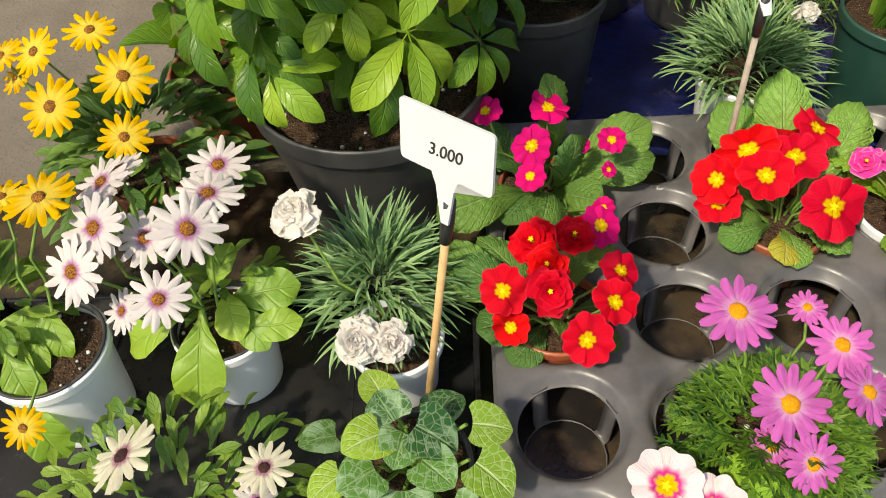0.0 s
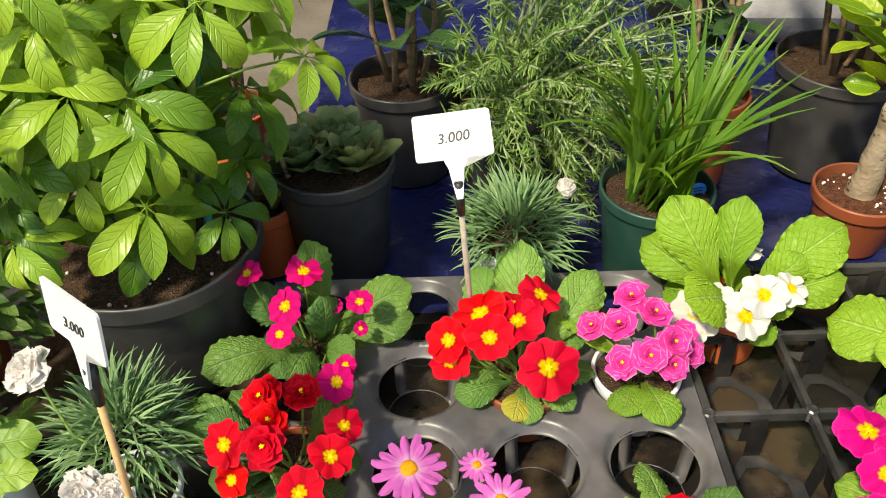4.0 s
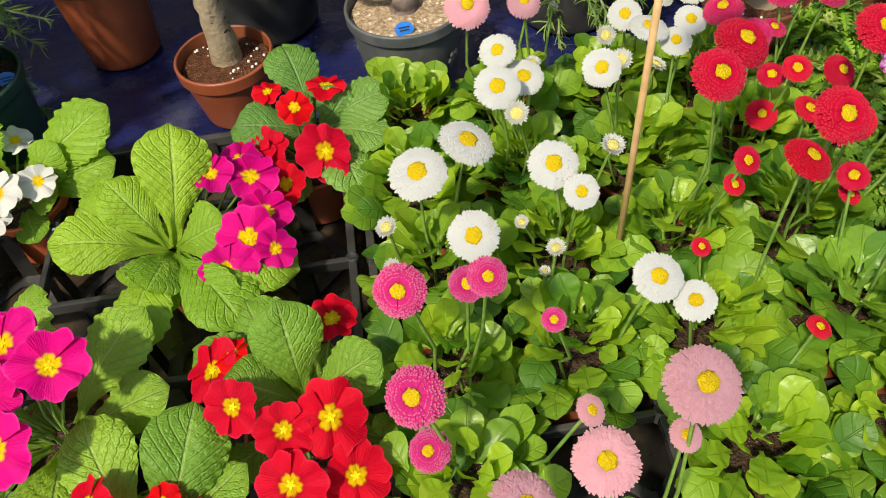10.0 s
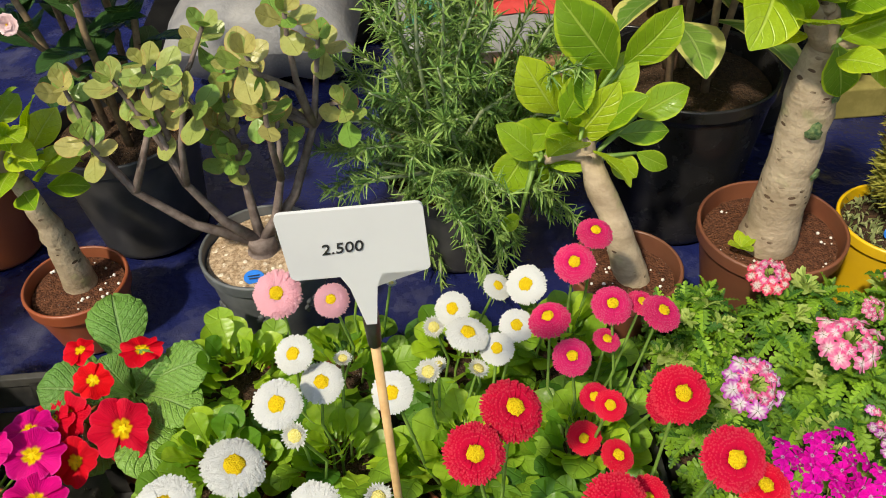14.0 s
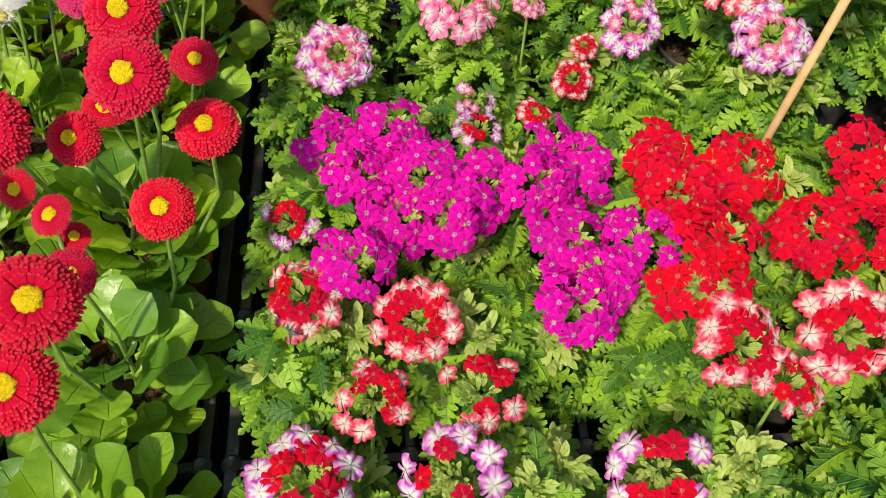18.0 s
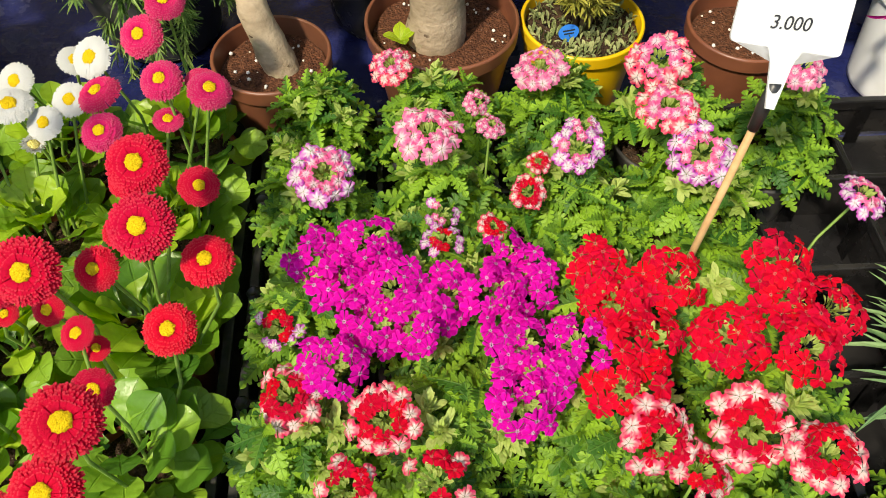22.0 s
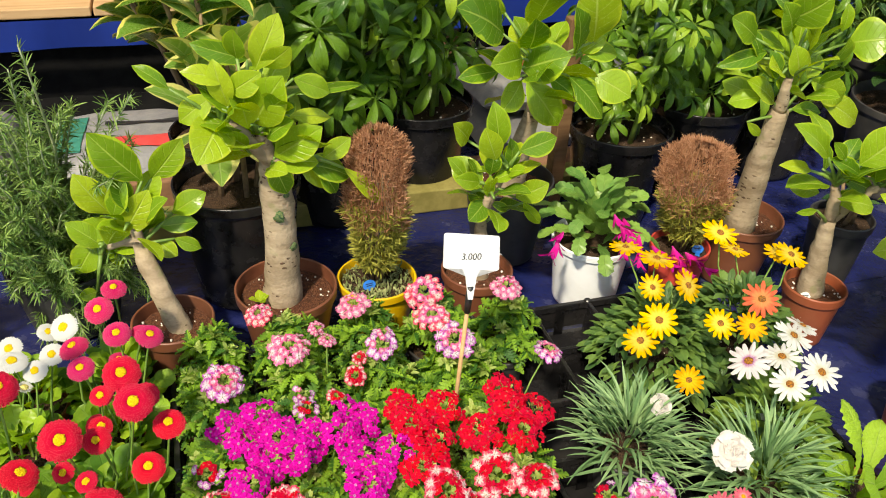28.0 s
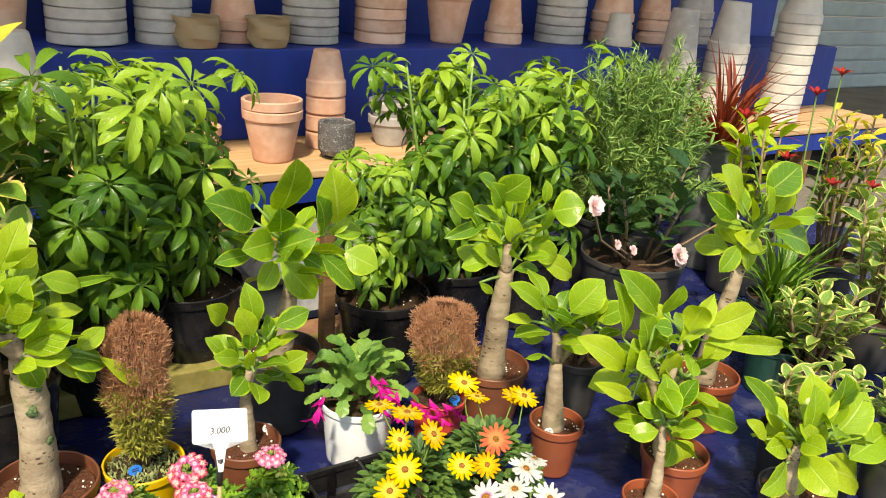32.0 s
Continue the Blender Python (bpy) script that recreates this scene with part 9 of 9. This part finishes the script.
RG = [("sack_red", -0.35, -0.70, 0.6, -0.38), ("sack_green", -0.9, -0.7, -0.55, 0.5), ("sack_green", 0.75, -0.6, 0.9, -0.1), ("ink", -0.35, 0.1, 0.5, 0.22)]
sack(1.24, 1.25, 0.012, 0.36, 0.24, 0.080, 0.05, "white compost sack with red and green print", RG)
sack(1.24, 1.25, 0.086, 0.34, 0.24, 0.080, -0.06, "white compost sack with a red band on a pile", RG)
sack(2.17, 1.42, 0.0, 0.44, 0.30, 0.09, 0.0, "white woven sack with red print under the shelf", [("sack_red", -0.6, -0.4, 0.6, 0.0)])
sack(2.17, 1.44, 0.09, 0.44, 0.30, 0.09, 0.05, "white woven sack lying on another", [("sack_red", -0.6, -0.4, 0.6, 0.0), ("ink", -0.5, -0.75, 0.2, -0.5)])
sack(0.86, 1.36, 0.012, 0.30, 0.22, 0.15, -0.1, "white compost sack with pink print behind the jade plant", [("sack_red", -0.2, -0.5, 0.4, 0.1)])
for k in range(9):
    solid("brick", box("brick", M["brick"], -0.095, -0.045, 0, 0.095, 0.045, 0.056, 0.003), "dull red brick on the ground behind pots", "brick", Matrix.Translation((1.30 + 0.2 * (k % 6), 1.16, 0.001 + 0.057 * (k // 6))) @ Matrix.Rotation(jit(0.04), 4, "Z"), "bricks")
solid("timber", box("timber", M["yellow_wood"], -0.5, -0.03, 0, 0.9, 0.03, 0.05, 0.003), "mossy yellow-brown timber behind the tarpaulin", "timber", Matrix.Translation((1.55, 1.095, 0.012)))
solid("wooden_post", box("wooden_post", M["old_wood"], -0.014, -0.014, 0, 0.014, 0.014, 0.40, 0.002), "thin brown wooden post standing behind the fig trees", "post", Matrix.Translation((2.02, 1.02, 0.012)))

# upright black surface added where the under-shelf shade falls
solid("black_sheet", mesh_of("black_sheet", [(x, 1.80 + 0.012 * noise.noise(Vector((x * 6, z * 2, 3))), z) for z in (0.012, 0.09, 0.17, 0.232) for x in np.linspace(-1.18, 5.18, 120)], grid_faces(120, 4), M["shade_black"]), "black sheet added as the shade under the shelf planks", "plastic sheet", kind="structure")

# the same painted shade, laid on the floor behind the sacks
solid("black_sheet", sheet("black_sheet", M["shade_black"], 0.60, 1.40, 1.72, 1.79, 0.016, 60, 24, 0.006, 9, 4), "black ground sheet added as the shade under the shelf", "plastic sheet", kind="structure")

# ---- closing wall and added awning ----
# out of view, added to keep direct sun off the clay pots
solid("awning", box("awning", M["awning"], -6, 1.15, 1.75, 9, 3.6, 1.78, 0.006), "unseen cream canvas awning added to shade the shelf", "awning", kind="structure")
SHUT = thing("wall_shutter", 0, 3.6, 0, "grey-blue ribbed metal shutter wall", "wall", kind="structure")
rib = box("slat", M["shutter"], -6, -0.02, 0, 9, 0.02, 0.105, 0.012)
for k in range(20):
    part("slat", rib, SHUT, Matrix.Translation((0, 0, k * 0.112)))
